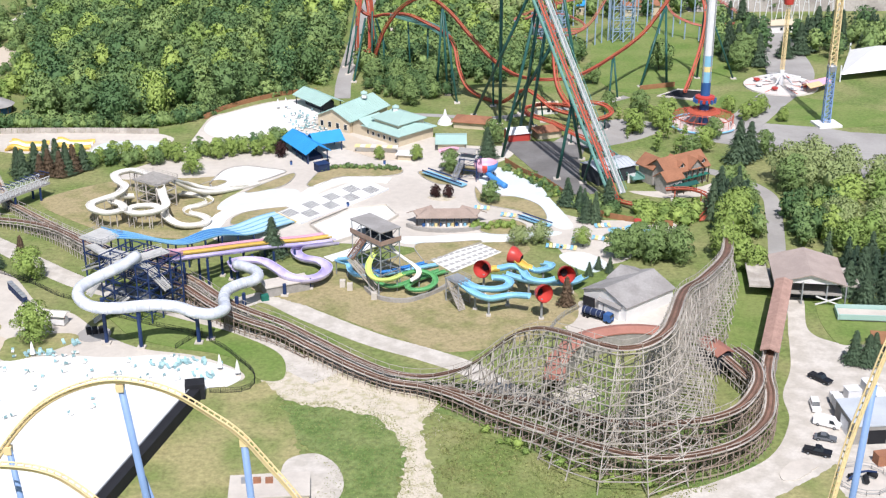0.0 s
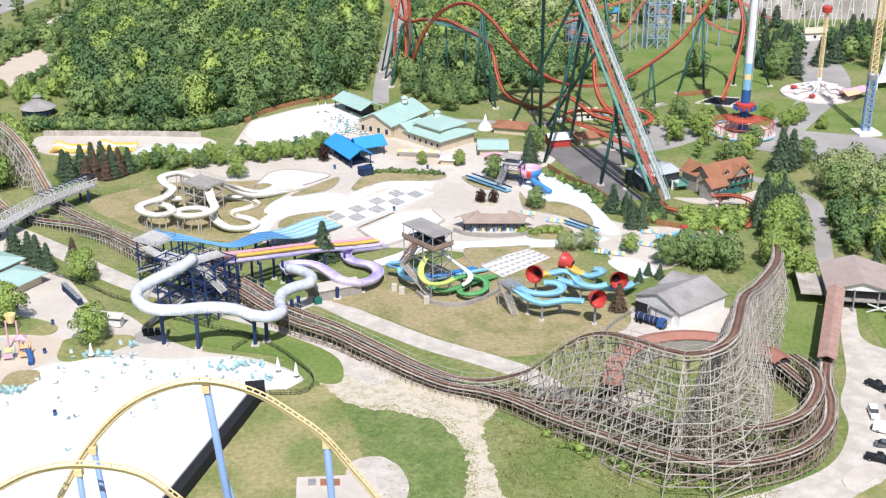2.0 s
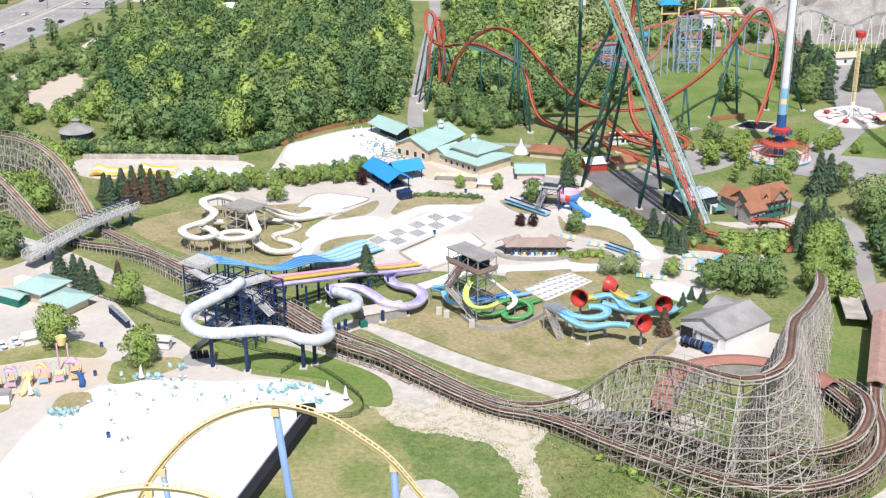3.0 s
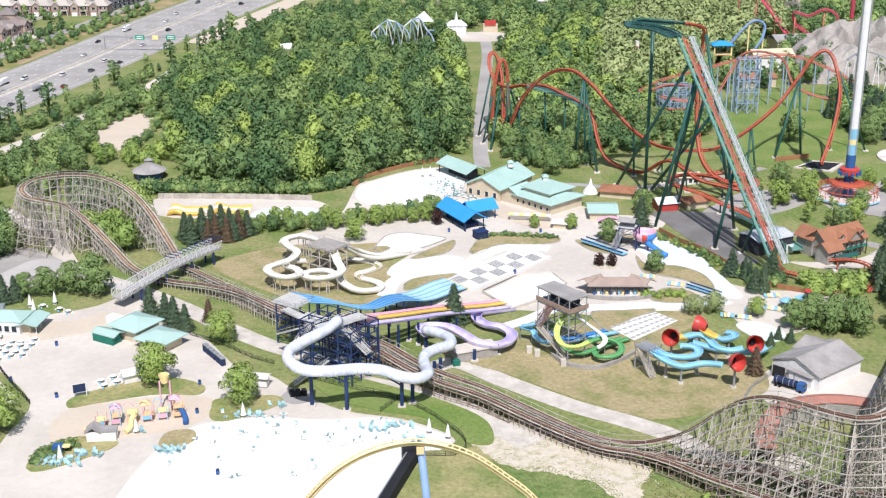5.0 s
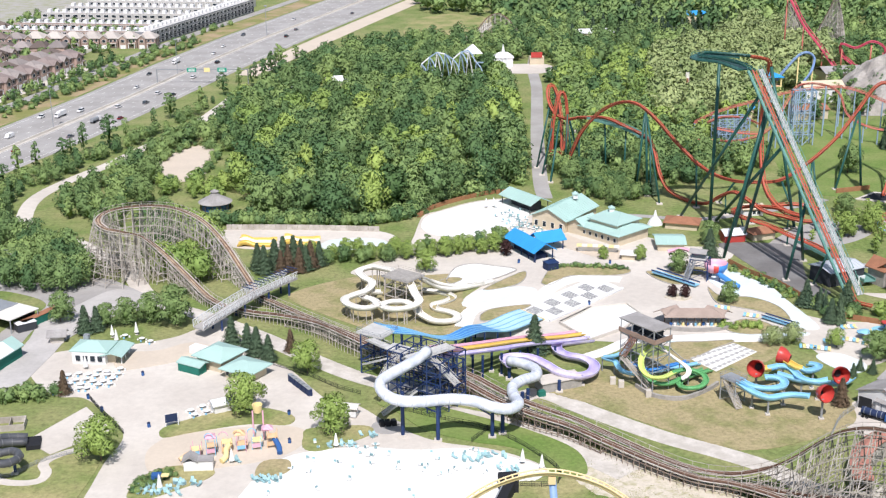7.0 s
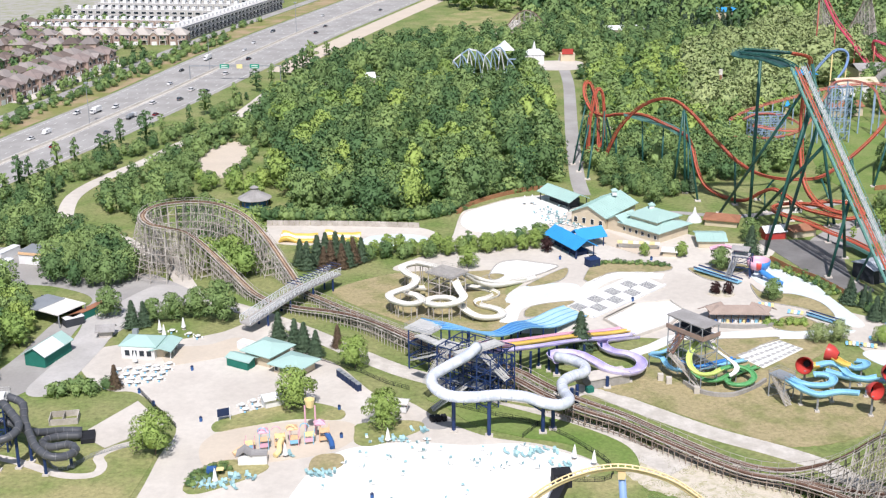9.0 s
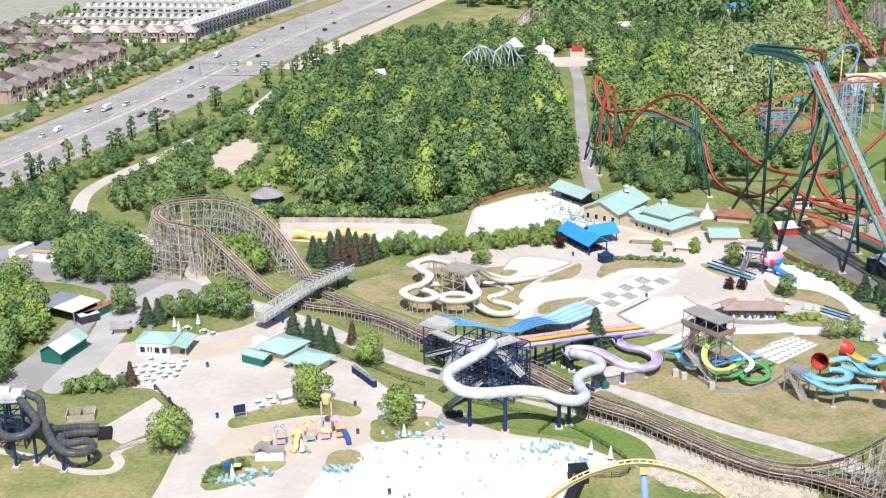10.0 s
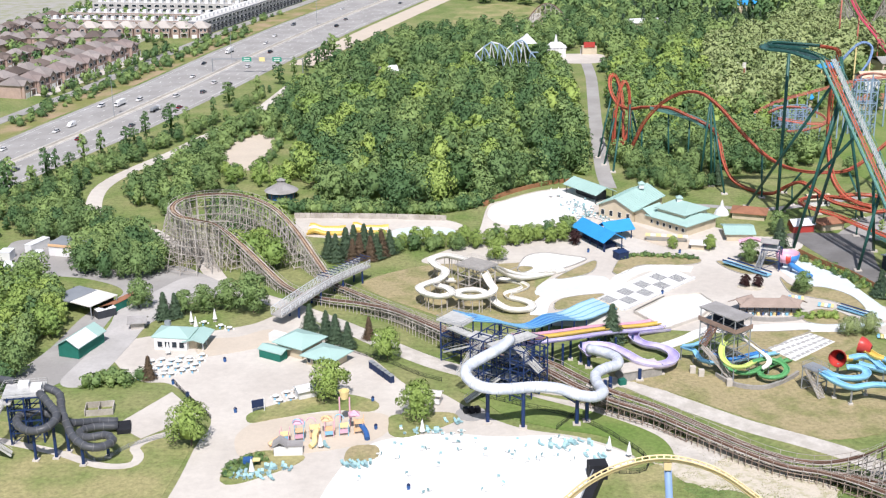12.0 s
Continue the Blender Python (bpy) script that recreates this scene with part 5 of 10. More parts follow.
for x, y, z, t in ((10.5, 313.5, 8.0, -118), (24.8, 298.8, 7.6, -62), (19.3, 321.5, 8.0, 150), (31.8, 310.5, 7.6, -80)):
    funnel(fun, x, y, z, 2.3, t)
for run in ([(4.5, 306.8, 7), (7.6, 303, 6), (11.4, 300.9, 5.4), (15, 302.4, 5.2), (18, 302.8, 5.4), (21.8, 300.9, 6)],
            [(4.7, 308.6, 7), (7.9, 305.7, 6.4), (12.1, 305.2, 6), (15.9, 306.8, 5.8), (17.3, 310.1, 5.8), (15.6, 312.1, 6), (12.7, 311.6, 6.4)],
            [(14.5, 316.3, 7), (15.3, 316.6, 7), (18.2, 318.2, 6.8), (20.6, 316.9, 6.4), (22.2, 311.9, 6), (25.9, 310.2, 5.8), (29.6, 311.3, 6)],
            [(16.1, 315.1, 6), (19.2, 313, 5.8), (22.8, 311.8, 5.4), (28.2, 312.2, 4.6), (34.1, 314.5, 3.6), (38.2, 320.4, 2.6)],
            [(23.2, 316.6, 6.8), (24.5, 315.9, 6.4), (28, 319.2, 5.6), (29.2, 322.9, 5), (26.9, 324.9, 4.6)]):
    slide(fun, run, SLIDE_SKY, 1.2, label="sky blue open flume")
for p in ([(11.6, 314.6, 7.1), (12.8, 315.8, 7.1), (14.5, 316.3, 7)], [(19.7, 320.7, 7.4), (21.7, 317.5, 7), (23.2, 316.6, 6.8)]):
    slide(fun, p, SLIDE_YELLOW, 1.3, label="yellow joining flume")
part("start_deck", Shape().box(3.6, 309.6, 6.4, 5.5, 4.5, 0.4, -50), GREY_STEEL, fun)
railing(fun, [(3.6, 306.0, 6.8), (7.1, 308.9, 6.8), (3.6, 313.2, 6.8), (0.1, 310.3, 6.8)], GREY_STEEL, closed=True)
stair(fun, (4.6, 304.0, 0.2), (1.4, 309.4, 6.4), 1.8, OLD_WOOD)
frame_tower(fun, 3.6, 309.6, 5, 4, 6.4, GREY_STEEL, -50, 2, (2, 2), 0.3)
for x, y, z in ((11.4, 300.9, 4.3), (8, 304.9, 4.9), (16.6, 306.8, 4.7), (26.5, 310.4, 3.6), (18, 317.4, 5.6), (34.1, 314.5, 2.5), (26.6, 317.4, 4.8), (22.4, 311.9, 4.2)):
    leg(fun, x, y, z, 0.3, GREY_STEEL, "pole")

# the pink bowl slide by the lazy river
bowl = thing("bowl_slide", (13, 404, 0), "pink and blue slide bowl on navy posts", "water slide")


def bowl_skin(x, y, a0, a1, n=24):
    """A sector of an open bowl with a thick rim, from angle a0 to a1 in degrees."""
    rings = [(1.0, 3.2), (2.9, 3.5), (3.6, 4.6), (3.8, 6.0), (4.0, 6.0), (3.85, 4.4), (3.1, 3.1), (1.0, 2.9)]
    ang = [radians(t) for t in np.linspace(a0, a1, n)]
    pts = [(x + r * math.cos(t), y + r * math.sin(t), z) for t in ang for r, z in rings]
    m = len(rings)
    return Shape().add(pts, [(i * m + k, i * m + (k + 1) % m, (i + 1) * m + (k + 1) % m, (i + 1) * m + k) for i in range(n - 1) for k in range(m)])


part("bowl", bowl_skin(14.2, 404.6, 0, 250), SLIDE_PINK, bowl, "faded pink bowl side", smooth=True)
part("bowl", bowl_skin(14.2, 404.6, 250, 275, 4), SLIDE_RED, bowl, "red bowl panel", smooth=True)
part("bowl", bowl_skin(14.2, 404.6, 275, 360, 9), SLIDE_BLUE, bowl, "blue bowl side", smooth=True)
slide(bowl, [(-1, 410.5, 8.2), (3.1, 412.6, 8.5), (6.4, 411, 8.2), (8.4, 408.4, 7.6), (11, 406.8, 6.8)], SLIDE_PINK, 0.9, label="pink entry flume")
slide(bowl, [(14.6, 402, 3), (16.4, 399.8, 2.2), (18.6, 397.2, 1.4), (20.4, 395, 0.9)], SLIDE_BLUE, 0.9, True, "outlet_tube", "blue outlet tube")
frame_tower(bowl, 9, 405.5, 6, 5, 7.2, BLUE_STEEL, -20, 2, (2, 2), 0.3)
part("deck", Shape().box(8.4, 406, 7.2, 6, 4.4, 0.3, -20), GRATING, bowl)
part("canopy", Shape().gable(8.4, 406, 9.4, 5.4, 4.2, 0.8, -20, 0.3), GREY_ROOF, bowl)
for dx, dy in ((-2.4, -1.2), (2.2, -2.6), (-1.2, 2.4), (3.2, 0.8)):
    part("canopy_post", Shape().box(8.4 + dx, 406 + dy, 7.4, 0.15, 0.15, 2.2), BLUE_STEEL, bowl)
for t in (20, 110, 200, 290):
    leg(bowl, 14.2 + 2.8 * math.cos(radians(t)), 404.6 + 2.8 * math.sin(radians(t)), 3.4, 0.22, BLUE_STEEL, pad=False)
stair(bowl, (3.0, 399.5, 0.2), (6.6, 404.4, 7.2), 1.8, GREY_STEEL)

# the black tube slides at the edge of the plaza
BLACK_RING = material("dark_grey_flange", (0.15, 0.155, 0.165), 0.5, vary=0.15, scale=0.4)
black = thing("black_tube_slides", (-197, 270, 0), "black slide tubes round a grey start tower", "water slide")


def black_run(points, radius):
    """A black tube with a paler joint ring every few metres."""
    path = curve(points, 1.2)
    part("tube", Shape().tube(path, radius, 14), SLIDE_BLACK, black, "black enclosed slide tube", smooth=True)
    for i in range(2, len(path) - 2, 2):
        d = (path[i + 1] - path[i - 1]) / np.linalg.norm(path[i + 1] - path[i - 1]) * 0.1
        part("joint_flange", Shape().tube([path[i] - d, path[i] + d], radius + 0.1, 12), BLACK_RING, black)


frame_tower(black, -199, 274, 8, 7, 12.6, BLUE_STEEL, 12, 4, (3, 3), 0.4)
part("deck", Shape().box(-199.5, 275.0, 12.6, 10, 8, 0.4, 12), GRATING, black)
part("deck", Shape().box(-203.6, 270.4, 11.4, 4.4, 3.4, 0.3, 12), GRATING, black)
railing(black, [(-204.6, 270.2, 13.0), (-194.0, 272.4, 13.0), (-195.4, 279.8, 13.0), (-205.6, 277.6, 13.0)], GRATING, closed=True)
part("start_tub", Shape().box(-196.6, 275.6, 13.0, 2.6, 3.2, 1.0, 12), WHITE_WALL, black)
part("start_tub", Shape().box(-200.4, 277.0, 13.0, 2.6, 2.6, 1.0, 12), WHITE_WALL, black)
stair(black, (-205.6, 262.5, 6.4), (-203.6, 269.4, 11.6), 2.0, GRATING)
stair(black, (-199.6, 263.0, 1.2), (-205.2, 262.0, 6.2), 2.0, GRATING)
black_run([(-194.8, 272.6, 13.2), (-191.7, 269.5, 12.2), (-188.1, 265.3, 10.6), (-189.4, 260.8, 9.6), (-193.5, 260.4, 9), (-198.0, 264.8, 8.5), (-199.4, 270.4, 8), (-195.4, 273.6, 7.5), (-190.9, 272.6, 6.5), (-188.5, 273.0, 5), (-185.9, 275.8, 3.6), (-182.8, 279.2, 2.3), (-178.6, 281.0, 1.5)], 1.0)
black_run([(-194.6, 276.0, 13.2), (-190.6, 274.6, 12), (-188.4, 269.5, 10), (-185.7, 265.3, 8), (-183.0, 261.7, 6.6), (-178.9, 259.1, 5.7), (-175.7, 260.5, 5.1), (-174.6, 264.6, 4.6), (-177.6, 268.4, 4.1), (-181.6, 268.1, 3.5), (-184.9, 270.2, 2.9), (-185.4, 274.0, 2.4), (-182.6, 276.6, 2), (-177.8, 278.4, 1.4)], 1.0)
black_run([(-203.4, 278.4, 13.4), (-208.3, 280.6, 12.9), (-212.5, 280.9, 12), (-217, 277, 10.6), (-218, 270, 9), (-214, 265, 7.6)], 1.0)
part("splash_end", Shape().box(-176.6, 279.4, 0, 3.4, 5.4, 1.2, 15), DARK, black)
for x, y, z in ((-193.2, 262.0, 9), (-188.6, 263.4, 9.6), (-180.8, 260.2, 5), (-176.0, 264.6, 3.6), (-186.6, 266.6, 7.2), (-213.0, 279.6, 11)):
    leg(black, x, y, z, 0.4, BLUE_STEEL)
rails = thing("timber_pen", (-186, 287, 0), "low weathered timber pen beside the concrete pad", "fence")
for x, y, sx, sy, t in ((-189.6, 288.6, 0.2, 5, 12), (-182.6, 290.2, 0.2, 5, 12), (-186.6, 291.9, 7, 0.2, 12), (-185.4, 287.0, 7, 0.2, 12), (-186.2, 289.4, 0.2, 5, 12)):
    part("board_panel", Shape().box(x, y, 0, sx, sy, 1.7, t), OLD_WOOD, rails)

# ---- steel coasters ----
def frames_along(path):
    """Unit forward, side and up vectors carried along a path without twisting."""
    d = np.gradient(path, axis=0)
    d /= np.linalg.norm(d, axis=1)[:, None]
    side = np.cross(d[0], [0, 0, 1.0])
    out = []
    for f in d:
        side = side - f * side.dot(f)
        side /= np.linalg.norm(side)
        out.append((f, side.copy(), np.cross(side, f)))
    return out


def steel_track(owner, points, mat, gauge=0.75, spine=0.5, rail=0.2, step=1.4, ties=True, label=""):
    """A tubular steel track: spine, two running rails and the ties between them."""
    path = curve(points, step)
    fr = frames_along(path)
    up = np.array([f[2] for f in fr])
    sd = np.array([f[1] for f in fr])
    part("spine", Shape().tube(path - up * 0.55, spine, 8), mat, owner, label, smooth=True)
    for s in (-gauge, gauge):
        part("running_rail", Shape().tube(path + sd * s, rail, 6), mat, owner, smooth=True)
    if ties:
        sh = Shape()
        for i in range(0, len(path), 1):
            for s in (-gauge, gauge):
                sh.beam(path[i] + sd[i] * s, path[i] - up[i] * 0.55, 0.22)
        tie = part("cross_tie", sh, mat, owner, kind="stuff")


def column(owner, foot, top, r=0.5, mat=GREEN_STEEL, name="support_column"):
    part(name, Shape().tube([foot, top], r, 10), mat, owner, smooth=True)
    part("footing", Shape().box(foot[0], foot[1], 0, 2.4, 2.4, 0.4), CONCRETE, owner)


dive = thing("dive_coaster", (35, 440, 0), "red steel dive coaster on dark green columns", "roller coaster")
# lift hill
lo, hi = np.array([54.6, 380.0, 2.0]), np.array([27.6, 431.0, 66.5])
lift_line = [lo + np.array([4, -4, 0]), lo, lo * 0.96 + hi * 0.04 + np.array([0, 0, 0.4]), lo * 0.5 + hi * 0.5, lo * 0.08 + hi * 0.92, hi, (25.2, 440, 67.2), (21.5, 452, 66.6), (17, 461, 65.8), (14.4, 466, 65.6), (17.5, 471, 65.6), (25, 472, 65), (34, 471, 64.4), (41.5, 475, 62), (43, 480, 56), (42.4, 482, 44), (42.2, 481, 32), (42.4, 478, 22), (43.4, 472.5, 13), (46.5, 466, 8), (50.5, 460, 6.4), (54.5, 455, 6.6)]
steel_track(dive, lift_line[:6], RED_STEEL, 0.8, 0.4)
steel_track(dive, lift_line[5:13], GREEN_STEEL, 0.8, 0.4)
steel_track(dive, lift_line[12:], RED_STEEL, 0.9, 0.5)
ramp = [lo * (1 - u) + hi * u for u in np.linspace(0.02, 1, 40)]
for s, m, n in ((-2.3, TEAL_STEEL, "chain_walkway"), (2.3, material("pale_stair_tread", (0.46, 0.47, 0.47), 0.6, vary=0.15, scale=0.4), "stair_walkway"), (3.5, material("grating", (0.42, 0.44, 0.44), 0.6, vary=0.1, scale=0.4), "stair_walkway")):
    part(n, Shape().sweep(ramp, [(s - 0.55, -0.25), (s - 0.55, 0.0), (s + 0.55, 0.0), (s + 0.55, -0.25)], closed=True), m, dive)
for s in (-3.0, -1.6, 1.6, 3.0, 4.2):
    sh = Shape()
    for i in range(0, len(ramp) - 1):
        a = np.array(ramp[i]) + np.array([s * 0.884, s * 0.468, 0])
        b = np.array(ramp[i + 1]) + np.array([s * 0.884, s * 0.468, 0])
        sh.beam(a, a + np.array([0, 0, 1.2]), 0.1)
        sh.beam(a + np.array([0, 0, 1.2]), b + np.array([0, 0, 1.2]), 0.12)
    part("handrail", sh, TEAL_STEEL, dive, kind="stuff")
truss = Shape()
for i in range(0, 39, 2):
    for s in (-2.6, 2.6):
        a, b = np.array(ramp[i]), np.array(ramp[min(i + 2, 39)])
        o = np.array([s * 0.884, s * 0.468, 0])
        truss.beam(a + o + np.array([0, 0, -0.3]), b + o + np.array([0, 0, -0.3]), 0.35)
        truss.beam(a + o * 0.5 + np.array([0, 0, -2.6]), b + o * 0.5 + np.array([0, 0, -2.6]), 0.35)
        truss.beam(a + o + np.array([0, 0, -0.3]), b + o * 0.5 + np.array([0, 0, -2.6]), 0.22)
part("lift_truss", truss, TEAL_STEEL, dive)
part("top_platform", Shape().sweep(curve([(25.5, 437, 65.6), (21, 452, 65.4), (15.4, 461, 64.6), (13.6, 467, 64.4), (18, 472.6, 64.4), (30, 473.4, 63.6)], 2), [(-2.6, -0.4), (-2.6, 0), (2.6, 0), (2.6, -0.4)], closed=True), GREEN_STEEL, dive)
railing(dive, [tuple(p) for p in curve([(23.0, 437, 65.6), (18.4, 451, 65.4), (12.6, 461, 64.6), (11.2, 467.6, 64.4), (17.4, 475.0, 64.4), (30, 476, 63.6)], 5)], TEAL_STEEL, 1.3)
for foot, top, r in (((21.5, 464, 0), (21.5, 464, 64.5), 0.62), ((20.5, 425.7, 0), (31.5, 424, 55), 0.55), ((37.8, 404, 0), (42, 402.4, 28), 0.55), ((24.7, 470.2, 0), (38, 416, 46), 0.6), ((12, 476, 0), (30, 430, 58), 0.55), ((28, 452, 0), (33, 426, 56), 0.6), ((31, 447, 0), (35, 422, 52), 0.6), ((48, 424, 0), (41, 408, 30), 0.55), ((53.2, 462, 0), (42, 471, 60), 0.6), ((46, 400, 0), (48.2, 392, 15), 0.4)):
    column(dive, foot, top, r)
# the long camelback, its valley and the far loop
steel_track(dive, [(54.5, 455, 6.6), (47, 464, 7.4), (38, 470, 6.4), (31.3, 470, 5), (32.2, 463, 4.4), (40.6, 452, 4.4), (46.7, 440, 4.2), (52.9, 430, 4), (58, 418, 3.5)], RED_STEEL)
steel_track(dive, [(-31.2, 541, 2.4), (-29.2, 538, 5), (-27, 534, 12.2), (-23.7, 530, 21.1), (-18.2, 524, 29.8), (-12.9, 518, 35.2), (-7.6, 512, 38.2), (-2.1, 508, 37.7), (4.5, 504, 32.8), (11.2, 500, 25.6), (19.9, 494, 17.5), (26.9, 486, 14.3), (33.4, 478, 14.3), (41, 474, 15), (51.2, 480, 14.5), (66, 500, 16), (82.5, 525, 19.7), (92, 530, 30.6), (97.6, 532, 38.6), (102, 532, 41.9), (105.2, 530, 40.2), (107.1, 526, 33.9), (107.9, 522, 26.5), (105.1, 514, 17.7), (100.8, 506, 8.5), (97, 500, 2)], RED_STEEL)
steel_track(dive, [(-24.6, 540, 25.2), (-14.3, 530, 27.3), (-5.3, 522, 25), (2.4, 514, 22.2), (5.3, 511, 17.7), (7, 506, 9.9), (10.1, 502, 4), (15.6, 498, 1.2), (20.6, 492, 1.2), (24.2, 486, 3), (28.6, 480, 8), (31.9, 474, 10.9), (36.5, 468, 9.3), (41, 462, 7), (47.8, 458, 6), (56, 452, 6), (62, 456, 7), (60, 463, 8), (53, 466, 8.4), (45, 465.5, 8)], RED_STEEL)
steel_track(dive, [(-24.6, 540, 25.2), (-29.3, 543, 23.8), (-34.2, 548, 25), (-37.1, 554, 30), (-36.9, 558, 34.6), (-34.4, 560, 34.4), (-32, 557, 28), (-31, 551, 18), (-31, 546, 8), (-31.2, 541, 2.4)], RED_STEEL)
steel_track(dive, [(-36, 540, 8), (-35.6, 540.5, 21), (-34.6, 541, 27.5), (-33.6, 541.5, 33), (-31.8, 542, 36), (-29.8, 542, 33), (-28.9, 541.5, 24), (-29.2, 541, 14), (-31, 541, 9.5), (-33.5, 540.5, 8.5), (-36, 540, 8)], RED_STEEL)
for foot, top in (((-40, 536, 0), (-35.8, 540.5, 20)), ((-26, 544, 0), (-29, 541.5, 22)), ((-30, 538, 0), (-29.2, 541, 26)), ((-38, 552, 0), (-36, 541, 24)), ((-24, 534, 0), (-24.6, 532, 18))):
    column(dive, foot, top, 0.38)
part("brake_run", Shape().sweep(curve([(-20, 535, 26.2), (-5.3, 522, 24.6), (2, 515, 22)], 2), [(-2.2, -0.6), (-2.2, 0.5), (-1.9, 0.5), (-1.9, -0.3), (1.9, -0.3), (1.9, 0.5), (2.2, 0.5), (2.2, -0.6)], closed=True), TEAL_STEEL, dive)
part("brake_run", Shape().sweep(curve([(50, 436, 3.6), (58, 418, 3), (61, 408, 2.4), (64, 398, 2.4)], 2), [(-2.2, -0.6), (-2.2, 0.5), (-1.9, 0.5), (-1.9, -0.3), (1.9, -0.3), (1.9, 0.5), (2.2, 0.5), (2.2, -0.6)], closed=True), TEAL_STEEL, dive)
for foot, top, r in (((2.2, 504.4, 0), (0.5, 506.5, 35), 0.5), ((-2.2, 507.8, 0), (0.2, 507, 34), 0.45), ((5.9, 492.6, 0), (1, 506, 33), 0.4), ((-13, 527, 0), (-14, 529, 26), 0.35), ((-36.8, 524, 0), (-32.5, 545, 22), 0.45), ((-42, 548, 0), (-36.5, 552, 28), 0.4), ((-22.1, 552, 0), (-28, 545, 22), 0.45), ((-28, 556, 0), (-34, 560, 32), 0.4), ((81.5, 514.8, 0), (92, 529, 29), 0.5), ((92.6, 516.7, 0), (92.6, 529.6, 30), 0.5), ((66, 494, 0), (68, 503, 16), 0.4), ((70, 498, 0), (68.4, 503, 16), 0.4), ((107, 527, 0), (107.6, 524, 30), 0.5), ((122, 526, 0), (108, 527, 34), 0.4), ((20, 488, 0), (20, 494, 16.5), 0.4), ((30, 495, 0), (33, 479, 13.4), 0.4), ((56, 470, 0), (51, 480, 13.6), 0.4), ((38, 467, 0), (37, 468, 8.6), 0.3), ((50, 460, 0), (50, 459, 5.6), 0.3), ((34, 462, 0), (33, 463.5, 3.8), 0.3), ((46, 441, 0), (46, 441, 3.4), 0.3), ((30, 478, 0), (29.6, 479, 8.2), 0.3), ((60, 458, 0), (60, 459, 6.4), 0.3), ((-6, 520, 0), (-5.6, 522.6, 24), 0.35), ((4, 508, 0), (3.6, 513, 20), 0.35)):
    column(dive, foot, top, r)
pit = thing("splash_pit", (97, 502, 0), "concrete rimmed pit at the foot of the red track", "pit")
part("rim", Shape().prism([(86, 500), (96, 510), (108, 506), (100, 494)], 0, 0.5), CONCRETE, pit)
part("water", Shape().prism([(88, 500.4), (96, 508), (106, 505.4), (99, 496)], 0.3, 0.56), DARK, pit)
part("wall", Shape().box(88, 512, 0, 16, 0.4, 2, 20), FENCE_WOOD, pit)

# the yellow coaster nearest the camera
yellow = thing("yellow_steel_coaster", (-45, 178, 0), "yellow steel coaster on light blue columns", "roller coaster")
steel_track(yellow, [(-84, 178, 14), (-77, 178, 27), (-71, 178, 37), (-64.6, 178, 44.3), (-58, 178, 48.2), (-50.9, 178, 49.6), (-43.2, 178, 47.6), (-36.5, 178, 43), (-32.3, 178, 39.3), (-28.1, 178, 33.6), (-23.9, 178, 27.4), (-20, 178, 20), (-14, 178, 12)], YELLOW_STEEL, 0.6, 0.34, 0.14, 1.2)
steel_track(yellow, [(-96, 172, 24), (-88.5, 172, 30.5), (-83.4, 172, 33.8), (-77.7, 172, 36.8), (-70.5, 172, 38.1), (-62.6, 172, 37.1), (-57.5, 172, 34), (-50, 171, 27), (-40, 169, 17), (-30, 166, 9), (0, 160, 7), (26, 160, 8.5), (40, 160, 10), (52, 160, 9)], YELLOW_STEEL, 0.6, 0.34, 0.14, 1.2)
steel_track(yellow, [(55, 165, 16), (56.2, 165, 26), (57.4, 165, 35.6), (58.8, 165, 45.6), (60.9, 165, 55), (62.6, 165, 62), (66, 166, 70)], YELLOW_STEEL, 0.6, 0.34, 0.14, 1.2)
for foot, top, r in (((-46.5, 180, 0), (-50.9, 178.6, 48.4), 0.62), ((-43.5, 184, 0), (-49.4, 180.5, 30), 0.4), ((-30.6, 178.6, 0), (-32.3, 178.4, 38.4), 0.6), ((-66, 176, 0), (-69.6, 178, 37.4), 0.5), ((-63, 176, 0), (-69.8, 176, 26), 0.4), ((-70, 172.5, 0), (-70.5, 172.2, 37), 0.5), ((62, 172, 0), (63.4, 170, 52), 0.55), ((57, 165.4, 0), (57.6, 165.4, 34), 0.45)):
    column(yellow, foot, top, r, SKY_STEEL)
for p in ((-50.9, 178.4, 47.2), (-32.3, 178.4, 37.2), (-69.7, 178, 36.2), (-70.5, 172.2, 35.8)):
    part("bracket", Shape().box(p[0], p[1], p[2], 1.2, 1.2, 1.3), YELLOW_STEEL, yellow)

# the drop tower
drop = thing("drop_tower", (97, 461, 0), "white drop tower with blue and yellow bands over a red ring", "drop tower")
for z0, z1, m in ((0, 17, BLUE_PAINT), (17, 21, SLIDE_SKY), (21, 23, YELLOW_PAINT), (23, 27, SLIDE_SKY), (27, 96, WHITE_STEEL)):
    part("mast_section", Shape().lathe(97, 461, [(1.75, z0), (1.75, z1)], 16), m, drop)
for a in range(4):
    x, y = 97 + 1.9 * math.cos(a * 1.571 + 0.6), 461 + 1.9 * math.sin(a * 1.571 + 0.6)
    part("guide_rail", Shape().beam((x, y, 17), (x, y, 96), 0.35), GREY_STEEL, drop)
part("base_plinth", Shape().lathe(97, 461, [(12, 0), (12, 0.5), (11.5, 0.6)], 32), material("pinkish_deck", (0.60, 0.47, 0.43), 0.8, vary=0.12, scale=0.5, colour2=(0.66, 0.60, 0.57)), drop)
part("canopy_ring", Shape().lathe(97, 461, [(4.4, 6.3), (6.2, 5.7), (6.2, 5.9), (4.4, 6.5)], 28), RED_STEEL, drop)
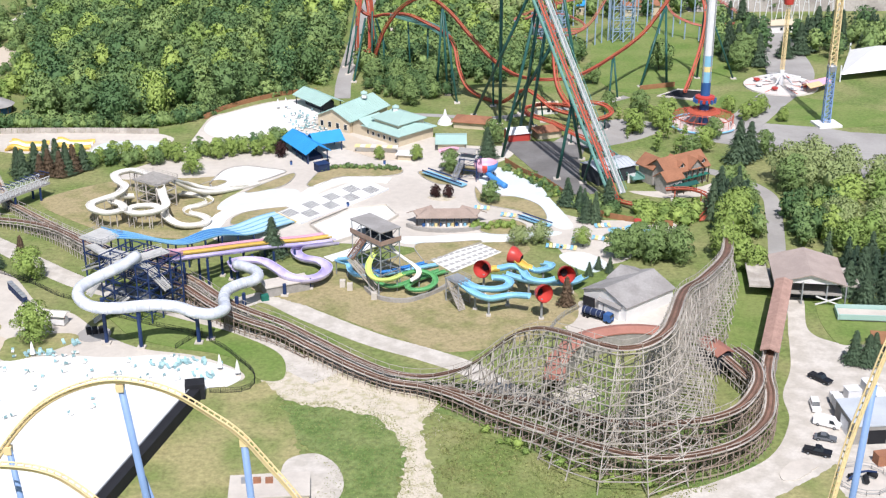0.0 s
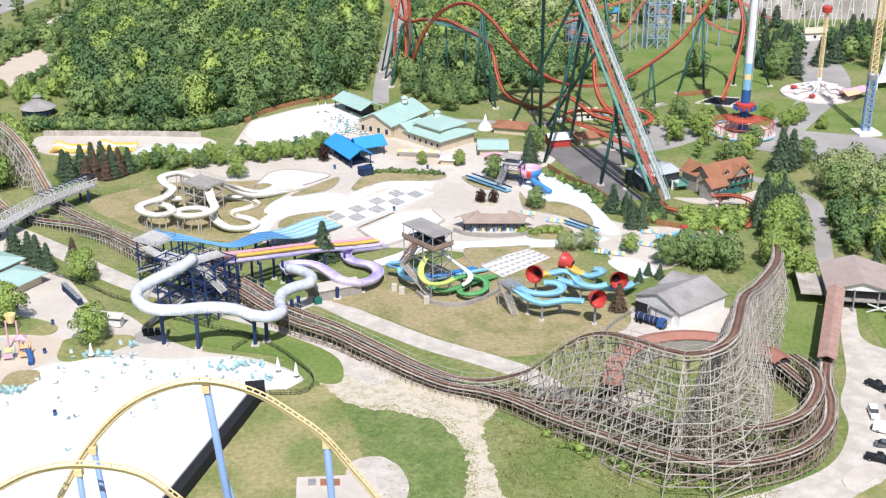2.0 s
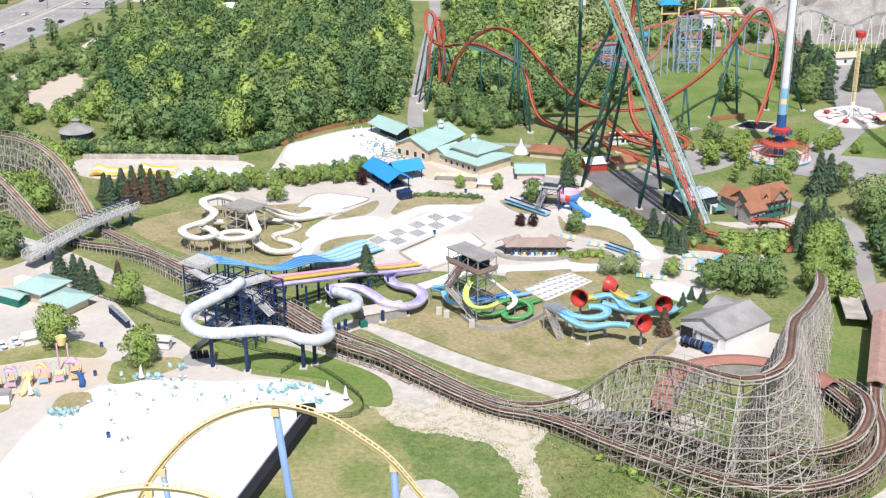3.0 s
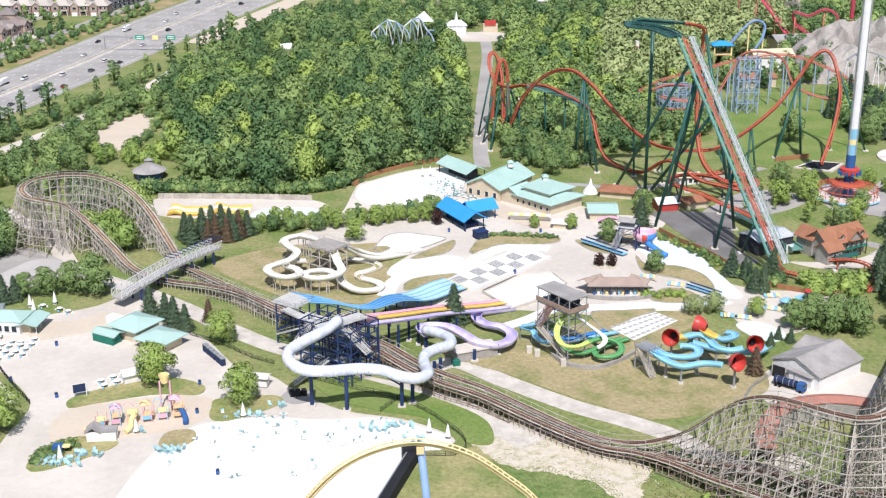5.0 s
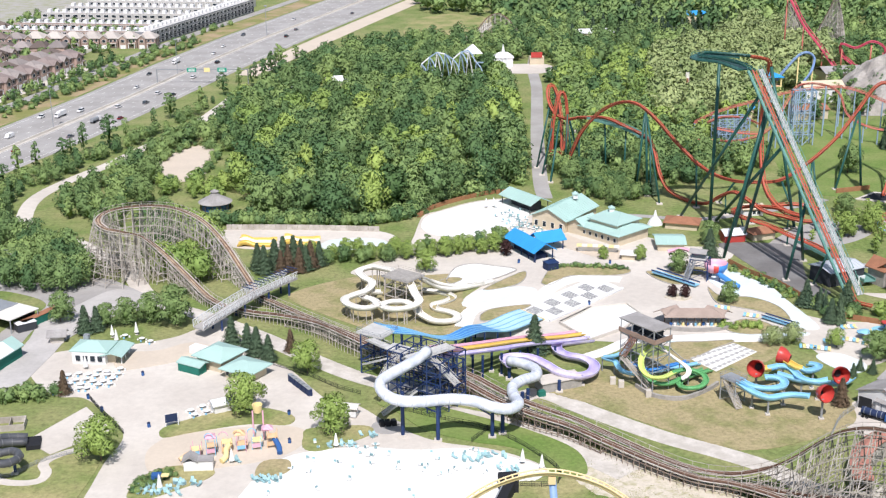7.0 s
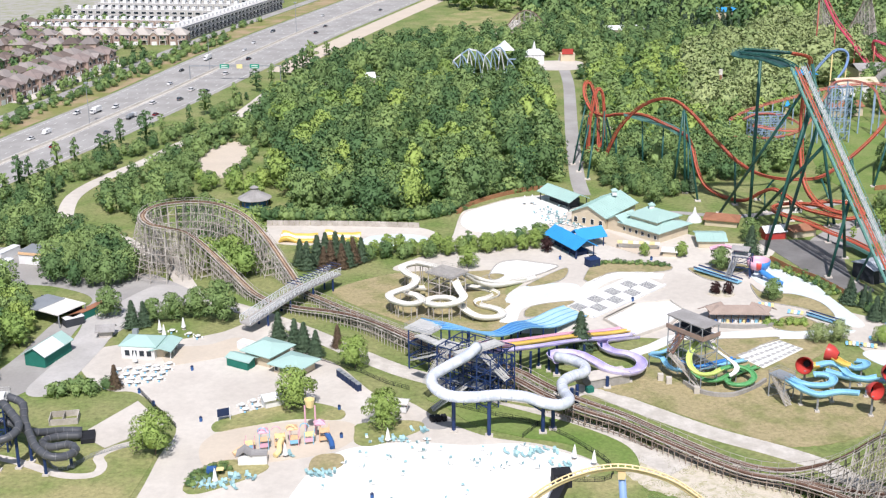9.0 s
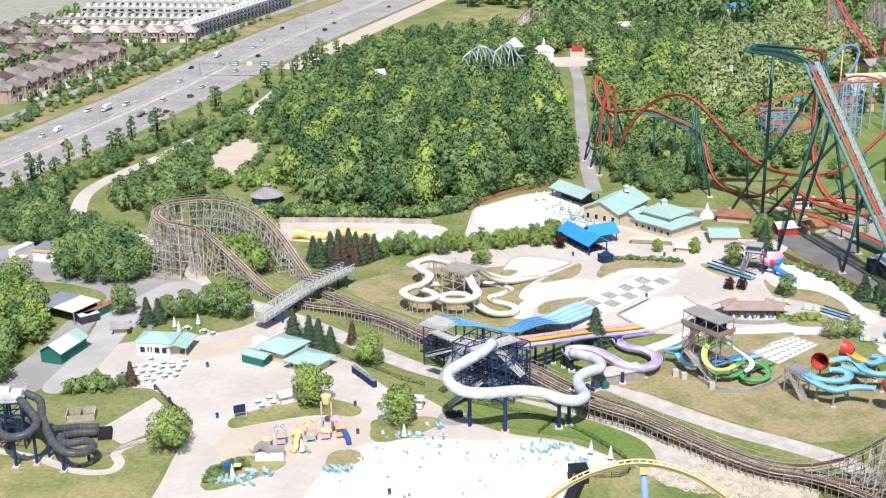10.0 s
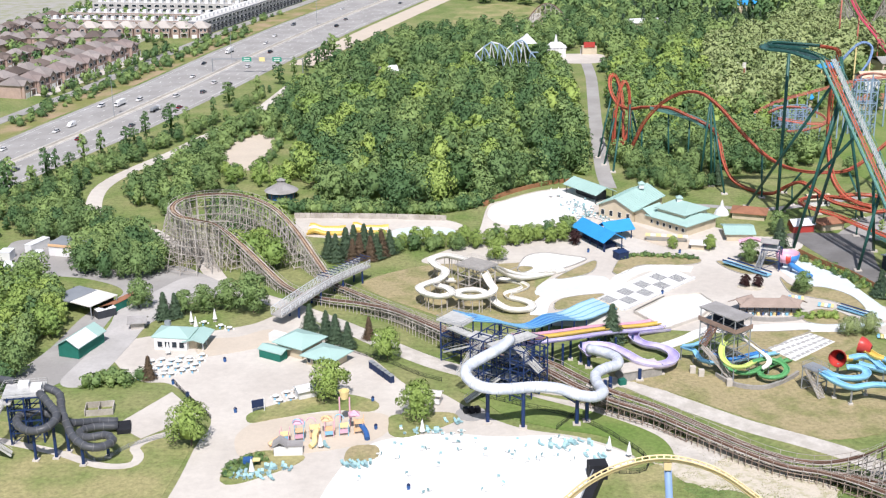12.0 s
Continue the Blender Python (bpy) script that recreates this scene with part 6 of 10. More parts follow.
part("car_ring", Shape().lathe(97, 461, [(2.2, 9), (3.6, 9.6), (3.6, 11.6), (2.2, 12)], 20), SLIDE_RED, drop)
for k in range(24):
    a = k * math.pi / 12
    c, s = math.cos(a), math.sin(a)
    part("canopy_rib", Shape().beam((97 + 3 * c, 461 + 3 * s, 7), (97 + 11 * c, 461 + 11 * s, 4.2), 0.16).beam((97 + 11 * c, 461 + 11 * s, 0.4), (97 + 11 * c, 461 + 11 * s, 5), 0.14), RED_STEEL, drop)
part("ring_beam", Shape().tube([(97 + 11 * math.cos(a), 461 + 11 * math.sin(a), 4.2) for a in np.linspace(0, 6.283, 33)], 0.2, 6).tube([(97 + 7 * math.cos(a), 461 + 7 * math.sin(a), 5.6) for a in np.linspace(0, 6.283, 33)], 0.15, 6), RED_STEEL, drop)
part("queue_fence", Shape().tube([(97 + 12.6 * math.cos(a), 461 + 12.6 * math.sin(a), 1.1) for a in np.linspace(1.8, 5.6, 26)], 0.35, 6), SLIDE_SKY, drop)
for k in range(12):
    a = k * math.pi / 6
    part("seat_row", Shape().box(97 + 3.9 * math.cos(a), 461 + 3.9 * math.sin(a), 9.4, 0.8, 0.8, 1.4, math.degrees(a)), BLUE_PAINT, drop)

# the flat ride with a striped round floor
flat = thing("swing_ride", (139, 516, 0), "round flat ride with white arms and a yellow mast", "flat ride")
part("floor", Shape().lathe(139, 514, [(15, 0), (15, 0.7), (14.5, 0.8)], 36), material("striped_deck", (0.66, 0.62, 0.58), 0.7, vary=0.08, scale=0.4), flat)
for k in range(14):
    a = k * math.pi / 7
    part("deck_rib", Shape().beam((139 + 5 * math.cos(a), 514 + 5 * math.sin(a), 0.85), (139 + 14.4 * math.cos(a), 514 + 14.4 * math.sin(a), 0.85), 0.4, 0.1), PALE_RED if k % 2 else WHITE_STEEL, flat)
part("mast", Shape().tube([(139, 514, 0.5), (139, 514, 7)], 1.0, 10), WHITE_STEEL, flat)
sh = Shape()
for z in np.arange(7, 34, 1.5):
    for a in range(4):
        p = [(139 + 0.8 * math.cos(b), 514 + 0.8 * math.sin(b)) for b in (a * 1.571, a * 1.571 + 1.571)]
        sh.beam((*p[0], z), (*p[1], z + 1.5), 0.14)
        sh.beam((*p[0], z), (*p[0], z + 1.5), 0.2)
part("lattice_mast", sh, YELLOW_STEEL, flat)
part("cap", Shape().lathe(139, 514, [(1.9, 34), (2.1, 36), (1.9, 36.4)], 14), SLIDE_RED, flat)
for k in range(8):
    a = k * math.pi / 4 + 0.3
    c, s = math.cos(a), math.sin(a)
    part("arm", Shape().beam((139, 514, 5.5), (139 + 9 * c, 514 + 9 * s, 3.2), 0.5), WHITE_STEEL, flat)
    part("gondola", Shape().lathe(139 + 10 * c, 514 + 10 * s, [(0.4, 1), (1.3, 1.6), (1.3, 2.2), (1.0, 2.2)], 10), RED_PAINT if k % 2 else WHITE_STEEL, flat)
part("loading_canopy", Shape().gable(152, 508, 3.2, 11, 6, 1.2, 35, 0.4), SLIDE_PINK, flat)
part("loading_canopy", Shape().gable(149, 504, 3.2, 7, 4, 1.0, 35, 0.4), ORANGE_PAINT, flat)
for dx, dy in ((-4, -3), (4, 2), (-5, 1), (3, 5)):
    part("canopy_post", Shape().box(151 + dx, 507 + dy, 0, 0.25, 0.25, 3.2), BLUE_PAINT, flat)

# the lattice mast, yellow above and blue below
mast = thing("lattice_ride_tower", (143, 462, 0), "lattice steel ride tower, yellow above blue", "ride tower")
for z0, z1, m, n in ((0, 22, SKY_STEEL, "lower_lattice"), (22, 74, YELLOW_STEEL, "upper_lattice")):
    sh = Shape()
    for z in np.arange(z0, z1, 2.0):
        w = 1.25 - z * 0.006
        cs = [(143 - w, 462 - w), (143 + w, 462 - w), (143 + w, 462 + w), (143 - w, 462 + w)]
        for a in range(4):
            sh.beam((*cs[a], z), (*cs[a], z + 2), 0.35)
            sh.beam((*cs[a], z), (*cs[(a + 1) % 4], z + 2), 0.2)
            sh.beam((*cs[a], z), (*cs[(a + 1) % 4], z), 0.2)
    part(n, sh, m, mast)
part("collar", Shape().lathe(143, 462, [(1.7, 20.5), (1.9, 22.5), (1.6, 23)], 12), GREY_STEEL, mast)
part("base_block", Shape().box(143, 461, 0, 9, 8, 1.0, 10), WHITE_WALL, mast)

# the low red and pale blue coaster behind
material_sky = material("bleached_blue_steel", (0.28, 0.38, 0.50), 0.5, vary=0.1, scale=0.3)
loop = thing("family_coaster", (80, 600, 0), "pale red coaster on light blue posts", "roller coaster")
run = [(28, 570, 8), (40, 568, 8), (52, 572, 7), (66, 580, 10), (77, 592, 22), (84, 604, 26), (95, 608, 26), (104, 606, 22), (108, 600, 12), (118, 592, 8), (130, 594, 7), (142, 604, 8), (132, 618, 14), (112, 628, 20), (92, 632, 18), (70, 626, 14), (48, 610, 12), (34, 594, 10)]
steel_track(loop, run, PALE_RED, 0.6, 0.3, 0.16, 2.0, ties=False)
for i, p in enumerate(curve(run, 7)):
    part("support_post", Shape().beam((p[0], p[1], 0), (p[0], p[1], p[2] - 0.4), 0.55), material_sky, loop)

# ---- park buildings ----
def windows(owner, a, b, z, count, w=1.1, h=1.3, mat=None, name="window"):
    """Framed panes set into a straight wall from a to b, facing to the right of the way."""
    a, b = Vector((*a, z)), Vector((*b, z))
    d = (b - a).normalized()
    out = Vector((d.y, -d.x, 0)) * 0.06
    for i in range(count):
        p = a + (b - a) * ((i + 0.5) / count) + out
        win = part(name, Shape().beam(p - d * (w / 2 + 0.12), p + d * (w / 2 + 0.12), 0.12, h + 0.24), WHITE_WALL, owner)
        part("pane", Shape().beam(p - d * w / 2 + out * 0.6, p + d * w / 2 + out * 0.6, 0.1, h), mat or GLASS, win)


def corners(x, y, sx, sy, turn):
    c, s = math.cos(radians(turn)), math.sin(radians(turn))
    return [(x + a * c - b * s, y + a * s + b * c) for a, b in ((-sx / 2, -sy / 2), (sx / 2, -sy / 2), (sx / 2, sy / 2), (-sx / 2, sy / 2))]


def seams(owner, x, y, z, sx, sy, rise, turn, mat, over=0.6, gap=1.6, name="roof_seam"):
    """Standing seams on both slopes of a gabled metal roof."""
    c, s = math.cos(radians(turn)), math.sin(radians(turn))
    put = lambda a, b, h: (x + a * c - b * s, y + a * s + b * c, z + h)
    sh = Shape()
    hy, drop = sy / 2 + over, rise * over / (sy / 2)
    for a in np.arange(-sx / 2 - over + 0.4, sx / 2 + over, gap):
        for sg in (1, -1):
            sh.beam(put(a, 0, rise + 0.29), put(a, sg * hy, 0.29 - drop), 0.12, 0.1)
    part(name, sh, mat, owner, kind="stuff")


hall = thing("entrance_hall", (-24, 458, 0), "cream water park hall with pale teal metal roofs", "building")
part("wall", Shape().box(-15.8, 450.8, 0, 18, 17, 4.2, -46), STUCCO, hall)
part("lower_roof", Shape().hip(-15.8, 450.8, 4.2, 18, 17, 2.4, -46, 1.1, 8), TEAL_ROOF, hall)
part("clerestory", Shape().box(-15.8, 452.4, 4.4, 13, 12.6, 2.4, -46), STUCCO, hall)
part("upper_roof", Shape().hip(-15.8, 452.4, 6.8, 13, 12.6, 2.8, -46, 0.9, 6), TEAL_ROOF, hall)
part("fascia", Shape().box(-15.8, 452.4, 6.5, 14.6, 14.2, 0.12, -46), WHITE_WALL, hall)
part("wing_wall", Shape().gable_wall(-33.6, 468, 0, 24, 14.5, 5, 3.4, 57), STUCCO, hall)
part("wing_roof", Shape().gable(-33.6, 468, 5, 24, 14.5, 3.4, 57, 0.9), TEAL_ROOF, hall)
part("porch_wall", Shape().gable_wall(-27, 456, 0, 9, 8, 4, 2, 49), STUCCO, hall)
part("porch_roof", Shape().gable(-27, 456, 4, 9, 8, 2.2, 49, 0.9), TEAL_ROOF, hall)
seams(hall, -33.6, 468, 5, 24, 14.5, 3.4, 57, TEAL_ROOF, 0.9)
for x, y in ((-29.5, 471.5), (-17, 453)):
    cup = part("cupola", Shape().box(x, y, 8.6, 1.8, 1.8, 2.0, 4), WHITE_WALL, hall)
    part("cupola_roof", Shape().hip(x, y, 10.6, 1.8, 1.8, 0.9, 4, 0.35), TEAL_ROOF, cup)
c4 = corners(-15.8, 450.8, 18, 17, -46)
windows(hall, c4[3], c4[0], 2.0, 6)
windows(hall, c4[0], c4[1], 2.0, 6)
windows(hall, (-46.2, 462), (-34.1, 454), 2.2, 4, 1.3, 2.0)

pavilion = thing("picnic_pavilion", (-44, 433, 0), "open pavilion with bright blue metal roof", "pavilion")
part("roof", Shape().gable(-48.0, 431.0, 4, 20, 8, 2.4, -60, 0.8), BLUE_ROOF, pavilion)
part("roof", Shape().gable(-41.5, 436.5, 4.1, 10, 7, 2.4, 28, 0.8), BLUE_ROOF, pavilion)
seams(pavilion, -48.0, 431.0, 4, 20, 8, 2.4, -60, BLUE_ROOF, 0.8, 1.4)
part("counter_wall", Shape().box(-47.6, 431.5, 0, 15, 5, 1.4, -60), NAVY_WALL, pavilion)
for x, y in corners(-48, 431, 19, 7.6, -60) + corners(-41.5, 436.5, 9.5, 6.6, 28) + [(-51.0, 429), (-48.5, 424.6), (-46.2, 420.6)]:
    part("post", Shape().box(x, y, 0, 0.4, 0.4, 4.2), NAVY_WALL, pavilion)
for k in range(5):
    part("picnic_bench", Shape().box(-50 + k * 2.4, 437 - k * 3.6, 0, 2.2, 0.9, 0.8, 20), DARK, pavilion)

gate = thing("gate_pavilion", (-48.5, 488, 0), "open shelter, dark in its own shade, with pale teal metal roof", "pavilion")
part("roof", Shape().gable(-48.5, 488, 4, 19, 9, 2.0, -53, 0.9), TEAL_ROOF, gate)
# charcoal block stands in for the shade between the open sides
part("wall", Shape().box(-48, 488.5, 0, 13, 5, 3.6, -53), DARK_WALL, gate)
seams(gate, -48.5, 488, 4, 19, 9, 2.0, -53, TEAL_ROOF, 0.9)
for x, y in corners(-48.5, 488, 18, 9, -53):
    part("post", Shape().box(x, y, 0, 0.4, 0.4, 4), DARK_WALL, gate)
store = thing("teal_storehouse", (3, 439, 0), "small storehouse with pale teal lean-to roof", "shed")
part("wall", Shape().box(3, 439, 0, 9.4, 10.5, 2.8), STUCCO, store)
part("roof", Shape().gable(3, 439, 2.8, 10, 11, 1.2, 0, 0.6), TEAL_ROOF, store)
seams(store, 3, 439, 2.8, 10, 11, 1.2, 0, TEAL_ROOF, 0.6, 1.2)

awning = thing("yellow_awning_stand", (-24, 432, 0), "low stand under a yellow and white awning", "stand")
for k in range(8):
    part("awning_panel", Shape().box(-30 + k * 1.9, 433.6 - k * 0.25, 2.2, 1.85, 3.2, 0.18, -6), YELLOW_PAINT if k % 2 == 0 else SLIDE_CREAM, awning)
part("counter", Shape().box(-23.4, 433.6, 0, 14, 1.6, 2.1, -7), WHITE_WALL, awning)
hutlet = thing("ticket_hut", (-13, 425, 0), "small cream hut with white roof", "hut")
part("wall", Shape().box(-13, 425.6, 0, 4.6, 3.6, 2.2, -10), STUCCO, hutlet)
part("roof", Shape().hip(-13, 425.6, 2.2, 5, 4, 0.9, -10, 0.5), WHITE_WALL, hutlet)
bluehut = thing("navy_box_stand", (-41, 413.5, 0), "navy box stand on the deck", "stand")
part("body", Shape().box(-41, 414, 0, 4.2, 3.6, 2.6, 30), NAVY_WALL, bluehut)
part("lid", Shape().box(-41, 414, 2.6, 4.5, 3.9, 0.2, 30), BLUE_STEEL, bluehut)

cafe = thing("plaza_cafe", (-137, 324, 0), "cafe with pale teal hipped roofs on the plaza", "building")
part("wall", Shape().box(-139.6, 330.6, 0, 9, 9.5, 3.8, -30), STUCCO, cafe)
part("roof", Shape().hip(-139.6, 330.6, 3.8, 9.4, 10, 2.0, -30, 1.0, 3), TEAL_ROOF, cafe)
part("wall", Shape().box(-130.6, 322.6, 0, 8.4, 8, 3.0, -30), STUCCO, cafe)
part("roof", Shape().hip(-130.6, 322.6, 3.1, 9.4, 9, 1.7, -30, 0.9, 2), TEAL_ROOF, cafe)
part("wall", Shape().box(-146.6, 325.4, 0, 7.6, 3.4, 2.6, -28), GREEN_WALL, cafe)
part("roof", Shape().gable(-146.2, 325.8, 2.6, 8, 4, 0.7, -28, 0.4), TEAL_ROOF, cafe)
part("service_box", Shape().box(-147.4, 338.0, 0, 5, 3, 2.4, -28), WHITE_WALL, cafe)
windows(cafe, (-136.2, 321.1), (-129.4, 317.2), 1.7, 4)
windows(cafe, (-129.4, 317.2), (-125.4, 324.0), 1.7, 3)

snack = thing("snack_bar", (-176, 333, 0), "white snack bar with pale teal roofs and a counter", "building")
part("wall", Shape().box(-177.4, 333.6, 0, 10, 8, 4.0, -5), WHITE_WALL, snack)
part("roof", Shape().hip(-177.4, 334.0, 4.0, 10, 7.4, 1.8, -5, 0.8), TEAL_ROOF, snack)
part("vent_box", Shape().box(-180.2, 337.0, 5.0, 1.6, 1.4, 1.3, -5), GREY_STEEL, snack)
part("porch_roof", Shape().gable(-170.4, 333.6, 3.0, 9, 5.4, 0.7, 85, 0.7), TEAL_ROOF, snack)
part("porch_wall", Shape().box(-171.6, 334.4, 0, 3.4, 7, 3.0, -5), STUCCO, snack)
for dy in (-3.6, 0.4, 4.2):
    part("porch_post", Shape().box(-168.2, 333.4 + dy, 0, 0.25, 0.25, 3.0), WHITE_WALL, snack)
windows(snack, (-182.0, 329.9), (-173.2, 329.1), 1.9, 4, 1.4, 1.7)
small = thing("park_shelter", (-192.4, 346.5, 0), "small brown wooden shelter", "shelter")
part("wall", Shape().box(-192.4, 346.5, 0, 4, 3.2, 2.4, 10), OLD_WOOD, small)
part("roof", Shape().gable(-192.4, 346.5, 2.4, 5, 4.2, 1.2, 10, 0.5), GREY_ROOF, small)
cabin = thing("white_roof_kiosk", (-133, 300, 0), "white kiosk with flat sloping roof", "kiosk")
part("wall", Shape().box(-133, 300.4, 0, 5, 3.4, 2.6, 30), WHITE_WALL, cabin)
part("roof", Shape().gable(-133, 300.4, 2.6, 5, 3.6, 0.8, 30, 0.5), WHITE_STEEL, cabin)

work = thing("maintenance_building", (46, 304, 0), "white clad workshop with grey shingle roofs", "building")
part("wall", Shape().gable_wall(48.3, 308.2, 0, 18, 15, 4.2, 2.8, 40), WHITE_WALL, work)
part("roof", Shape().gable(48.3, 308.2, 4.2, 18, 15, 2.8, 40, 0.5), GREY_ROOF, work)
part("rear_wall", Shape().gable_wall(50.6, 314.6, 0, 9, 10, 4.4, 2.0, 130), WHITE_WALL, work)
part("rear_roof", Shape().gable(50.6, 314.6, 4.4, 9, 10, 2.0, 130, 0.5), GREY_ROOF, work)
part("annex_wall", Shape().gable_wall(44.6, 302.4, 0, 7, 6.4, 3.4, 1.4, 130), WHITE_WALL, work)
part("annex_roof", Shape().gable(44.6, 302.4, 3.4, 7.2, 6.4, 1.4, 130, 0.4), GREY_ROOF, work)
part("door", Shape().beam((40.9, 301.9, 1.5), (43.2, 299.9, 1.5), 0.2, 3.0), GREY_STEEL, work)
part("door", Shape().beam((36.3, 306.1, 1.7), (39.0, 303.8, 1.7), 0.2, 3.4), DARK, work)

barn = thing("lift_house", (55, 405, 0), "charcoal shed with pale grey metal roof under the lift", "shed")
part("wall", Shape().gable_wall(54.9, 405, 0, 14.6, 10, 5, 1.0, 28), DARK_WALL, barn)
part("roof", Shape().gable(54.9, 405, 5, 14.6, 10, 1.0, 28, 0.5, 0.2), PALE_SHEET, barn)
seams(barn, 54.9, 405, 5, 14.6, 10, 1.0, 28, PALE_SHEET, 0.5, 1.5)
part("side_door", Shape().beam((60.6, 399.6, 1.6), (63.2, 400.9, 1.6), 0.14, 3.2), WHITE_WALL, barn)
lodge = thing("mountain_lodge", (76, 399, 0), "grey stone and timber lodge with rust-brown shingle roof", "building")
LC, LS = math.cos(radians(32)), math.sin(radians(32))
at = lambda a, b: (77 + a * LC - b * LS, 400.6 + a * LS + b * LC)
part("wall", Shape().gable_wall(77, 400.6, 0, 17, 9, 6.2, 3.2, 32), GREY_WALL, lodge)
part("roof", Shape().gable(77, 400.6, 6.2, 17, 9, 3.4, 32, 1.0, 0.25), RUST_ROOF, lodge)
x, y = at(-7.6, -4.4)
part("wing_wall", Shape().gable_wall(x, y, 0, 6.6, 5.4, 4.8, 1.9, 32), GREY_WALL, lodge)
part("wing_roof", Shape().gable(x, y, 4.8, 6.6, 5.4, 2.0, 32, 0.7, 0.25), RUST_ROOF, lodge)
x, y = at(-6.2, 5.2)
part("rear_wing_wall", Shape().gable_wall(x, y, 0, 7, 6, 6.2, 2.4, 122), GREY_WALL, lodge)
part("rear_wing_roof", Shape().gable(x, y, 6.2, 7, 6, 2.6, 122, 0.8, 0.25), RUST_ROOF, lodge)
x, y = at(3.0, -2.6)
part("cross_gable_wall", Shape().gable_wall(x, y, 5.6, 5.4, 5.2, 0.9, 2.4, 122), GREY_WALL, lodge)
part("cross_gable_roof", Shape().gable(x, y, 6.5, 5.6, 5.2, 2.5, 122, 0.6, 0.22), RUST_ROOF, lodge)
for a, b in ((-2.2, -3.0), (6.9, -3.0), (0.2, 2.8)):
    x, y = at(a, b)
    dormer = part("dormer", Shape().gable_wall(x, y, 6.4, 2.4, 1.8, 1.1, 0.9, 122), WHITE_WALL, lodge)
    part("dormer_roof", Shape().gable(x, y, 7.5, 2.6, 1.8, 1.0, 122, 0.35, 0.15), RUST_ROOF, dormer)
    x, y = at(a, b - 1.24)
    part("dormer_pane", Shape().box(x, y, 6.9, 1.0, 0.1, 0.8, 32), GLASS, dormer)
windows(lodge, at(-3.4, -4.5), at(8.4, -4.5), 4.4, 5, 1.2, 1.6)
windows(lodge, at(-3.4, -4.5), at(8.4, -4.5), 1.5, 4, 1.4, 1.6)
windows(lodge, at(-10.9, -6.9), at(-4.4, -7.15), 2.6, 3, 1.0, 1.2)
for k in range(6):
    x, y = at(-3.4 + k * 2.36, -5.6)
    part("porch_post", Shape().box(x, y, 0, 0.3, 0.3, 5.6, 32), BARK, lodge)
x, y = at(2.6, -5.2)
part("balcony", Shape().box(x, y, 3.0, 12.4, 1.6, 0.25, 32), GREEN_WALL, lodge)
x, y = at(-4.4, -8.6)
part("porch_roof", Shape().gable(x, y, 2.6, 9, 2.6, 0.6, 32, 0.3, 0.15), GREEN_STEEL, lodge)
for a in (-8.4, -5.6, -2.8, -0.2):
    x, y = at(a, -9.6)
    part("porch_post", Shape().box(x, y, 0, 0.2, 0.2, 2.6, 32), BARK, lodge)
terrace = thing("terrace_railing", (92, 397, 0), "white railing round the lodge terrace", "railing")
railing(terrace, [(88, 398, 0.1), (94, 402, 0.1), (96.4, 396, 0.1), (90, 391.6, 0.1)], WHITE_STEEL, 1.2, gap=1.2)
curl = thing("kids_coaster", (80, 378, 0), "small red steel coaster curl beside the lodge", "roller coaster")
steel_track(curl, [(70.6, 383.4, 4), (73.3, 384.1, 4), (78, 384.4, 3.8), (82.2, 381.4, 3.4), (83.2, 376, 2.6), (81.7, 370.9, 2), (78.1, 365, 1)], RED_STEEL, 0.8, 0.35, 0.18)
for p in ((73.4, 383.9, 3.4), (81.4, 382.0, 3), (83.0, 375, 2), (79.6, 367.4, 0.9)):
    column(curl, (p[0], p[1], 0), p, 0.2, RED_STEEL)

round_hut = thing("round_pavilion", (-173, 483, 0), "round shingled pavilion with blue wall panels", "pavilion")
part("wall", Shape().lathe(-173, 484, [(5.4, 0), (5.4, 2.4)], 16), BLUE_PAINT, round_hut)
part("roof", Shape().lathe(-173, 484, [(6.7, 2.9), (6.9, 3.1), (2.0, 5.8), (1.5, 6.6)], 20), GREY_ROOF, round_hut)
part("lantern", Shape().lathe(-173, 484, [(1.5, 6.5), (1.5, 7.3), (1.9, 7.3), (0.2, 8.2)], 16), GREY_ROOF, round_hut)
for k in range(12):
    a = k * math.pi / 6
    part("post", Shape().box(-173 + 6.1 * math.cos(a), 484 + 6.1 * math.sin(a), 0, 0.25, 0.25, 3.1), BARK, round_hut)
GAZ_ROOF = material("sun_faded_shingle", (0.36, 0.285, 0.24), 0.9, vary=0.15, scale=0.3, fine=2.0)
gaz = thing("bar_gazebo", (1, 364, 0), "long brown shingled gazebo with blue stools", "gazebo")
part("roof", Shape().hip(1, 365, 3.4, 17, 6, 1.6, 0, 0.8), GAZ_ROOF, gaz)
part("roof", Shape().gable(-6.5, 366, 3.3, 6, 5, 1.3, 40, 0.6), GAZ_ROOF, gaz)
part("roof", Shape().gable(8.5, 366, 3.3, 6, 5, 1.3, -40, 0.6), GAZ_ROOF, gaz)
part("wall_base", Shape().sweep(curve([(-11, 363, 0), (-7, 359.4, 0), (1, 358, 0), (9, 359.4, 0), (13, 363, 0)], 1.5), [(-0.5, 0), (-0.5, 1.1), (0.5, 1.1), (0.5, 0)], closed=True), GREY_WALL, gaz)
part("bar_counter", Shape().box(1, 364, 0, 13, 0.8, 1.1), WHITE_PLASTIC, gaz)
for k in range(9):
    part("post", Shape().box(-8 + k * 2.25, 362.2 + abs(k - 4) * 0.25, 0, 0.28, 0.28, 3.4), BARK, gaz)
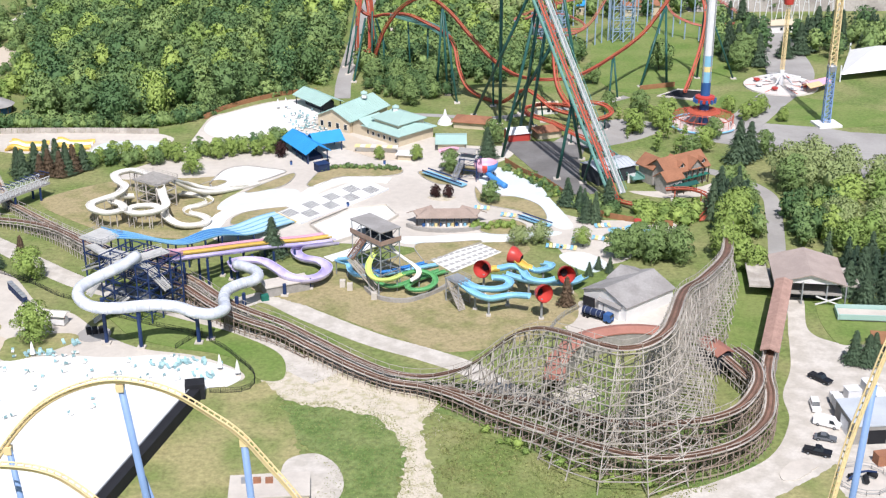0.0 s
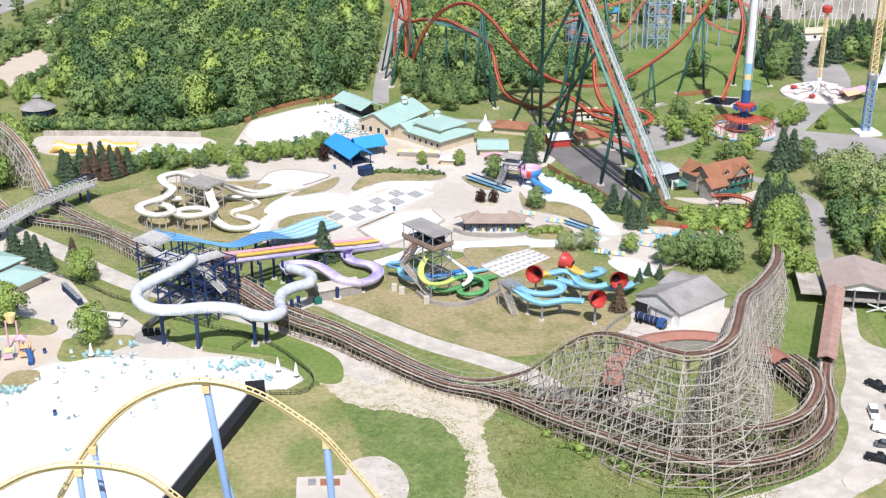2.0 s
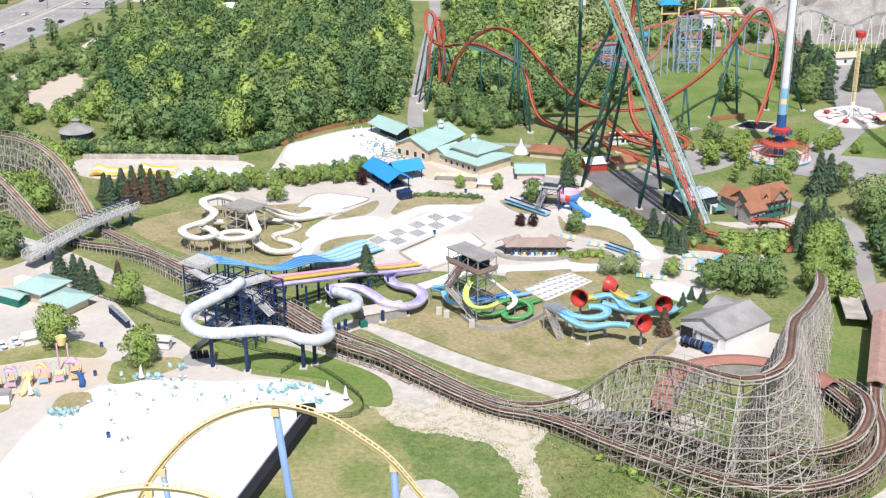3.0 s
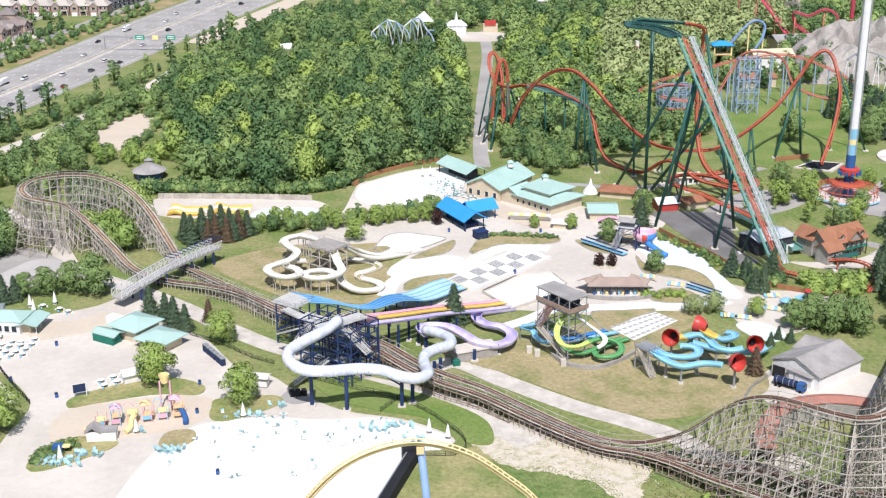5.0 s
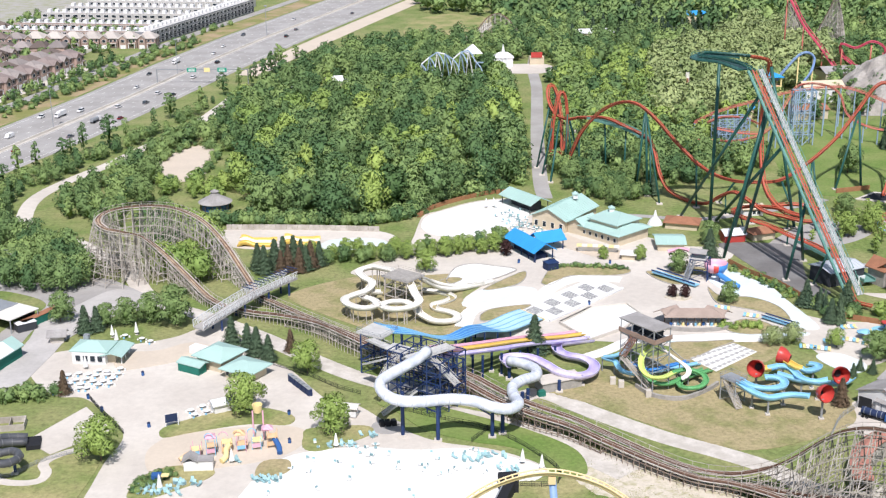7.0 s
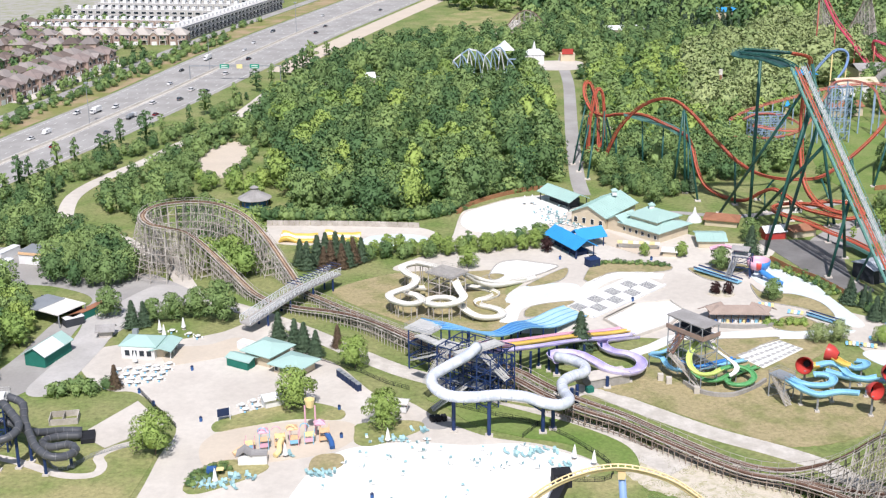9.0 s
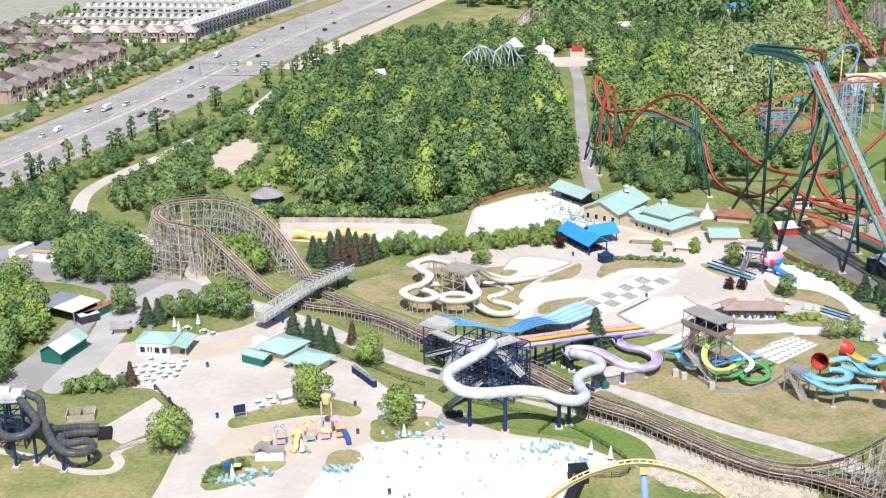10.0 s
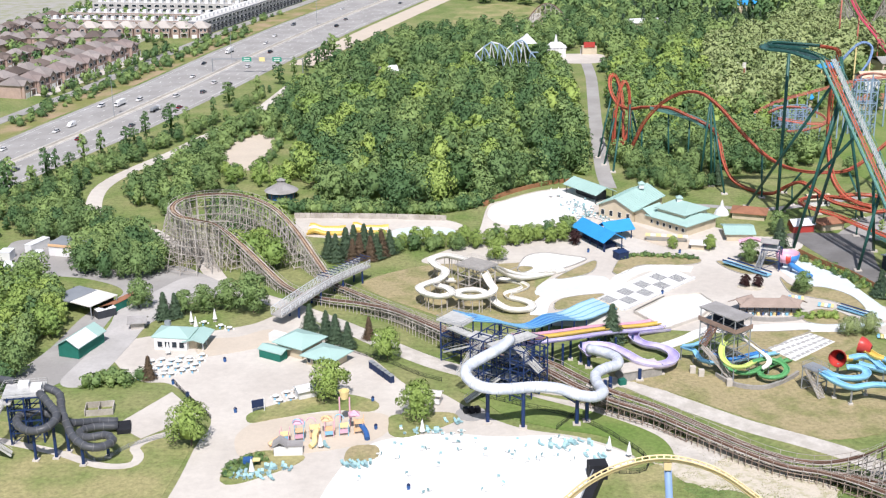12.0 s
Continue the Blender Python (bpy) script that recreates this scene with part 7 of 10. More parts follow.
for k in range(12):
    part("stool", Shape().lathe(-6 + k * 1.25, 362.8 + 0.2 * (k % 3), [(0.45, 0), (0.5, 0.9), (0.4, 1.0)], 8), (BLUE_PAINT, WHITE_PLASTIC, SLIDE_SKY, YELLOW_PAINT)[k % 4], gaz)

wall = thing("wave_pool_wall", (-63, 244, 0), "long black fabric-clad pool wall", "wall")
d = Vector((-9.9, -38.6, 0)).normalized()
lean_of_wall = math.degrees(math.atan2(d.x, -d.y))
part("wall_body", Shape().box(-62.4, 236.4, 0, 2.5, 46, 3.0, lean_of_wall), DARK, wall)
part("end_block", Shape().box(-57.0, 259.6, 0, 4.4, 3.4, 4.0, 10), DARK, wall)
part("coping", Shape().box(-63.5, 236.6, 3.0, 0.3, 46, 0.12, lean_of_wall), GREY_STEEL, wall)
pump = thing("pump_house", (-36, 218, 0), "flat-roofed pale pump house beside a round pad", "building")
part("wall", Shape().box(-35, 218.5, 0, 15.5, 8, 3, 5), STUCCO, pump)
part("roof", Shape().box(-35, 218.5, 3, 16, 8.5, 0.3, 5), CONCRETE, pump)
for k in range(3):
    part("roof_unit", Shape().box(-40 + k * 2.4, 219.6, 3.3, 1.5, 1.1, 0.9, 5), RUST_ROOF if k else GREY_STEEL, pump)
patch("round_pad", [(-34, 226), (-33, 233), (-27, 235), (-22, 229), (-21, 220), (-26, 212), (-33, 214)], 0.12, GRAVEL, "round pale concrete pad", "paving")

bridge = thing("pedestrian_bridge", (-139, 369, 0), "grey steel footbridge with blue mesh sides over the coaster", "bridge")
br = curve([(-150.0, 349.5, 3.4), (-146, 356, 4.4), (-138, 373, 5.2), (-127.6, 391, 5.0)], 2.0)
part("deck", Shape().sweep(br, [(-2.2, -0.5), (-2.2, 0), (2.2, 0), (2.2, -0.5)], closed=True), GREY_ROAD, bridge)
for s in (-2.2, 2.2):
    sh = Shape()
    sd = sides(br)
    for i in range(len(br) - 1):
        a, b = br[i] + sd[i] * s, br[i + 1] + sd[i + 1] * s
        sh.beam(a, a + np.array([0, 0, 2.2]), 0.16)
        sh.beam(a + np.array([0, 0, 2.2]), b + np.array([0, 0, 2.2]), 0.2)
        sh.beam(a, b + np.array([0, 0, 2.2]), 0.1)
        for h in (0.4, 0.8, 1.2, 1.6):
            sh.beam(a + np.array([0, 0, h]), b + np.array([0, 0, h]), 0.07)
    part("side_truss", sh, material("pale_grey_steel", (0.62, 0.64, 0.65), 0.5, vary=0.12, scale=0.4), bridge)
sh = Shape()
for i in range(len(br) // 2, len(br)):
    sh.beam(br[i] + sd[i] * -2.2 + np.array([0, 0, 3.2]), br[i] + sd[i] * 2.2 + np.array([0, 0, 3.2]), 0.2)
part("top_frame", sh, BLUE_STEEL, bridge)
for i in (4, 10, 16, 21):
    if i < len(br):
        for s in (-1.8, 1.8):
            p = br[i] + sd[i] * s
            part("pier", Shape().beam((p[0], p[1], 0), (p[0], p[1], p[2] - 0.4), 0.6), BLUE_STEEL, bridge)

# service yard
barnlet = thing("green_barn", (-204, 329, 0), "green board barn with a white and teal metal roof", "barn")
part("wall", Shape().gable_wall(-204.2, 329.4, 0, 13, 6.8, 3.8, 2.0, 74), GREEN_WALL, barnlet)
part("roof", Shape().gable(-204.2, 329.4, 3.8, 13, 6.8, 2.0, 74, 0.6), TEAL_ROOF, barnlet)
bc, bs = math.cos(radians(74)), math.sin(radians(74))
sheet = [(-204.2 + a * bc - b * bs, 329.4 + a * bs + b * bc, 4.12 + h) for a, b, h in ((-7.2, -4.0, -0.35), (2.5, -4.0, -0.35), (2.5, -0.1, 1.94), (-7.2, -0.1, 1.94))]
part("white_roof_sheet", Shape().add(sheet + [(x, y, z - 0.06) for x, y, z in sheet], [(0, 1, 2, 3), (7, 6, 5, 4), (0, 4, 5, 1), (1, 5, 6, 2), (2, 6, 7, 3), (3, 7, 4, 0)]), WHITE_STEEL, barnlet)
windows(barnlet, (-209.0, 324.2), (-202.8, 322.4), 2.6, 2, 1.0, 1.0, WHITE_WALL)
yard = thing("open_work_shed", (-214, 361, 0), "open work shed with cream and blue-grey sheet roofs", "shed")
part("roof", Shape().box(-210.5, 359.5, 4.2, 10, 12, 0.25, -28), SLIDE_CREAM, yard)
part("roof", Shape().box(-217.5, 362.5, 4.4, 8, 12, 0.25, -28), GREY_STEEL, yard)
part("back_wall", Shape().box(-212.5, 366, 0, 18, 0.3, 4, -28), DARK_WALL, yard)
for x, y in corners(-214, 361, 18, 11, -28):
    part("post", Shape().box(x, y, 0, 0.3, 0.3, 4.2), GREY_STEEL, yard)
for x, y, sx, sy, h, t, m, nm, lb in ((-205.4, 355.4, 6, 3.2, 2.6, 40, DARK_WALL, "black_container", "black steel storage container with a white top"), (-202.4, 363.4, 18, 2.6, 2.6, 64, GREEN_WALL, "green_container", "green steel storage container with rusty top"), (-236, 414, 13, 9, 4.5, -12, WHITE_WALL, "flat_workshop", "flat-roofed workshop with an orange fascia"), (-250, 418, 3, 10, 3, -20, WHITE_WALL, "box_trailer", "white box trailer in the yard"), (-246, 404, 3, 9, 3, -8, WHITE_STEEL, "box_trailer", "pale box trailer in the yard"), (-257, 407, 4, 5, 3.2, 0, WHITE_WALL, "site_cabin", "white and blue site cabin"), (-252, 394, 5, 7, 2.6, 10, GREY_STEEL, "site_cabin", "grey flat-roofed site cabin")):
    box = thing(nm, (x, y, 0), lb, "shed" if "workshop" in nm or "cabin" in nm else "container")
    part("body", Shape().box(x, y, 0, sx, sy, h, t), m, box)
    part("top", Shape().box(x, y, h, sx + 0.2, sy + 0.2, 0.12, t), RUST_ROOF if nm == "green_container" else GREY_STEEL if nm == "flat_workshop" else WHITE_STEEL, box)
    if nm == "flat_workshop":
        part("fascia", Shape().box(x - 0.9, y - 4.6, h - 0.9, sx, 0.3, 0.9, t), ORANGE_PAINT, box)

# the yard beyond the car park
depot = thing("yard_depot", (92.5, 244, 0), "flat-roofed grey depot beside the car park", "building")
part("wall", Shape().box(93.2, 243.6, 0, 14, 11.5, 4.4, 4), GREY_WALL, depot)
part("roof", Shape().box(93.2, 243.6, 4.4, 14.4, 11.9, 0.3, 4), PALE_SHEET, depot)
part("roller_door", Shape().box(86.1, 243.0, 0, 0.16, 4.2, 3.4, 4), WHITE_STEEL, depot)
part("roller_door", Shape().box(91.6, 237.7, 0, 4.0, 0.16, 3.4, 4), DARK, depot)
for x, y, sx, sy, h, t, m, lb in ((92.2, 257.4, 3.2, 2.6, 2.4, 10, WHITE_STEEL, "white plant unit on the gravel"), (96.6, 259.4, 2.6, 3.4, 3.0, 10, WHITE_WALL, "white cabin on the gravel yard"), (97.4, 254.6, 2.4, 5.0, 2.6, 4, GREY_STEEL, "grey storage box on the gravel yard"), (93.4, 253.0, 3.0, 2.2, 1.8, 4, WHITE_PLASTIC, "white water tank on the gravel yard")):
    unit = thing("yard_unit", (x, y, 0), lb, "storage unit")
    part("body", Shape().box(x, y, 0.1, sx, sy, h, t), m, unit)
    part("lid", Shape().box(x, y, h + 0.1, sx + 0.2, sy + 0.2, 0.14, t), WHITE_STEEL, unit)
    part("skid", Shape().box(x, y, 0, sx * 0.9, sy * 0.9, 0.1, t), GREY_STEEL, unit)
rusty = thing("red_container", (91.5, 230.4, 0), "rust-red steel container beside the depot", "container")
part("body", Shape().box(91.8, 230.4, 0.1, 6, 2.5, 2.5, 12), RUST_ROOF, rusty)
for k in range(11):
    part("corrugation", Shape().box(89.1 + k * 0.55, 228.6 + k * 0.117, 0.2, 0.22, 0.12, 2.2, 12), RUST_ROOF, rusty)
plant_pit = thing("pipe_rack", (84, 223.4, 0), "dark pump and pipe rack inside a wire ring", "pump")
part("slab", Shape().lathe(84.6, 223.4, [(5.2, 0), (5.2, 0.18)], 24), CONCRETE, plant_pit)
for x, y, a in ((82.6, 224.2, 20), (84.8, 222.8, 80), (86.6, 224.6, 140)):
    part("pump_body", Shape().tube([(x - math.cos(radians(a)), y - math.sin(radians(a)), 1.0), (x + math.cos(radians(a)), y + math.sin(radians(a)), 1.0)], 0.6, 10), DARK, plant_pit)
    part("pump_stand", Shape().box(x, y, 0.18, 1.2, 0.9, 0.5, a), GREY_STEEL, plant_pit)
part("pipe", Shape().tube(curve([(81.2, 222.6, 1.2), (82.8, 223.0, 2.2), (85, 223.6, 2.4), (87.4, 224.8, 1.4)], 0.6), 0.22, 8), BLUE_STEEL, plant_pit)
ring = thing("wire_ring_fence", (84.6, 223.4, 0), "low grey wire fence round the pump slab", "fence")
railing(ring, [(84.6 + 5.4 * math.cos(a), 223.4 + 5.4 * math.sin(a), 0) for a in np.linspace(0, 6.0, 13)], GREY_STEEL, 1.4)
patch("yard_lawn", [(64, 215), (70, 221), (77.5, 227), (81, 229.5), (79, 222), (80, 212), (74, 204)], 0.1, LAWN, "strip of lawn beside the drive", "lawn", rough=0.4)
patch("rubble_heap", [(67.8, 225), (70.5, 229.4), (74.6, 231.4), (76.6, 229.0), (73.8, 226.0), (70.4, 223.6)], 0.3, CONCRETE, "spread of pale broken concrete", "rubble", rough=0.5)
ramp_way = thing("teal_walled_ramp", (108, 296, 0), "paved ramp between low teal walls", "ramp")
part("ramp_slab", Shape().add([(x, y, z) for z in (0.02, 1) for x, y in ((100.6, 297.2), (118, 295.0), (118, 300.4), (101.4, 302.4))], [(3, 2, 1, 0), (4, 5, 6, 7), (0, 1, 5, 4), (1, 2, 6, 5), (2, 3, 7, 6), (3, 0, 4, 7)]), CONCRETE, ramp_way)
for a, b in (((100.6, 296.8, 1.2), (118, 294.6, 1.5)), ((101.2, 302.8, 1.2), (118, 300.8, 1.5)), ((100.4, 296.8, 1.0), (101.2, 302.8, 1.0))):
    part("parapet", Shape().beam(a, b, 0.3, 1.4), TEAL_ROOF, ramp_way)
garage = thing("brown_garage", (107, 279, 0), "low brown shed with a black panel for its shaded bay", "shed")
part("wall", Shape().box(108, 280.4, 0, 8, 6, 3.2, -12), STUCCO, garage)
part("roof", Shape().box(108, 280.4, 3.2, 8.8, 6.8, 0.3, -12), FENCE_WOOD, garage)
# black sheet on the closed wall, painted in as the bay's inner shade
part("bay_opening", Shape().box(107.4, 277.4, 0.1, 5.4, 0.2, 2.5, -12), DARK, garage)

# the yellow ramps and their long fence
ramps = thing("yellow_mat_slides", (-140, 440, 0), "low wavy yellow and white children's slides", "water slide")
for k, (x0, y0) in enumerate(((-155, 439), (-139, 440.5))):
    for j in range(3):
        pts = [(x0 + i * 1.5, y0 + j * 3.0 - 2, 1.0 + 1.3 * max(0, math.sin(i * 0.75 + j * 0.5)) * (1 - i / 12)) for i in range(10)]
        part("slide_lane", Shape().sweep(curve(pts, 0.8), flume(1.5), closed=True), SLIDE_CREAM if j == 1 else SLIDE_YELLOW, ramps, "cream wavy lane" if j == 1 else "yellow wavy lane")
patch("children_pool", [(-124, 434), (-122, 444), (-108, 447), (-100, 442), (-106, 436), (-114, 432)], 0.12, WATER_PALE, "shallow pale blue children's pool", "pool")
fence = thing("board_fence", (-130, 455, 0), "grey board fence along the wood", "fence")
for k in range(28):
    x = -162 + k * 2.1
    y = 456.6 - 0.0012 * (k - 8) ** 2 * 4
    part("fence_panel", Shape().box(x, y, 0, 2.0, 0.15, 2.2, -1), OLD_WOOD, fence)
fence2 = thing("board_fence", (-70, 495, 0), "brown board fence round the upper deck", "fence")
for k, p in enumerate(curve([(-90, 474), (-87, 482), (-81, 490), (-73, 498), (-62, 506), (-52, 508)], 2.4)):
    part("fence_panel", Shape().box(p[0], p[1], 0, 2.4, 0.15, 1.8, 42), FENCE_WOOD, fence2)
fence3 = thing("board_fence", (35, 395, 0), "brown board fence above the splash pool", "fence")
for k, p in enumerate(curve([(22, 420), (27, 410), (34, 400), (40, 386), (46, 373), (56, 366), (68, 362)], 2.4)):
    part("fence_panel", Shape().box(p[0], p[1], 0, 2.4, 0.15, 1.8, -58 if k < 18 else -20), FENCE_WOOD, fence3)
red = thing("red_barn_stand", (26, 448, 0), "small red barn stand with white roof", "stand")
part("wall", Shape().gable_wall(27, 447, 0, 8, 6, 3, 1.4, 15), RED_PAINT, red)
part("roof", Shape().gable(27, 447, 3, 8, 6, 1.4, 15, 0.5), WHITE_STEEL, red)
rust = thing("rust_roof_cabin", (9, 462, 0), "low cabin with rust-red roof", "cabin")
part("wall", Shape().box(11, 463, 0, 12, 8, 2.6, -15), STUCCO, rust)
part("roof", Shape().hip(11, 463, 2.6, 12.5, 8.5, 1.6, -15, 0.6), RUST_ROOF, rust)
rust2 = thing("rust_roof_cabin", (36, 448, 0), "low queue cabin with rust-red roof", "cabin")
part("wall", Shape().box(38, 450, 0, 9, 6, 2.8, 20), STUCCO, rust2)
part("roof", Shape().hip(38, 450, 2.8, 9.5, 6.5, 1.6, 20, 0.6), RUST_ROOF, rust2)
tipi = thing("white_cone_fountain", (1, 466, 0), "white pointed canopy by the hall", "canopy")
part("cone", Shape().lathe(1, 466, [(3, 0), (2.4, 1.4), (0.9, 3.0), (0.2, 5.6)], 12), WHITE_STEEL, tipi)
tent = thing("white_tent", (186, 540, 0), "white peaked tent roof with poles", "tent")
part("canopy", Shape().add([(165, 520, 3), (200, 530, 4), (215, 560, 5), (180, 558, 4), (186, 541, 10)], [(0, 1, 4), (1, 2, 4), (2, 3, 4), (3, 0, 4), (0, 3, 2, 1)]), WHITE_PLASTIC, tent)
for x, y in ((165, 520), (200, 530), (180, 558)):
    part("mast", Shape().beam((x, y, 0), (x, y, 7), 0.5), WHITE_STEEL, tent)

# ---- deck details: pools, streams and planted islands ----
patch("upper_pool", [(-76.7, 399.9), (-74.1, 414.0), (-67.8, 418.3), (-60.2, 416.1), (-53.1, 413.0), (-55.7, 408.4), (-60.6, 403.3), (-67.4, 398.6), (-72.0, 397.5)], 0.16, POOL, "empty white shallow pool behind the body slides", "pool")
patch("deck_stream", [(-71.1, 380.4), (-66.1, 391.6), (-54.1, 395.7), (-47.0, 394.1), (-47.5, 385.3), (-54.7, 381.9), (-63.8, 378.9), (-69.9, 377.5)], 0.14, WATER_PALE, "pale blue shallow splash pool", "pool")
strip("run_channel", [(-70.2, 360.0), (-68.3, 371.8), (-63.8, 377.7), (-54.8, 380.8), (-46.1, 386.1), (-40.9, 396.2), (-33.7, 403.5), (-24.9, 405.0), (-17.7, 403.2)], 5.2, 0.22, POOL, "white dry channel winding over the deck", "channel", 1.5)
strip("run_channel", [(-33.1, 338.0), (-27.1, 342.8), (-20.2, 349.6), (-11.1, 352.4), (-0.1, 352.0), (11.6, 352.0), (21.6, 352.7), (25.3, 355.4)], 4.2, 0.2, POOL, "white dry channel below the gazebo", "channel", 1.5)
patch("landing_pool", [(-40.2, 363.2), (-29.7, 376.0), (-18.0, 379.9), (-14.1, 371.0), (-20.5, 359.3), (-31.8, 349.5)], 0.25, POOL, "large empty white landing pool", "pool", smooth_edge=False)
KERB = material("grey_kerb_concrete", (0.40, 0.385, 0.355), 0.9, vary=0.15, scale=0.4)
kerb("pool_kerb", [(-76.7, 399.9), (-74.1, 414.0), (-67.8, 418.3), (-60.2, 416.1), (-53.1, 413.0), (-55.7, 408.4), (-60.6, 403.3), (-67.4, 398.6), (-72.0, 397.5)], 0.2, KERB, "grey concrete rim of the upper pool")
kerb("landing_pool_wall", [(-40.2, 363.2), (-29.7, 376.0), (-18.0, 379.9), (-14.1, 371.0), (-20.5, 359.3), (-31.8, 349.5)], 0.3, CONCRETE, "pale concrete wall round the landing pool", 0.6, 0.7, False)
patch("splash_channel", [(-12, 352.5), (4, 356), (20, 357), (34, 358), (33, 355), (18, 352.8), (2, 352.5), (-10, 349)], 0.14, WATER_PALE, "pale water channel with white kerbs", "pool")
patch("splash_corner", [(36, 332), (33, 340), (40, 342), (46, 334), (42, 328)], 0.12, WATER_PALE, "pale blue splash pool", "pool")
for outline in ([(-44.7, 399.3), (-41.0, 413.9), (-35.9, 417.6), (-25.7, 417.1), (-14.4, 414.3), (-15.0, 409.3), (-23.3, 406.8), (-34.8, 406.5), (-41.4, 398.1)], [(-64.1, 392.6), (-53.7, 407.5), (-49.6, 410.6), (-50.9, 401.6), (-55.5, 395.7)], [(-79.8, 399.4), (-75.4, 404.4), (-71.4, 403.0), (-74.7, 398.4)], [(-64.9, 369.3), (-62.0, 374.6), (-54.9, 378.0), (-48.5, 379.0), (-52.6, 373.5), (-58.4, 367.5), (-64.1, 364.7)], [(10.5, 396.6), (13.6, 388.0), (22.8, 387.3), (29.8, 380.1), (31.8, 369.5), (29.8, 366.3), (23.9, 374.1), (17.0, 378.2), (11.2, 382.3)], [(10.6, 359.4), (15.4, 367.2), (21.1, 367.4), (25.1, 362.4), (22.6, 357.0), (15.5, 355.7)], [(-8.1, 348.2), (1.4, 349.8), (11.4, 350.8), (3.9, 343.9), (-4.1, 336.0), (-6.6, 338.9)], [(0, 414), (6, 418), (13, 414), (10, 408), (2, 409)], [(-6, 405), (-8, 412), (2, 408), (4, 400), (-1, 399)]):
    patch("planted_bed", outline, 0.17, DRY_GRASS, "kerbed lawn bed on the deck", "lawn bed")
    kerb("bed_kerb", outline, 0.2, KERB, "grey kerb round a lawn bed", 0.22, 0.16)
patch("tree_ring", [(-5, 387), (-1, 390), (4, 387), (0, 384)], 0.24, EARTH, "small round planting bed", "bed")
patch("upper_beach", [(-88, 472), (-82, 481), (-68, 494), (-54, 497), (-46, 484), (-52, 466), (-64, 452), (-80, 450), (-88, 458)], 0.12, POOL, "empty white beach-entry pool on the upper deck", "pool")
patch("deck_path", [(-100, 430), (-90, 437), (-76, 444), (-62, 446), (-56, 436), (-70, 428), (-86, 424)], 0.07, CONCRETE, "pale concrete path between trees", "path")
patch("hall_forecourt", [(-46, 455), (-34, 452), (-22, 438), (-8, 430), (-20, 424), (-34, 436), (-46, 446)], 0.1, BEIGE, "beige paved forecourt of the hall", "paving")
patch("plaza_band", [(-172, 337), (-160, 340), (-152, 346), (-144, 342), (-150, 334), (-160, 328), (-168, 326)], 0.13, BEIGE, "slightly darker paved area on the plaza", "paving")
patch("slide_lawn", [(-92, 306), (-86, 300), (-78, 290), (-66, 284), (-56, 281), (-48, 276), (-44, 268), (-38, 268), (-40, 280), (-52, 291), (-66, 299), (-80, 306)], 0.12, LUSH, "green lawn under the slides", "lawn")
patch("pool_side_lawn", [(-56, 262), (-47, 263), (-42, 266), (-38, 258), (-32, 240), (-28, 205), (-66, 205), (-62, 235)], 0.08, LAWN, "worn yellowish lawn beside the pool wall", "lawn", rough=1.2)
patch("corner_lawn", [(-206, 282), (-190, 275), (-177, 276), (-171, 274), (-160, 277), (-157, 268), (-158, 240), (-158, 205), (-225, 205), (-225, 275)], 0.05, LAWN, "green lawn with a curved path", "lawn")
strip("corner_path", [(-214, 274), (-200.5, 270), (-189, 266), (-177, 260.2), (-169.5, 260.6), (-168.6, 265), (-170.9, 269.6), (-168, 274.6), (-160, 280)], 2.6, 0.2, CONCRETE, "narrow curved concrete path", "path", 1.5)
strip("street_shoulder", [(-20, 478), (-2, 476), (14, 472), (30, 476), (60, 490), (74, 500)], 3.5, 0.16, GREY_ROAD, "grey path behind the hall", "path")
strip("east_street", [(100, 440), (112, 462), (128, 490), (150, 530), (156, 580), (158, 620)], 14, 0.16, GREY_ROAD, "grey park street by the rides", "road")
patch("east_plaza", [(110, 430), (112, 444), (140, 452), (160, 450), (190, 440), (180, 420), (150, 430), (130, 436)], 0.09, GREY_ROAD, "pale grey ride plaza", "plaza")
patch("ride_lawn", [(104, 470), (112, 500), (124, 506), (150, 494), (168, 480), (176, 468), (150, 458), (120, 464)], 0.07, LUSH, "green lawn between the rides", "lawn")

# ---- highway furniture ----
H_Y = np.arange(335, 1690, 3.0)
dash, edge = Shape(), Shape()
for share in (0.15, 0.25, 0.35, 0.65, 0.75, 0.85):
    for y in H_Y[::4]:
        dash.beam((lane(y, share), y, 0.1), (lane(y + 3, share), y + 3, 0.1), 0.18, 0.05)
for share in (0.06, 0.45, 0.55, 0.94):
    for y in H_Y[::2]:
        edge.beam((lane(y, share), y, 0.1), (lane(y + 6, share), y + 6, 0.1), 0.2, 0.05)
single("lane_dashes", dash, LINE, "white dashed lane marks", "road marking", kind="stuff")
single("edge_lines", edge, LINE, "white edge lines of the highway", "road marking", kind="stuff")
barrier = Shape().sweep([(lane(y, 0.5), y, 0.1) for y in H_Y[::3]], [(-0.4, 0), (-0.15, 1.0), (0.15, 1.0), (0.4, 0)], closed=True)
single("median_barrier", barrier, CONCRETE, "pale concrete median barrier", "barrier", kind="structure")
strip("verge", [(lane(y, 0) - 11, y) for y in (330, 500, 600, 700, 800, 900, 1000, 1200)], 17, 0.03, material("dead_reeds", (0.36, 0.27, 0.17), 0.95, vary=0.2, scale=0.06, fine=1.0, colour2=(0.20, 0.21, 0.07), bump=0.1), "strip of tan reeds and grass beside the highway", "verge")
strip("suburb_street", [(lane(y, 0) - 26, y) for y in (400, 500, 600, 700, 800, 900, 1000, 1200)], 8, 0.16, GREY_ROAD, "pale grey suburban street", "road")
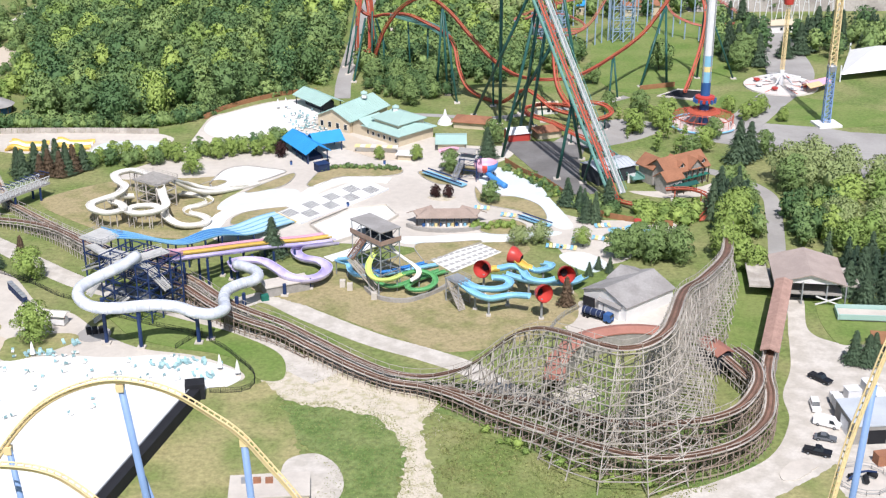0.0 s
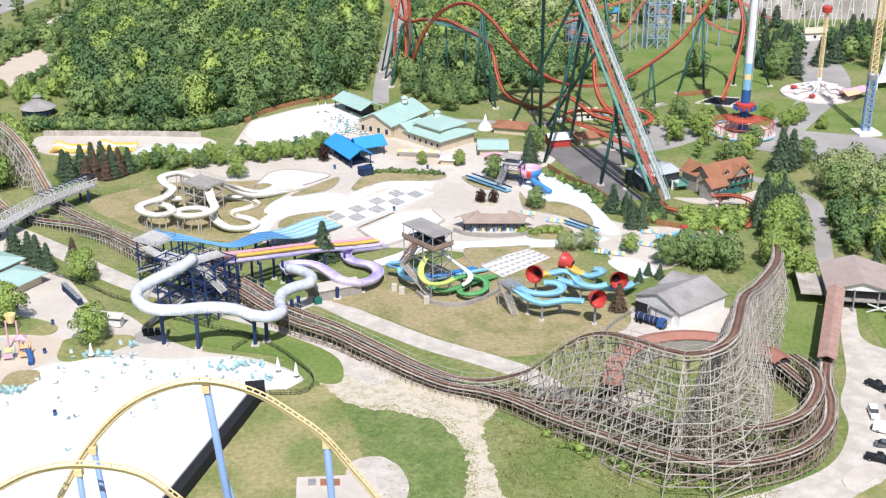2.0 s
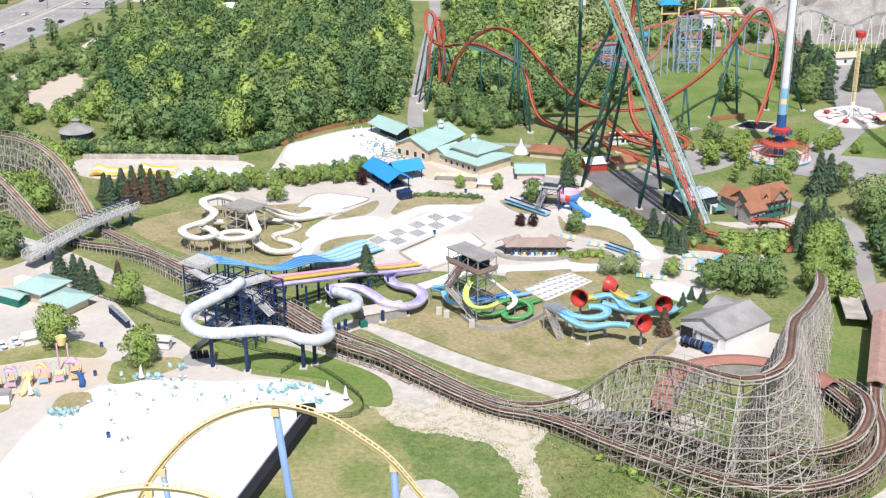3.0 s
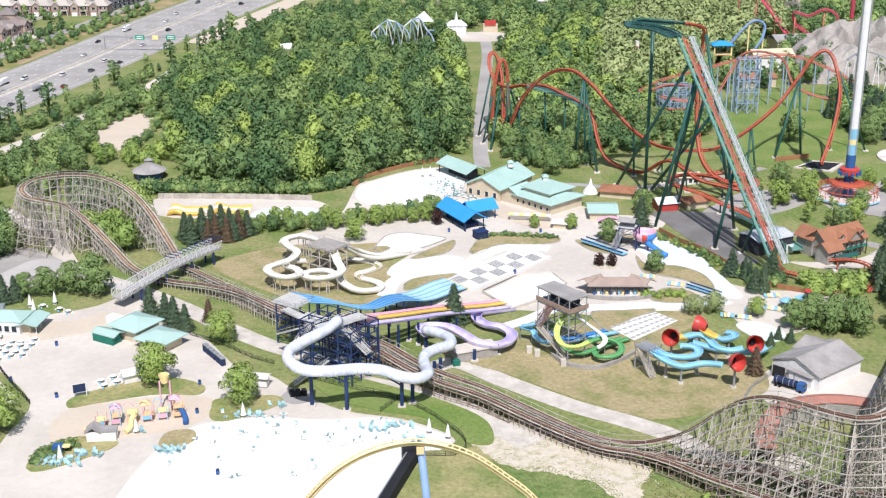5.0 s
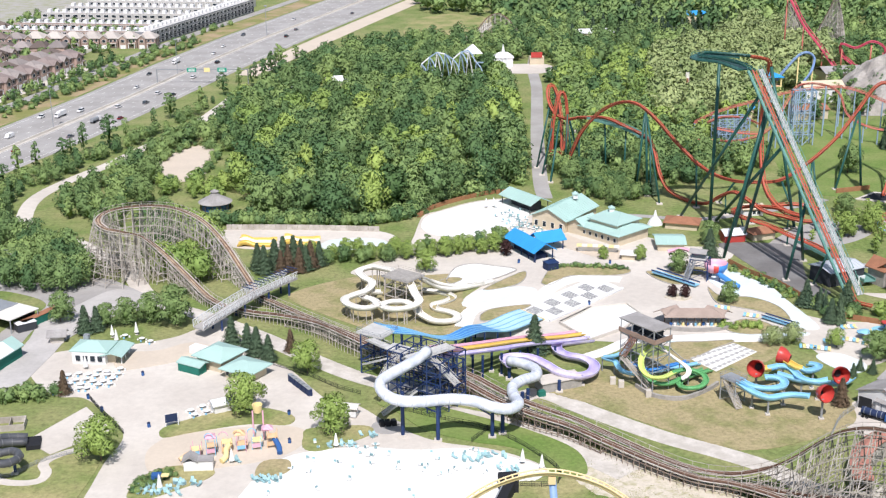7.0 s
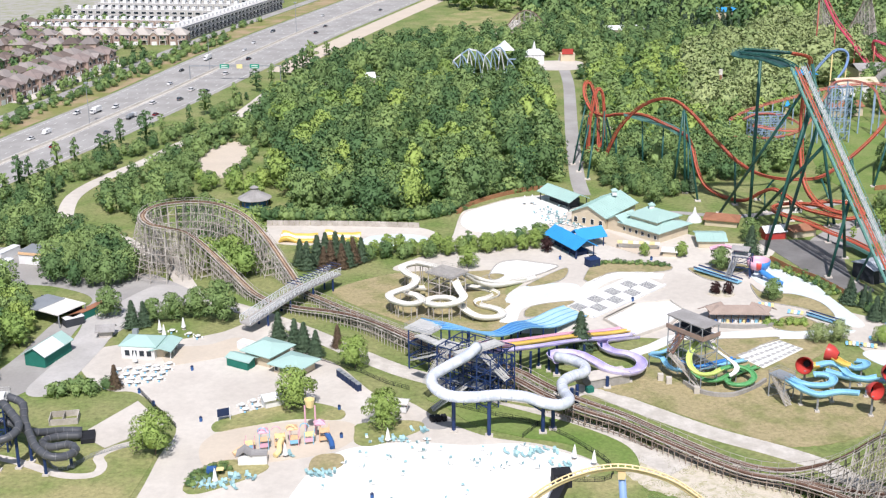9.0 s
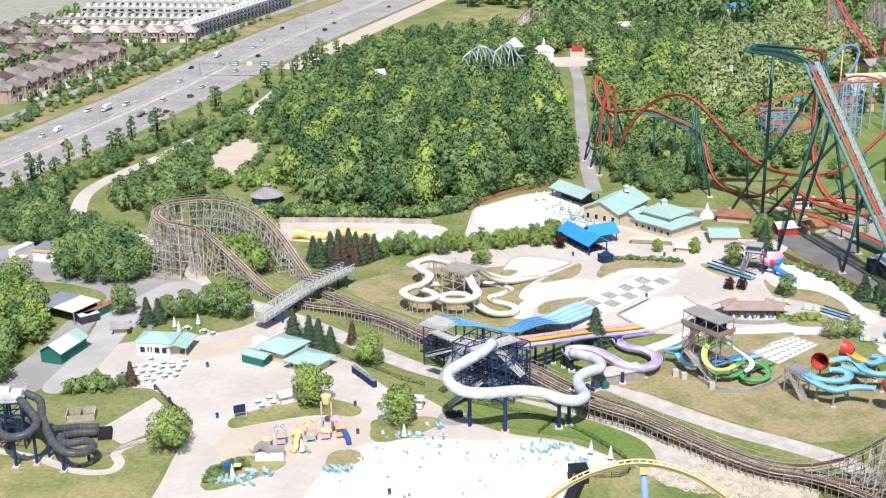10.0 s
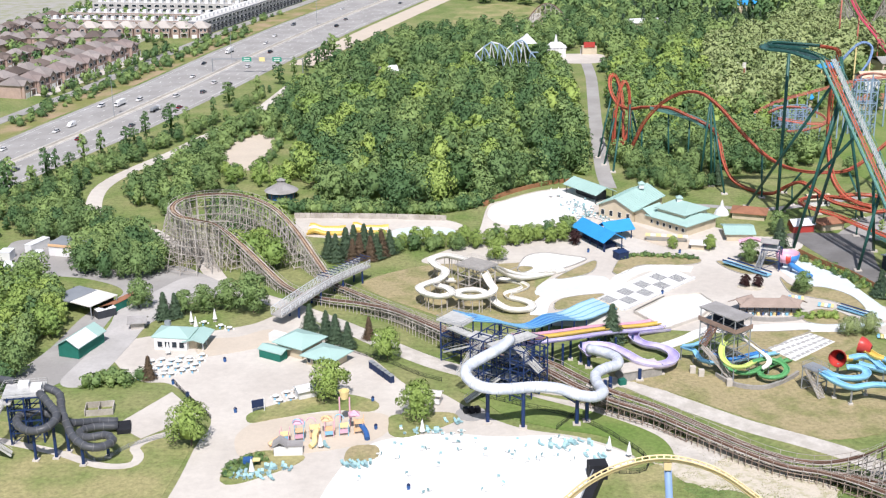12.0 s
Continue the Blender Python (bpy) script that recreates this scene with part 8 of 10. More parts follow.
strip("ramp_road", [(lane(y, 1) + 12, y) for y in (760, 850, 950, 1050, 1200, 1400, 1650)], 16, 0.05, BEIGE, "pale earth shoulder beside the highway", "road")

lamp = thing("highway_lamp", (0, 0, 0), "tall grey highway lamp post", "street lamp", "highway lamps")
part("pole", Shape().tube([(0, 0, 0), (0, 0, 22)], 0.22, 8, 0.12), GREY_STEEL, lamp)
part("head", Shape().lathe(0, 0, [(0.3, 21.6), (1.1, 21.9), (1.0, 22.3), (0.3, 22.5)], 10), GREY_STEEL, lamp)
spots = [(lane(y, 0.5), y) for y in (620, 760, 900)]
lamp.location = (*spots[0], 0)
for x, y in spots[1:]:
    copy_thing(lamp, pose(x, y, 0))
gantry = thing("highway_sign_gantry", (-232, 735, 0), "overhead sign gantry with green and yellow signs", "road sign")
for x in (-260, -206):
    part("post", Shape().tube([(x, 735, 0), (x, 735, 9)], 0.3, 8), GREY_STEEL, gantry)
part("beam", Shape().beam((-260, 735, 8.6), (-206, 735, 8.6), 0.5), GREY_STEEL, gantry)
for x, w, m in ((-239, 5.4, None), (-230, 3.4, YELLOW_PAINT), (-221, 5.4, None)):
    board = part("sign_board", Shape().box(x, 734.4, 7.2, w, 0.2, 2.5), m or material("green_sign", (0.01, 0.30, 0.20), 0.5), gantry)
    if m is None:
        for k in (0, 1):
            part("text_bar", Shape().box(x, 734.25, 7.7 + k * 1.0, w * 0.7, 0.06, 0.4), WHITE_PLASTIC, board)


# ---- vehicles ----
def car(name, x, y, turn, paint, label, kind="sedan", z=0.0):
    """A car with a shaped body, cabin glass, wheels and lamps, about 4.6 m long along its own x."""
    long, wide, tall = {"sedan": (4.7, 1.8, 1.45), "suv": (4.8, 1.95, 1.8), "pickup": (5.8, 2.0, 1.85), "van": (5.8, 2.1, 2.3)}[kind]
    t = thing(name, (0, 0, 0), label, "car")
    h = long / 2
    side = {"sedan": [(-h, 0.35), (h, 0.35), (h, 0.72), (h * 0.45, 0.9), (-h * 0.7, 0.95), (-h, 0.85)],
            "suv": [(-h, 0.4), (h, 0.4), (h, 0.95), (h * 0.45, 1.08), (-h, 1.1)],
            "pickup": [(-h, 0.5), (h, 0.5), (h, 1.05), (h * 0.5, 1.15), (-h, 1.15)],
            "van": [(-h, 0.4), (h, 0.4), (h, 1.0), (h * 0.7, 1.2), (h * 0.45, 2.2), (-h, 2.25)]}[kind]
    cab = {"sedan": [(h * 0.35, 0.9), (h * 0.05, tall), (-h * 0.45, tall), (-h * 0.75, 0.93)],
           "suv": [(h * 0.4, 1.06), (h * 0.12, tall), (-h * 0.9, tall), (-h * 0.98, 1.08)],
           "pickup": [(h * 0.4, 1.13), (h * 0.2, tall), (-h * 0.2, tall), (-h * 0.28, 1.13)],
           "van": [(h * 0.69, 1.22), (h * 0.47, 2.1), (h * 0.2, 2.1), (h * 0.2, 1.25)]}[kind]

    def extrude(outline, w):
        n = len(outline)
        return Shape().add([(a, s * w / 2, b) for s in (-1, 1) for a, b in outline], [tuple(range(n)), tuple(range(n, 2 * n))[::-1]] + [((i + 1) % n, i, n + i, n + (i + 1) % n) for i in range(n)])

    part("body", extrude(side, wide), paint, t)
    part("cabin", extrude(cab, wide * 0.88 if kind != "van" else wide * 1.01), GLASS, t)
    if kind != "van":
        part("roof_panel", Shape().box((cab[1][0] + cab[2][0]) / 2, 0, tall, abs(cab[1][0] - cab[2][0]), wide * 0.86, 0.06), paint, t)
    if kind == "pickup":
        part("cargo_bed", Shape().box(-h * 0.64, 0, 1.16, long * 0.33, wide * 0.8, 0.04), DARK, t)
    for a in (-h * 0.62, h * 0.62):
        for s in (-1, 1):
            w = part("wheel", Shape().tube([(a, s * wide * 0.42, 0.36), (a, s * wide * 0.52, 0.36)], 0.36, 12), TYRE, t)
            part("rim", Shape().tube([(a, s * wide * 0.515, 0.36), (a, s * wide * 0.53, 0.36)], 0.2, 8), GREY_STEEL, w)
    for s in (-1, 1):
        part("headlight", Shape().box(h, s * wide * 0.36, 0.62, 0.06, 0.4, 0.16), WHITE_PLASTIC, t)
        part("tail_light", Shape().box(-h, s * wide * 0.38, 0.7, 0.06, 0.3, 0.2), RED_PAINT, t)
    t.matrix_basis = pose(x, y, z, 0, 0, turn)
    return t


def lorry(name, x, y, turn, tank, label, paint, z=0.1):
    """A lorry with its cab, load and wheels, along its own x."""
    t = thing(name, (0, 0, 0), label, "truck")
    part("chassis", Shape().box(0, 0, 0.7, 10, 1.0, 0.4), TYRE, t)
    part("cab", Shape().add([(a, s * 1.2, b) for s in (-1, 1) for a, b in ((2.6, 0.7), (5, 0.7), (5, 1.9), (4.5, 3.0), (2.6, 3.0))], [(0, 1, 2, 3, 4), (9, 8, 7, 6, 5), (1, 0, 5, 6), (2, 1, 6, 7), (3, 2, 7, 8), (4, 3, 8, 9), (0, 4, 9, 5)]), paint, t)
    part("windscreen", Shape().box(4.82, 0, 1.95, 0.3, 2.0, 0.85), GLASS, t)
    if tank == "tank":
        part("tank", Shape().tube([(-5, 0, 2.1), (-4.6, 0, 2.1), (1.8, 0, 2.1), (2.1, 0, 2.1)], 1.15, 14), NAVY_WALL if paint is BLUE_PAINT else GREY_STEEL, t, smooth=False)
        for a in (-4, -2, 0, 1.4):
            part("tank_band", Shape().tube([(a - 0.08, 0, 2.1), (a + 0.08, 0, 2.1)], 1.2, 14), GREY_STEEL, t)
    else:
        part("box_body", Shape().box(-1.4, 0, 1.1, 7.4, 2.5, 2.7), WHITE_WALL, t)
    for a in (-4.2, -2.9, 3.8):
        for s in (-1, 1):
            part("wheel", Shape().tube([(a, s * 0.85, 0.5), (a, s * 1.2, 0.5)], 0.5, 12), TYRE, t)
    t.matrix_basis = pose(x, y, z, 0, 0, turn) @ Matrix.Diagonal((0.85, 0.85, 0.85, 1))
    return t


lorry("tanker_truck", 39.2, 298.4, -38, "tank", "blue tanker truck parked by the workshop", BLUE_PAINT)
car("pickup_truck", 87.2, 265.4, -52, CAR_BLACK, "black pickup truck parked on gravel", "pickup", 0.06)
car("parked_car", 82.6, 252.8, -96, CAR_WHITE, "white car parked on gravel", "suv", 0.06)
car("parked_van", 83.2, 245.2, -30, CAR_WHITE, "white panel van parked on gravel", "van", 0.06)
car("parked_car", 81.2, 239.4, -18, CAR_GREY, "grey sedan parked on gravel", "sedan", 0.06)
car("pickup_truck", 78, 233.8, -24, CAR_BLACK, "black pickup truck parked at the lot edge", "pickup", 0.06)
lorry("box_truck", 87.4, 252, 88, "box", "white box truck parked on gravel", CAR_WHITE)
paints = [("white", CAR_WHITE), ("grey", CAR_GREY), ("black", CAR_BLACK), ("dark red", CAR_RED)]
cars = {}
slots = [(-15.5, 645, 0, "suv"), (-9, 602, 0, "van"), (13.5, 603, 1, "sedan"), (5.8, 670, 0, "suv"), (17, 643, 3, "sedan"), (-9.6, 590, 0, "sedan"), (9.6, 705, 0, "suv"), (17, 702, 2, "sedan"), (-5.6, 722, 0, "sedan"), (13.4, 680, 1, "suv"), (5.8, 575, 3, "sedan"), (-13.4, 555, 0, "sedan"), (9.6, 752, 0, "suv"), (-5.8, 832, 0, "sedan"), (-13.4, 906, 1, "suv"), (9.6, 900, 2, "suv"), (-9.6, 860, 0, "sedan"), (5.8, 930, 1, "sedan"), (-13.4, 762, 2, "sedan"), (-5.8, 660, 0, "suv"), (13.4, 540, 0, "sedan"), (9.6, 520, 1, "suv"), (-9.6, 980, 0, "sedan"), (13.4, 1010, 1, "sedan"), (5.8, 800, 2, "suv")]
for off, y, c, kind in slots:
    share = 0.5 + off / 44
    p = (lane(y, share), y)
    d = (lane(y + 5, share) - lane(y - 5, share), 10)
    turn = math.degrees(math.atan2(d[1], d[0])) + (180 if off < 0 else 0)
    key = (c, kind)
    if key not in cars:
        word, paint = paints[c]
        cars[key] = car("highway_car" if kind != "van" else "highway_van", p[0], p[1], turn, paint, f"{word} {'van' if kind == 'van' else kind} on the highway", kind, 0.12)
        cars[key]["group"] = "cars on the highway"
    else:
        copy_thing(cars[key], pose(p[0], p[1], 0.12, 0, 0, turn))
for off, y, tank in ((10, 636, "tank"), (-9, 648, "box"), (-13, 800, "box")):
    share = 0.5 + off / 44
    p = (lane(y, share), y)
    d = (lane(y + 5, share) - lane(y - 5, share), 10)
    lorry("highway_truck", p[0], p[1], math.degrees(math.atan2(d[1], d[0])) + (180 if off < 0 else 0), tank, "white truck on the highway" if tank == "box" else "silver tank truck on the highway", CAR_WHITE, 0.12)


# ---- the suburb beyond the highway ----
patch("suburb_ground", [(-520, 640), (-378, 655), (-350, 760), (-330, 860), (-316, 980), (-290, 1120), (-560, 1150)], 0.02, material("driveways_and_lawns", (0.36, 0.345, 0.32), 0.9, vary=0.1, scale=0.12, fine=0.6, colour2=(0.29, 0.30, 0.20), blotch=(0.36, 0.6)), "driveways and small lawns of the suburb", "ground")
def brick_house(roof, wall, label):
    """A two-storey house with hipped roof, a gabled bay, a porch and garage, facing its own -y."""
    t = thing("brick_house", (0, 0, 0), label, "house", "houses in the suburb")
    part("wall", Shape().box(0, 0, 0, 11, 12, 6.2), wall, t)
    part("roof", Shape().hip(0, 0, 6.2, 11, 12, 3.4, 0, 0.6, 3), roof, t)
    part("bay_wall", Shape().gable_wall(-2.6, -6.4, 0, 2.4, 4.6, 6.2, 1.9, 90), wall, t)
    part("bay_roof", Shape().gable(-2.6, -5.6, 6.2, 4, 4.6, 1.9, 90, 0.4), roof, t)
    part("porch_roof", Shape().box(2.6, -6.8, 2.9, 4.6, 2.0, 0.3), roof, t)
    for x in (0.7, 4.5):
        part("porch_post", Shape().box(x, -7.5, 0, 0.35, 0.35, 2.9), WHITE_WALL, t)
    part("garage_door", Shape().box(-2.6, -7.65, 0, 3.2, 0.12, 2.3), WHITE_WALL, t)
    for x, z, w in ((-2.6, 4.0, 2.0), (1.4, 4.0, 1.4), (4.0, 4.0, 1.2), (2.6, 1.3, 2.0)):
        win = part("window", Shape().box(x, -6.06 if x > -1 else -7.66, z - 0.1, w + 0.3, 0.14, 1.7), WHITE_WALL, t)
        part("pane", Shape().box(x, -6.1 if x > -1 else -7.7, z, w, 0.14, 1.5), GLASS, win)
    for z in (1.2, 4.0):
        win = part("window", Shape().box(5.56, 1.5, z, 0.14, 1.5, 1.6), WHITE_WALL, t)
        part("pane", Shape().box(5.6, 1.5, z + 0.1, 0.14, 1.2, 1.4), GLASS, win)
    return t


def set_rows(masters, places, size=1.0):
    for k, (x, y, turn) in enumerate(places):
        m = masters[k % len(masters)]
        ob = copy_thing(m, pose(x, y, 0, 0, 0, turn)) if m.get("set") else m
        ob.matrix_basis = pose(x, y, 0, 0, 0, turn) @ Matrix.Diagonal((size, size, size, 1))
        m["set"] = 1


TAUPE_ROOF = material("taupe_shingle", (0.27, 0.24, 0.225), 0.9, vary=0.12, scale=0.1, fine=1.0, random_tone=0.2)
PALE_ROOF = material("pale_shingle", (0.46, 0.42, 0.38), 0.9, vary=0.1, scale=0.1, fine=1.0, random_tone=0.15)
kinds = [brick_house(TAUPE_ROOF, BRICK, "brown brick house with taupe hipped roof"), brick_house(material("reddish_shingle", (0.25, 0.205, 0.19), 0.9, vary=0.12, scale=0.1), BRICK, "pinkish brick house with reddish shingle roof")]
set_rows(kinds, [(-355 + 2.7 * k + (k % 2) * 1.0, 672 + 12.9 * k, 78) for k in range(10)], 1.18)
pale = [brick_house(PALE_ROOF, BRICK, "brick house with pale sunlit roof")]
set_rows(pale, [(-376 + 13.0 * k, 863 - 0.2 * k, 3) for k in range(7)], 1.1)
back = [brick_house(BROWN_ROOF, BRICK, "brick house with dark grey roof"), brick_house(TAUPE_ROOF, BRICK, "brick house with grey-brown roof, seen from behind")]
set_rows(back, [(-375 + 2.9 * k, 684 + 11.8 * k, -108) for k in range(11)] + [(-420 + 11.6 * k, 826 + 0.6 * k, 188) for k in range(7)] + [(-408 + 3.4 * k, 704 + 12 * k, 72) for k in range(10)] + [(-434 + 3.4 * k, 740 + 12 * k, 252) for k in range(9)] + [(-466 + 3.4 * k, 760 + 12 * k, 72) for k in range(14)] + [(-414 + 11.6 * k, 864 + 0.6 * k, 8) for k in range(3)])


def townhouse(wall, roof, label, storeys=3):
    """One flat-roofed townhouse bay with its windows, balcony and door, facing its own -y."""
    t = thing("townhouse", (0, 0, 0), label, "townhouse", "townhouse rows")
    h = storeys * 3.0
    part("wall", Shape().box(0, 0, 0, 5.9, 12, h), wall, t)
    part("roof", Shape().box(0, 0, h, 5.9, 12, 0.3), roof, t)
    part("parapet", Shape().box(0, -5.85, h + 0.3, 5.9, 0.3, 0.7), wall, t)
    part("roof_hatch", Shape().box(0.8, 2.2, h + 0.3, 2.6, 3.6, 2.2), WHITE_WALL, t)
    for z in [1.0 + 3 * k for k in range(storeys)]:
        win = part("window", Shape().box(0.3, -6.05, z - 0.1, 3.9, 0.14, 1.8), WHITE_WALL, t)
        part("pane", Shape().box(0.3, -6.1, z, 3.4, 0.14, 1.6), GLASS, win)
    part("balcony", Shape().box(-1.4, -6.7, 3.1, 2.6, 1.3, 0.2).box(-1.4, -7.3, 3.3, 2.6, 0.08, 0.9), DARK_WALL, t)
    return t


FLAT = material("pale_flat_roof", (0.50, 0.495, 0.48), 0.8, vary=0.08, scale=0.2)
rows = [townhouse(BRICK, FLAT, "brown brick townhouse with pale flat roof", 2)]
set_rows(rows, [(-420 + 6.0 * k + (k // 7) * 1.6, 899 - 0.6 * k, -6) for k in range(19)] + [(-410 + 6.0 * k, 930 - 0.6 * k, -6) for k in range(19)])
rows = [townhouse(material("light_grey_cladding", (0.50, 0.48, 0.46), 0.85, vary=0.1, scale=0.3), FLAT, "white townhouse with pale flat roof", 3)]
set_rows(rows, [(-400 + 6.0 * k, 960 - 0.6 * k, -6) for k in range(19)] + [(-392 + 6.0 * k, 992 - 0.6 * k, -6) for k in range(19)] + [(-384 + 6.0 * k, 1024 - 0.6 * k, -6) for k in range(20)] + [(-376 + 6.0 * k, 1060 - 0.6 * k, -6) for k in range(20)])
rows = [townhouse(material("slate_cladding", (0.20, 0.21, 0.23), 0.8, vary=0.1, scale=0.3), FLAT, "slate grey townhouse with pale flat roof", 3)]
set_rows(rows, [(-302 + 1.58 * k, 870 + 5.8 * k, 75) for k in range(27)])

drive_cars = [car("driveway_car", -335, 690, 160, CAR_BLACK, "black car parked on a driveway", "suv", 0.09), car("driveway_car", -333, 702, 160, CAR_WHITE, "white car parked on a driveway", "sedan", 0.09), car("driveway_car", -330, 712, 160, CAR_GREY, "grey car parked on a driveway", "suv", 0.09)]
for m in drive_cars:
    m["group"] = "cars on driveways"
for k in range(9):
    copy_thing(drive_cars[k * 2 % 3], pose(-340 + 2.5 * k + (k * 5 % 3) * 1.4, 682 + 11.4 * k + (k * 7 % 4), 0.09, 0, 0, 160 + (k % 2) * 180))

# ---- playground, chairs, tables and small things ----
play = thing("playground_tower", (-125, 280, 0), "colourful playground with tubes, ramps and a tipping bucket", "playground")
rng = random.Random(8)
for k in range(6):
    x, y = -134 + k * 3.6, 274.6 + k * 1.1
    part("platform", Shape().box(x, y, 2.0 + 0.5 * (k % 3), 2.5, 2.3, 0.2, 16), ORANGE_PAINT if k % 2 else YELLOW_PAINT, play)
    for dx, dy in ((-1.1, -1.0), (1.1, -1.0), (1.1, 1.0), (-1.1, 1.0)):
        part("post", Shape().box(x + dx, y + dy, 0, 0.16, 0.16, 4.6 if k % 2 else 3.6), (SLIDE_PINK, SLIDE_SKY, ORANGE_PAINT)[k % 3], play)
    part("side_panel", Shape().box(x, y - 1.1, 0.9, 2.1, 0.1, 1.1, 16), (SLIDE_SKY, SLIDE_PINK, ORANGE_PAINT)[k % 3], play)
for x, y, m in ((-131, 277, SLIDE_PINK), (-124, 279, ORANGE_PAINT), (-117.5, 282, SLIDE_PINK)):
    part("roof", Shape().hip(x, y, 4.3, 2.2, 2.0, 1.0, 16, 0.3), m, play)
part("slide_tube", Shape().tube(curve([(-126, 277, 2.6), (-126.5, 274.6, 2.0), (-126.2, 272.2, 1.2), (-127, 270.6, 0.8)], 0.6), 0.7, 10), YELLOW_PAINT, play)
part("slide_tube", Shape().tube(curve([(-134, 273, 2.2), (-136, 272, 1.5), (-137.4, 271, 0.8)], 0.6), 0.7, 10), ORANGE_PAINT, play)
part("slide_tube", Shape().tube(curve([(-115.5, 280, 2.4), (-114, 277.6, 1.5), (-113.4, 275.4, 0.7)], 0.6), 0.7, 10), BLUE_PAINT, play)
part("bucket_frame", Shape().beam((-121.4, 284, 0), (-121.4, 284, 8), 0.35).beam((-118.8, 284, 0), (-118.8, 284, 8), 0.35), SLIDE_PINK, play)
part("bucket", Shape().lathe(-120.1, 284, [(0.9, 7.6), (1.4, 9.8), (1.2, 9.8), (0.8, 7.8)], 12), YELLOW_PAINT, play)
for k in range(5):
    a = rng.uniform(0, 6.28)
    part("spray_hoop", Shape().tube([(-131 + k * 3.4 + 1.1 * math.cos(t), 275.4 + k + 0.3, 4.6 + 1.1 * math.sin(t)) for t in np.linspace(0, 3.14, 8)], 0.12, 6), (SLIDE_SKY, SLIDE_PINK, YELLOW_PAINT)[k % 3], play)

lounger = thing("sun_lounger", (0, 0, 0), "turquoise plastic sun lounger by the pool", "lounger", "loungers round the pool")
part("seat", Shape().box(0, -0.2, 0.35, 0.7, 1.3, 0.1), CHAIR_BLUE, lounger)
part("backrest", Shape().add([(-0.35, 0.4, 0.4), (0.35, 0.4, 0.4), (0.35, 1.0, 0.95), (-0.35, 1.0, 0.95), (-0.35, 0.45, 0.32), (0.35, 0.45, 0.32), (0.35, 1.05, 0.87), (-0.35, 1.05, 0.87)], [(0, 1, 2, 3), (7, 6, 5, 4), (0, 4, 5, 1), (1, 5, 6, 2), (2, 6, 7, 3), (3, 7, 4, 0)]), CHAIR_BLUE, lounger)
for x in (-0.3, 0.3):
    for y in (-0.75, 0.4):
        part("leg", Shape().box(x, y, 0, 0.08, 0.08, 0.36), WHITE_PLASTIC, lounger)
first = True
clusters = [(-139, 256.5, 20, 3.4, 30), (-133.5, 260.6, 12, 2.2, 24), (-124.7, 272, 6, 1.4, 20), (-114.6, 262.6, 20, 2.4, 30), (-99.5, 281, 9, 2.8, 20), (-93, 286, 6, 1.6, 20), (-66, 274.4, 10, 3.0, 15), (-60.5, 276, 8, 2.2, 15), (-56, 268.5, 5, 2.2, 20)]
for cx, cy, n, spread, turn in clusters:
    for k in range(n):
        m = pose(cx + rng.uniform(-1, 1) * spread * 1.6, cy + rng.uniform(-0.5, 0.5) * spread, 0.14, 0, 0, turn + rng.uniform(-40, 40))
        if first:
            lounger.matrix_basis, first = m, False
        else:
            copy_thing(lounger, m)
white = thing("white_pool_chair", (0, 0, 0), "white plastic pool chair, folded low", "chair", "white chairs on the pool deck")
part("seat", Shape().box(0, 0, 0.3, 0.7, 1.2, 0.08), WHITE_PLASTIC, white)
part("backrest", Shape().box(0, 0.6, 0.36, 0.7, 0.1, 0.6), CHAIR_BLUE, white)
for x in (-0.3, 0.3):
    part("leg", Shape().box(x, -0.4, 0, 0.08, 0.08, 0.3).box(x, 0.5, 0, 0.08, 0.08, 0.3), GREY_STEEL, white)
first = True
for k in range(70):
    m = pose(rng.uniform(-112, -52), rng.uniform(266, 282), 0.14, 0, 0, rng.uniform(0, 360)) if k < 40 else pose(rng.uniform(-120, -74), rng.uniform(226, 268), 0.14, 0, 0, rng.uniform(0, 360))
    if k >= 40 and k % 3:
        continue
    if first:
        white.matrix_basis, first = m, False
    else:
        copy_thing(white, m)
upper = thing("white_deck_chair", (0, 0, 0), "white deck chair on the upper deck", "chair", "chairs on the upper deck")
part("seat", Shape().box(0, 0, 0.35, 0.8, 1.3, 0.1), WHITE_PLASTIC, upper)
part("backrest", Shape().box(0, 0.65, 0.4, 0.8, 0.12, 0.7), CHAIR_BLUE, upper)
part("legs_frame", Shape().box(0, 0, 0, 0.7, 1.1, 0.3), GREY_STEEL, upper)
first = True
for k in range(60):
    m = pose(-56 + 11 * k / 60 + rng.uniform(-5, 5), 478 - 24 * k / 60 + rng.uniform(-8, 8), 0.13, 0, 0, rng.uniform(0, 360))
    if first:
        upper.matrix_basis, first = m, False
    else:
        copy_thing(upper, m)

parasol = thing("closed_parasol", (0, 0, 0), "closed white parasol on a pole", "parasol", "closed parasols")
part("pole", Shape().tube([(0, 0, 0), (0, 0, 4.2)], 0.06, 6), GREY_STEEL, parasol)
part("folded_canopy", Shape().lathe(0, 0, [(0.75, 0.9), (0.6, 1.4), (0.3, 3.2), (0.05, 4.2)], 10), WHITE_PLASTIC, parasol)
part("base", Shape().lathe(0, 0, [(0.6, 0), (0.6, 0.15)], 10), CONCRETE, parasol)
spots = [(-99.9, 279.7), (-53.4, 272.4), (-48.8, 269.7), (-124.5, 271), (-176.6, 349.7), (-169.8, 352), (-174.3, 346), (-139, 257.6), (-64, 486), (-61, 487), (-177.6, 326), (-131, 302)]
parasol.matrix_basis = pose(*spots[0], 0.1)
for x, y in spots[1:]:
    copy_thing(parasol, pose(x, y, 0.1))
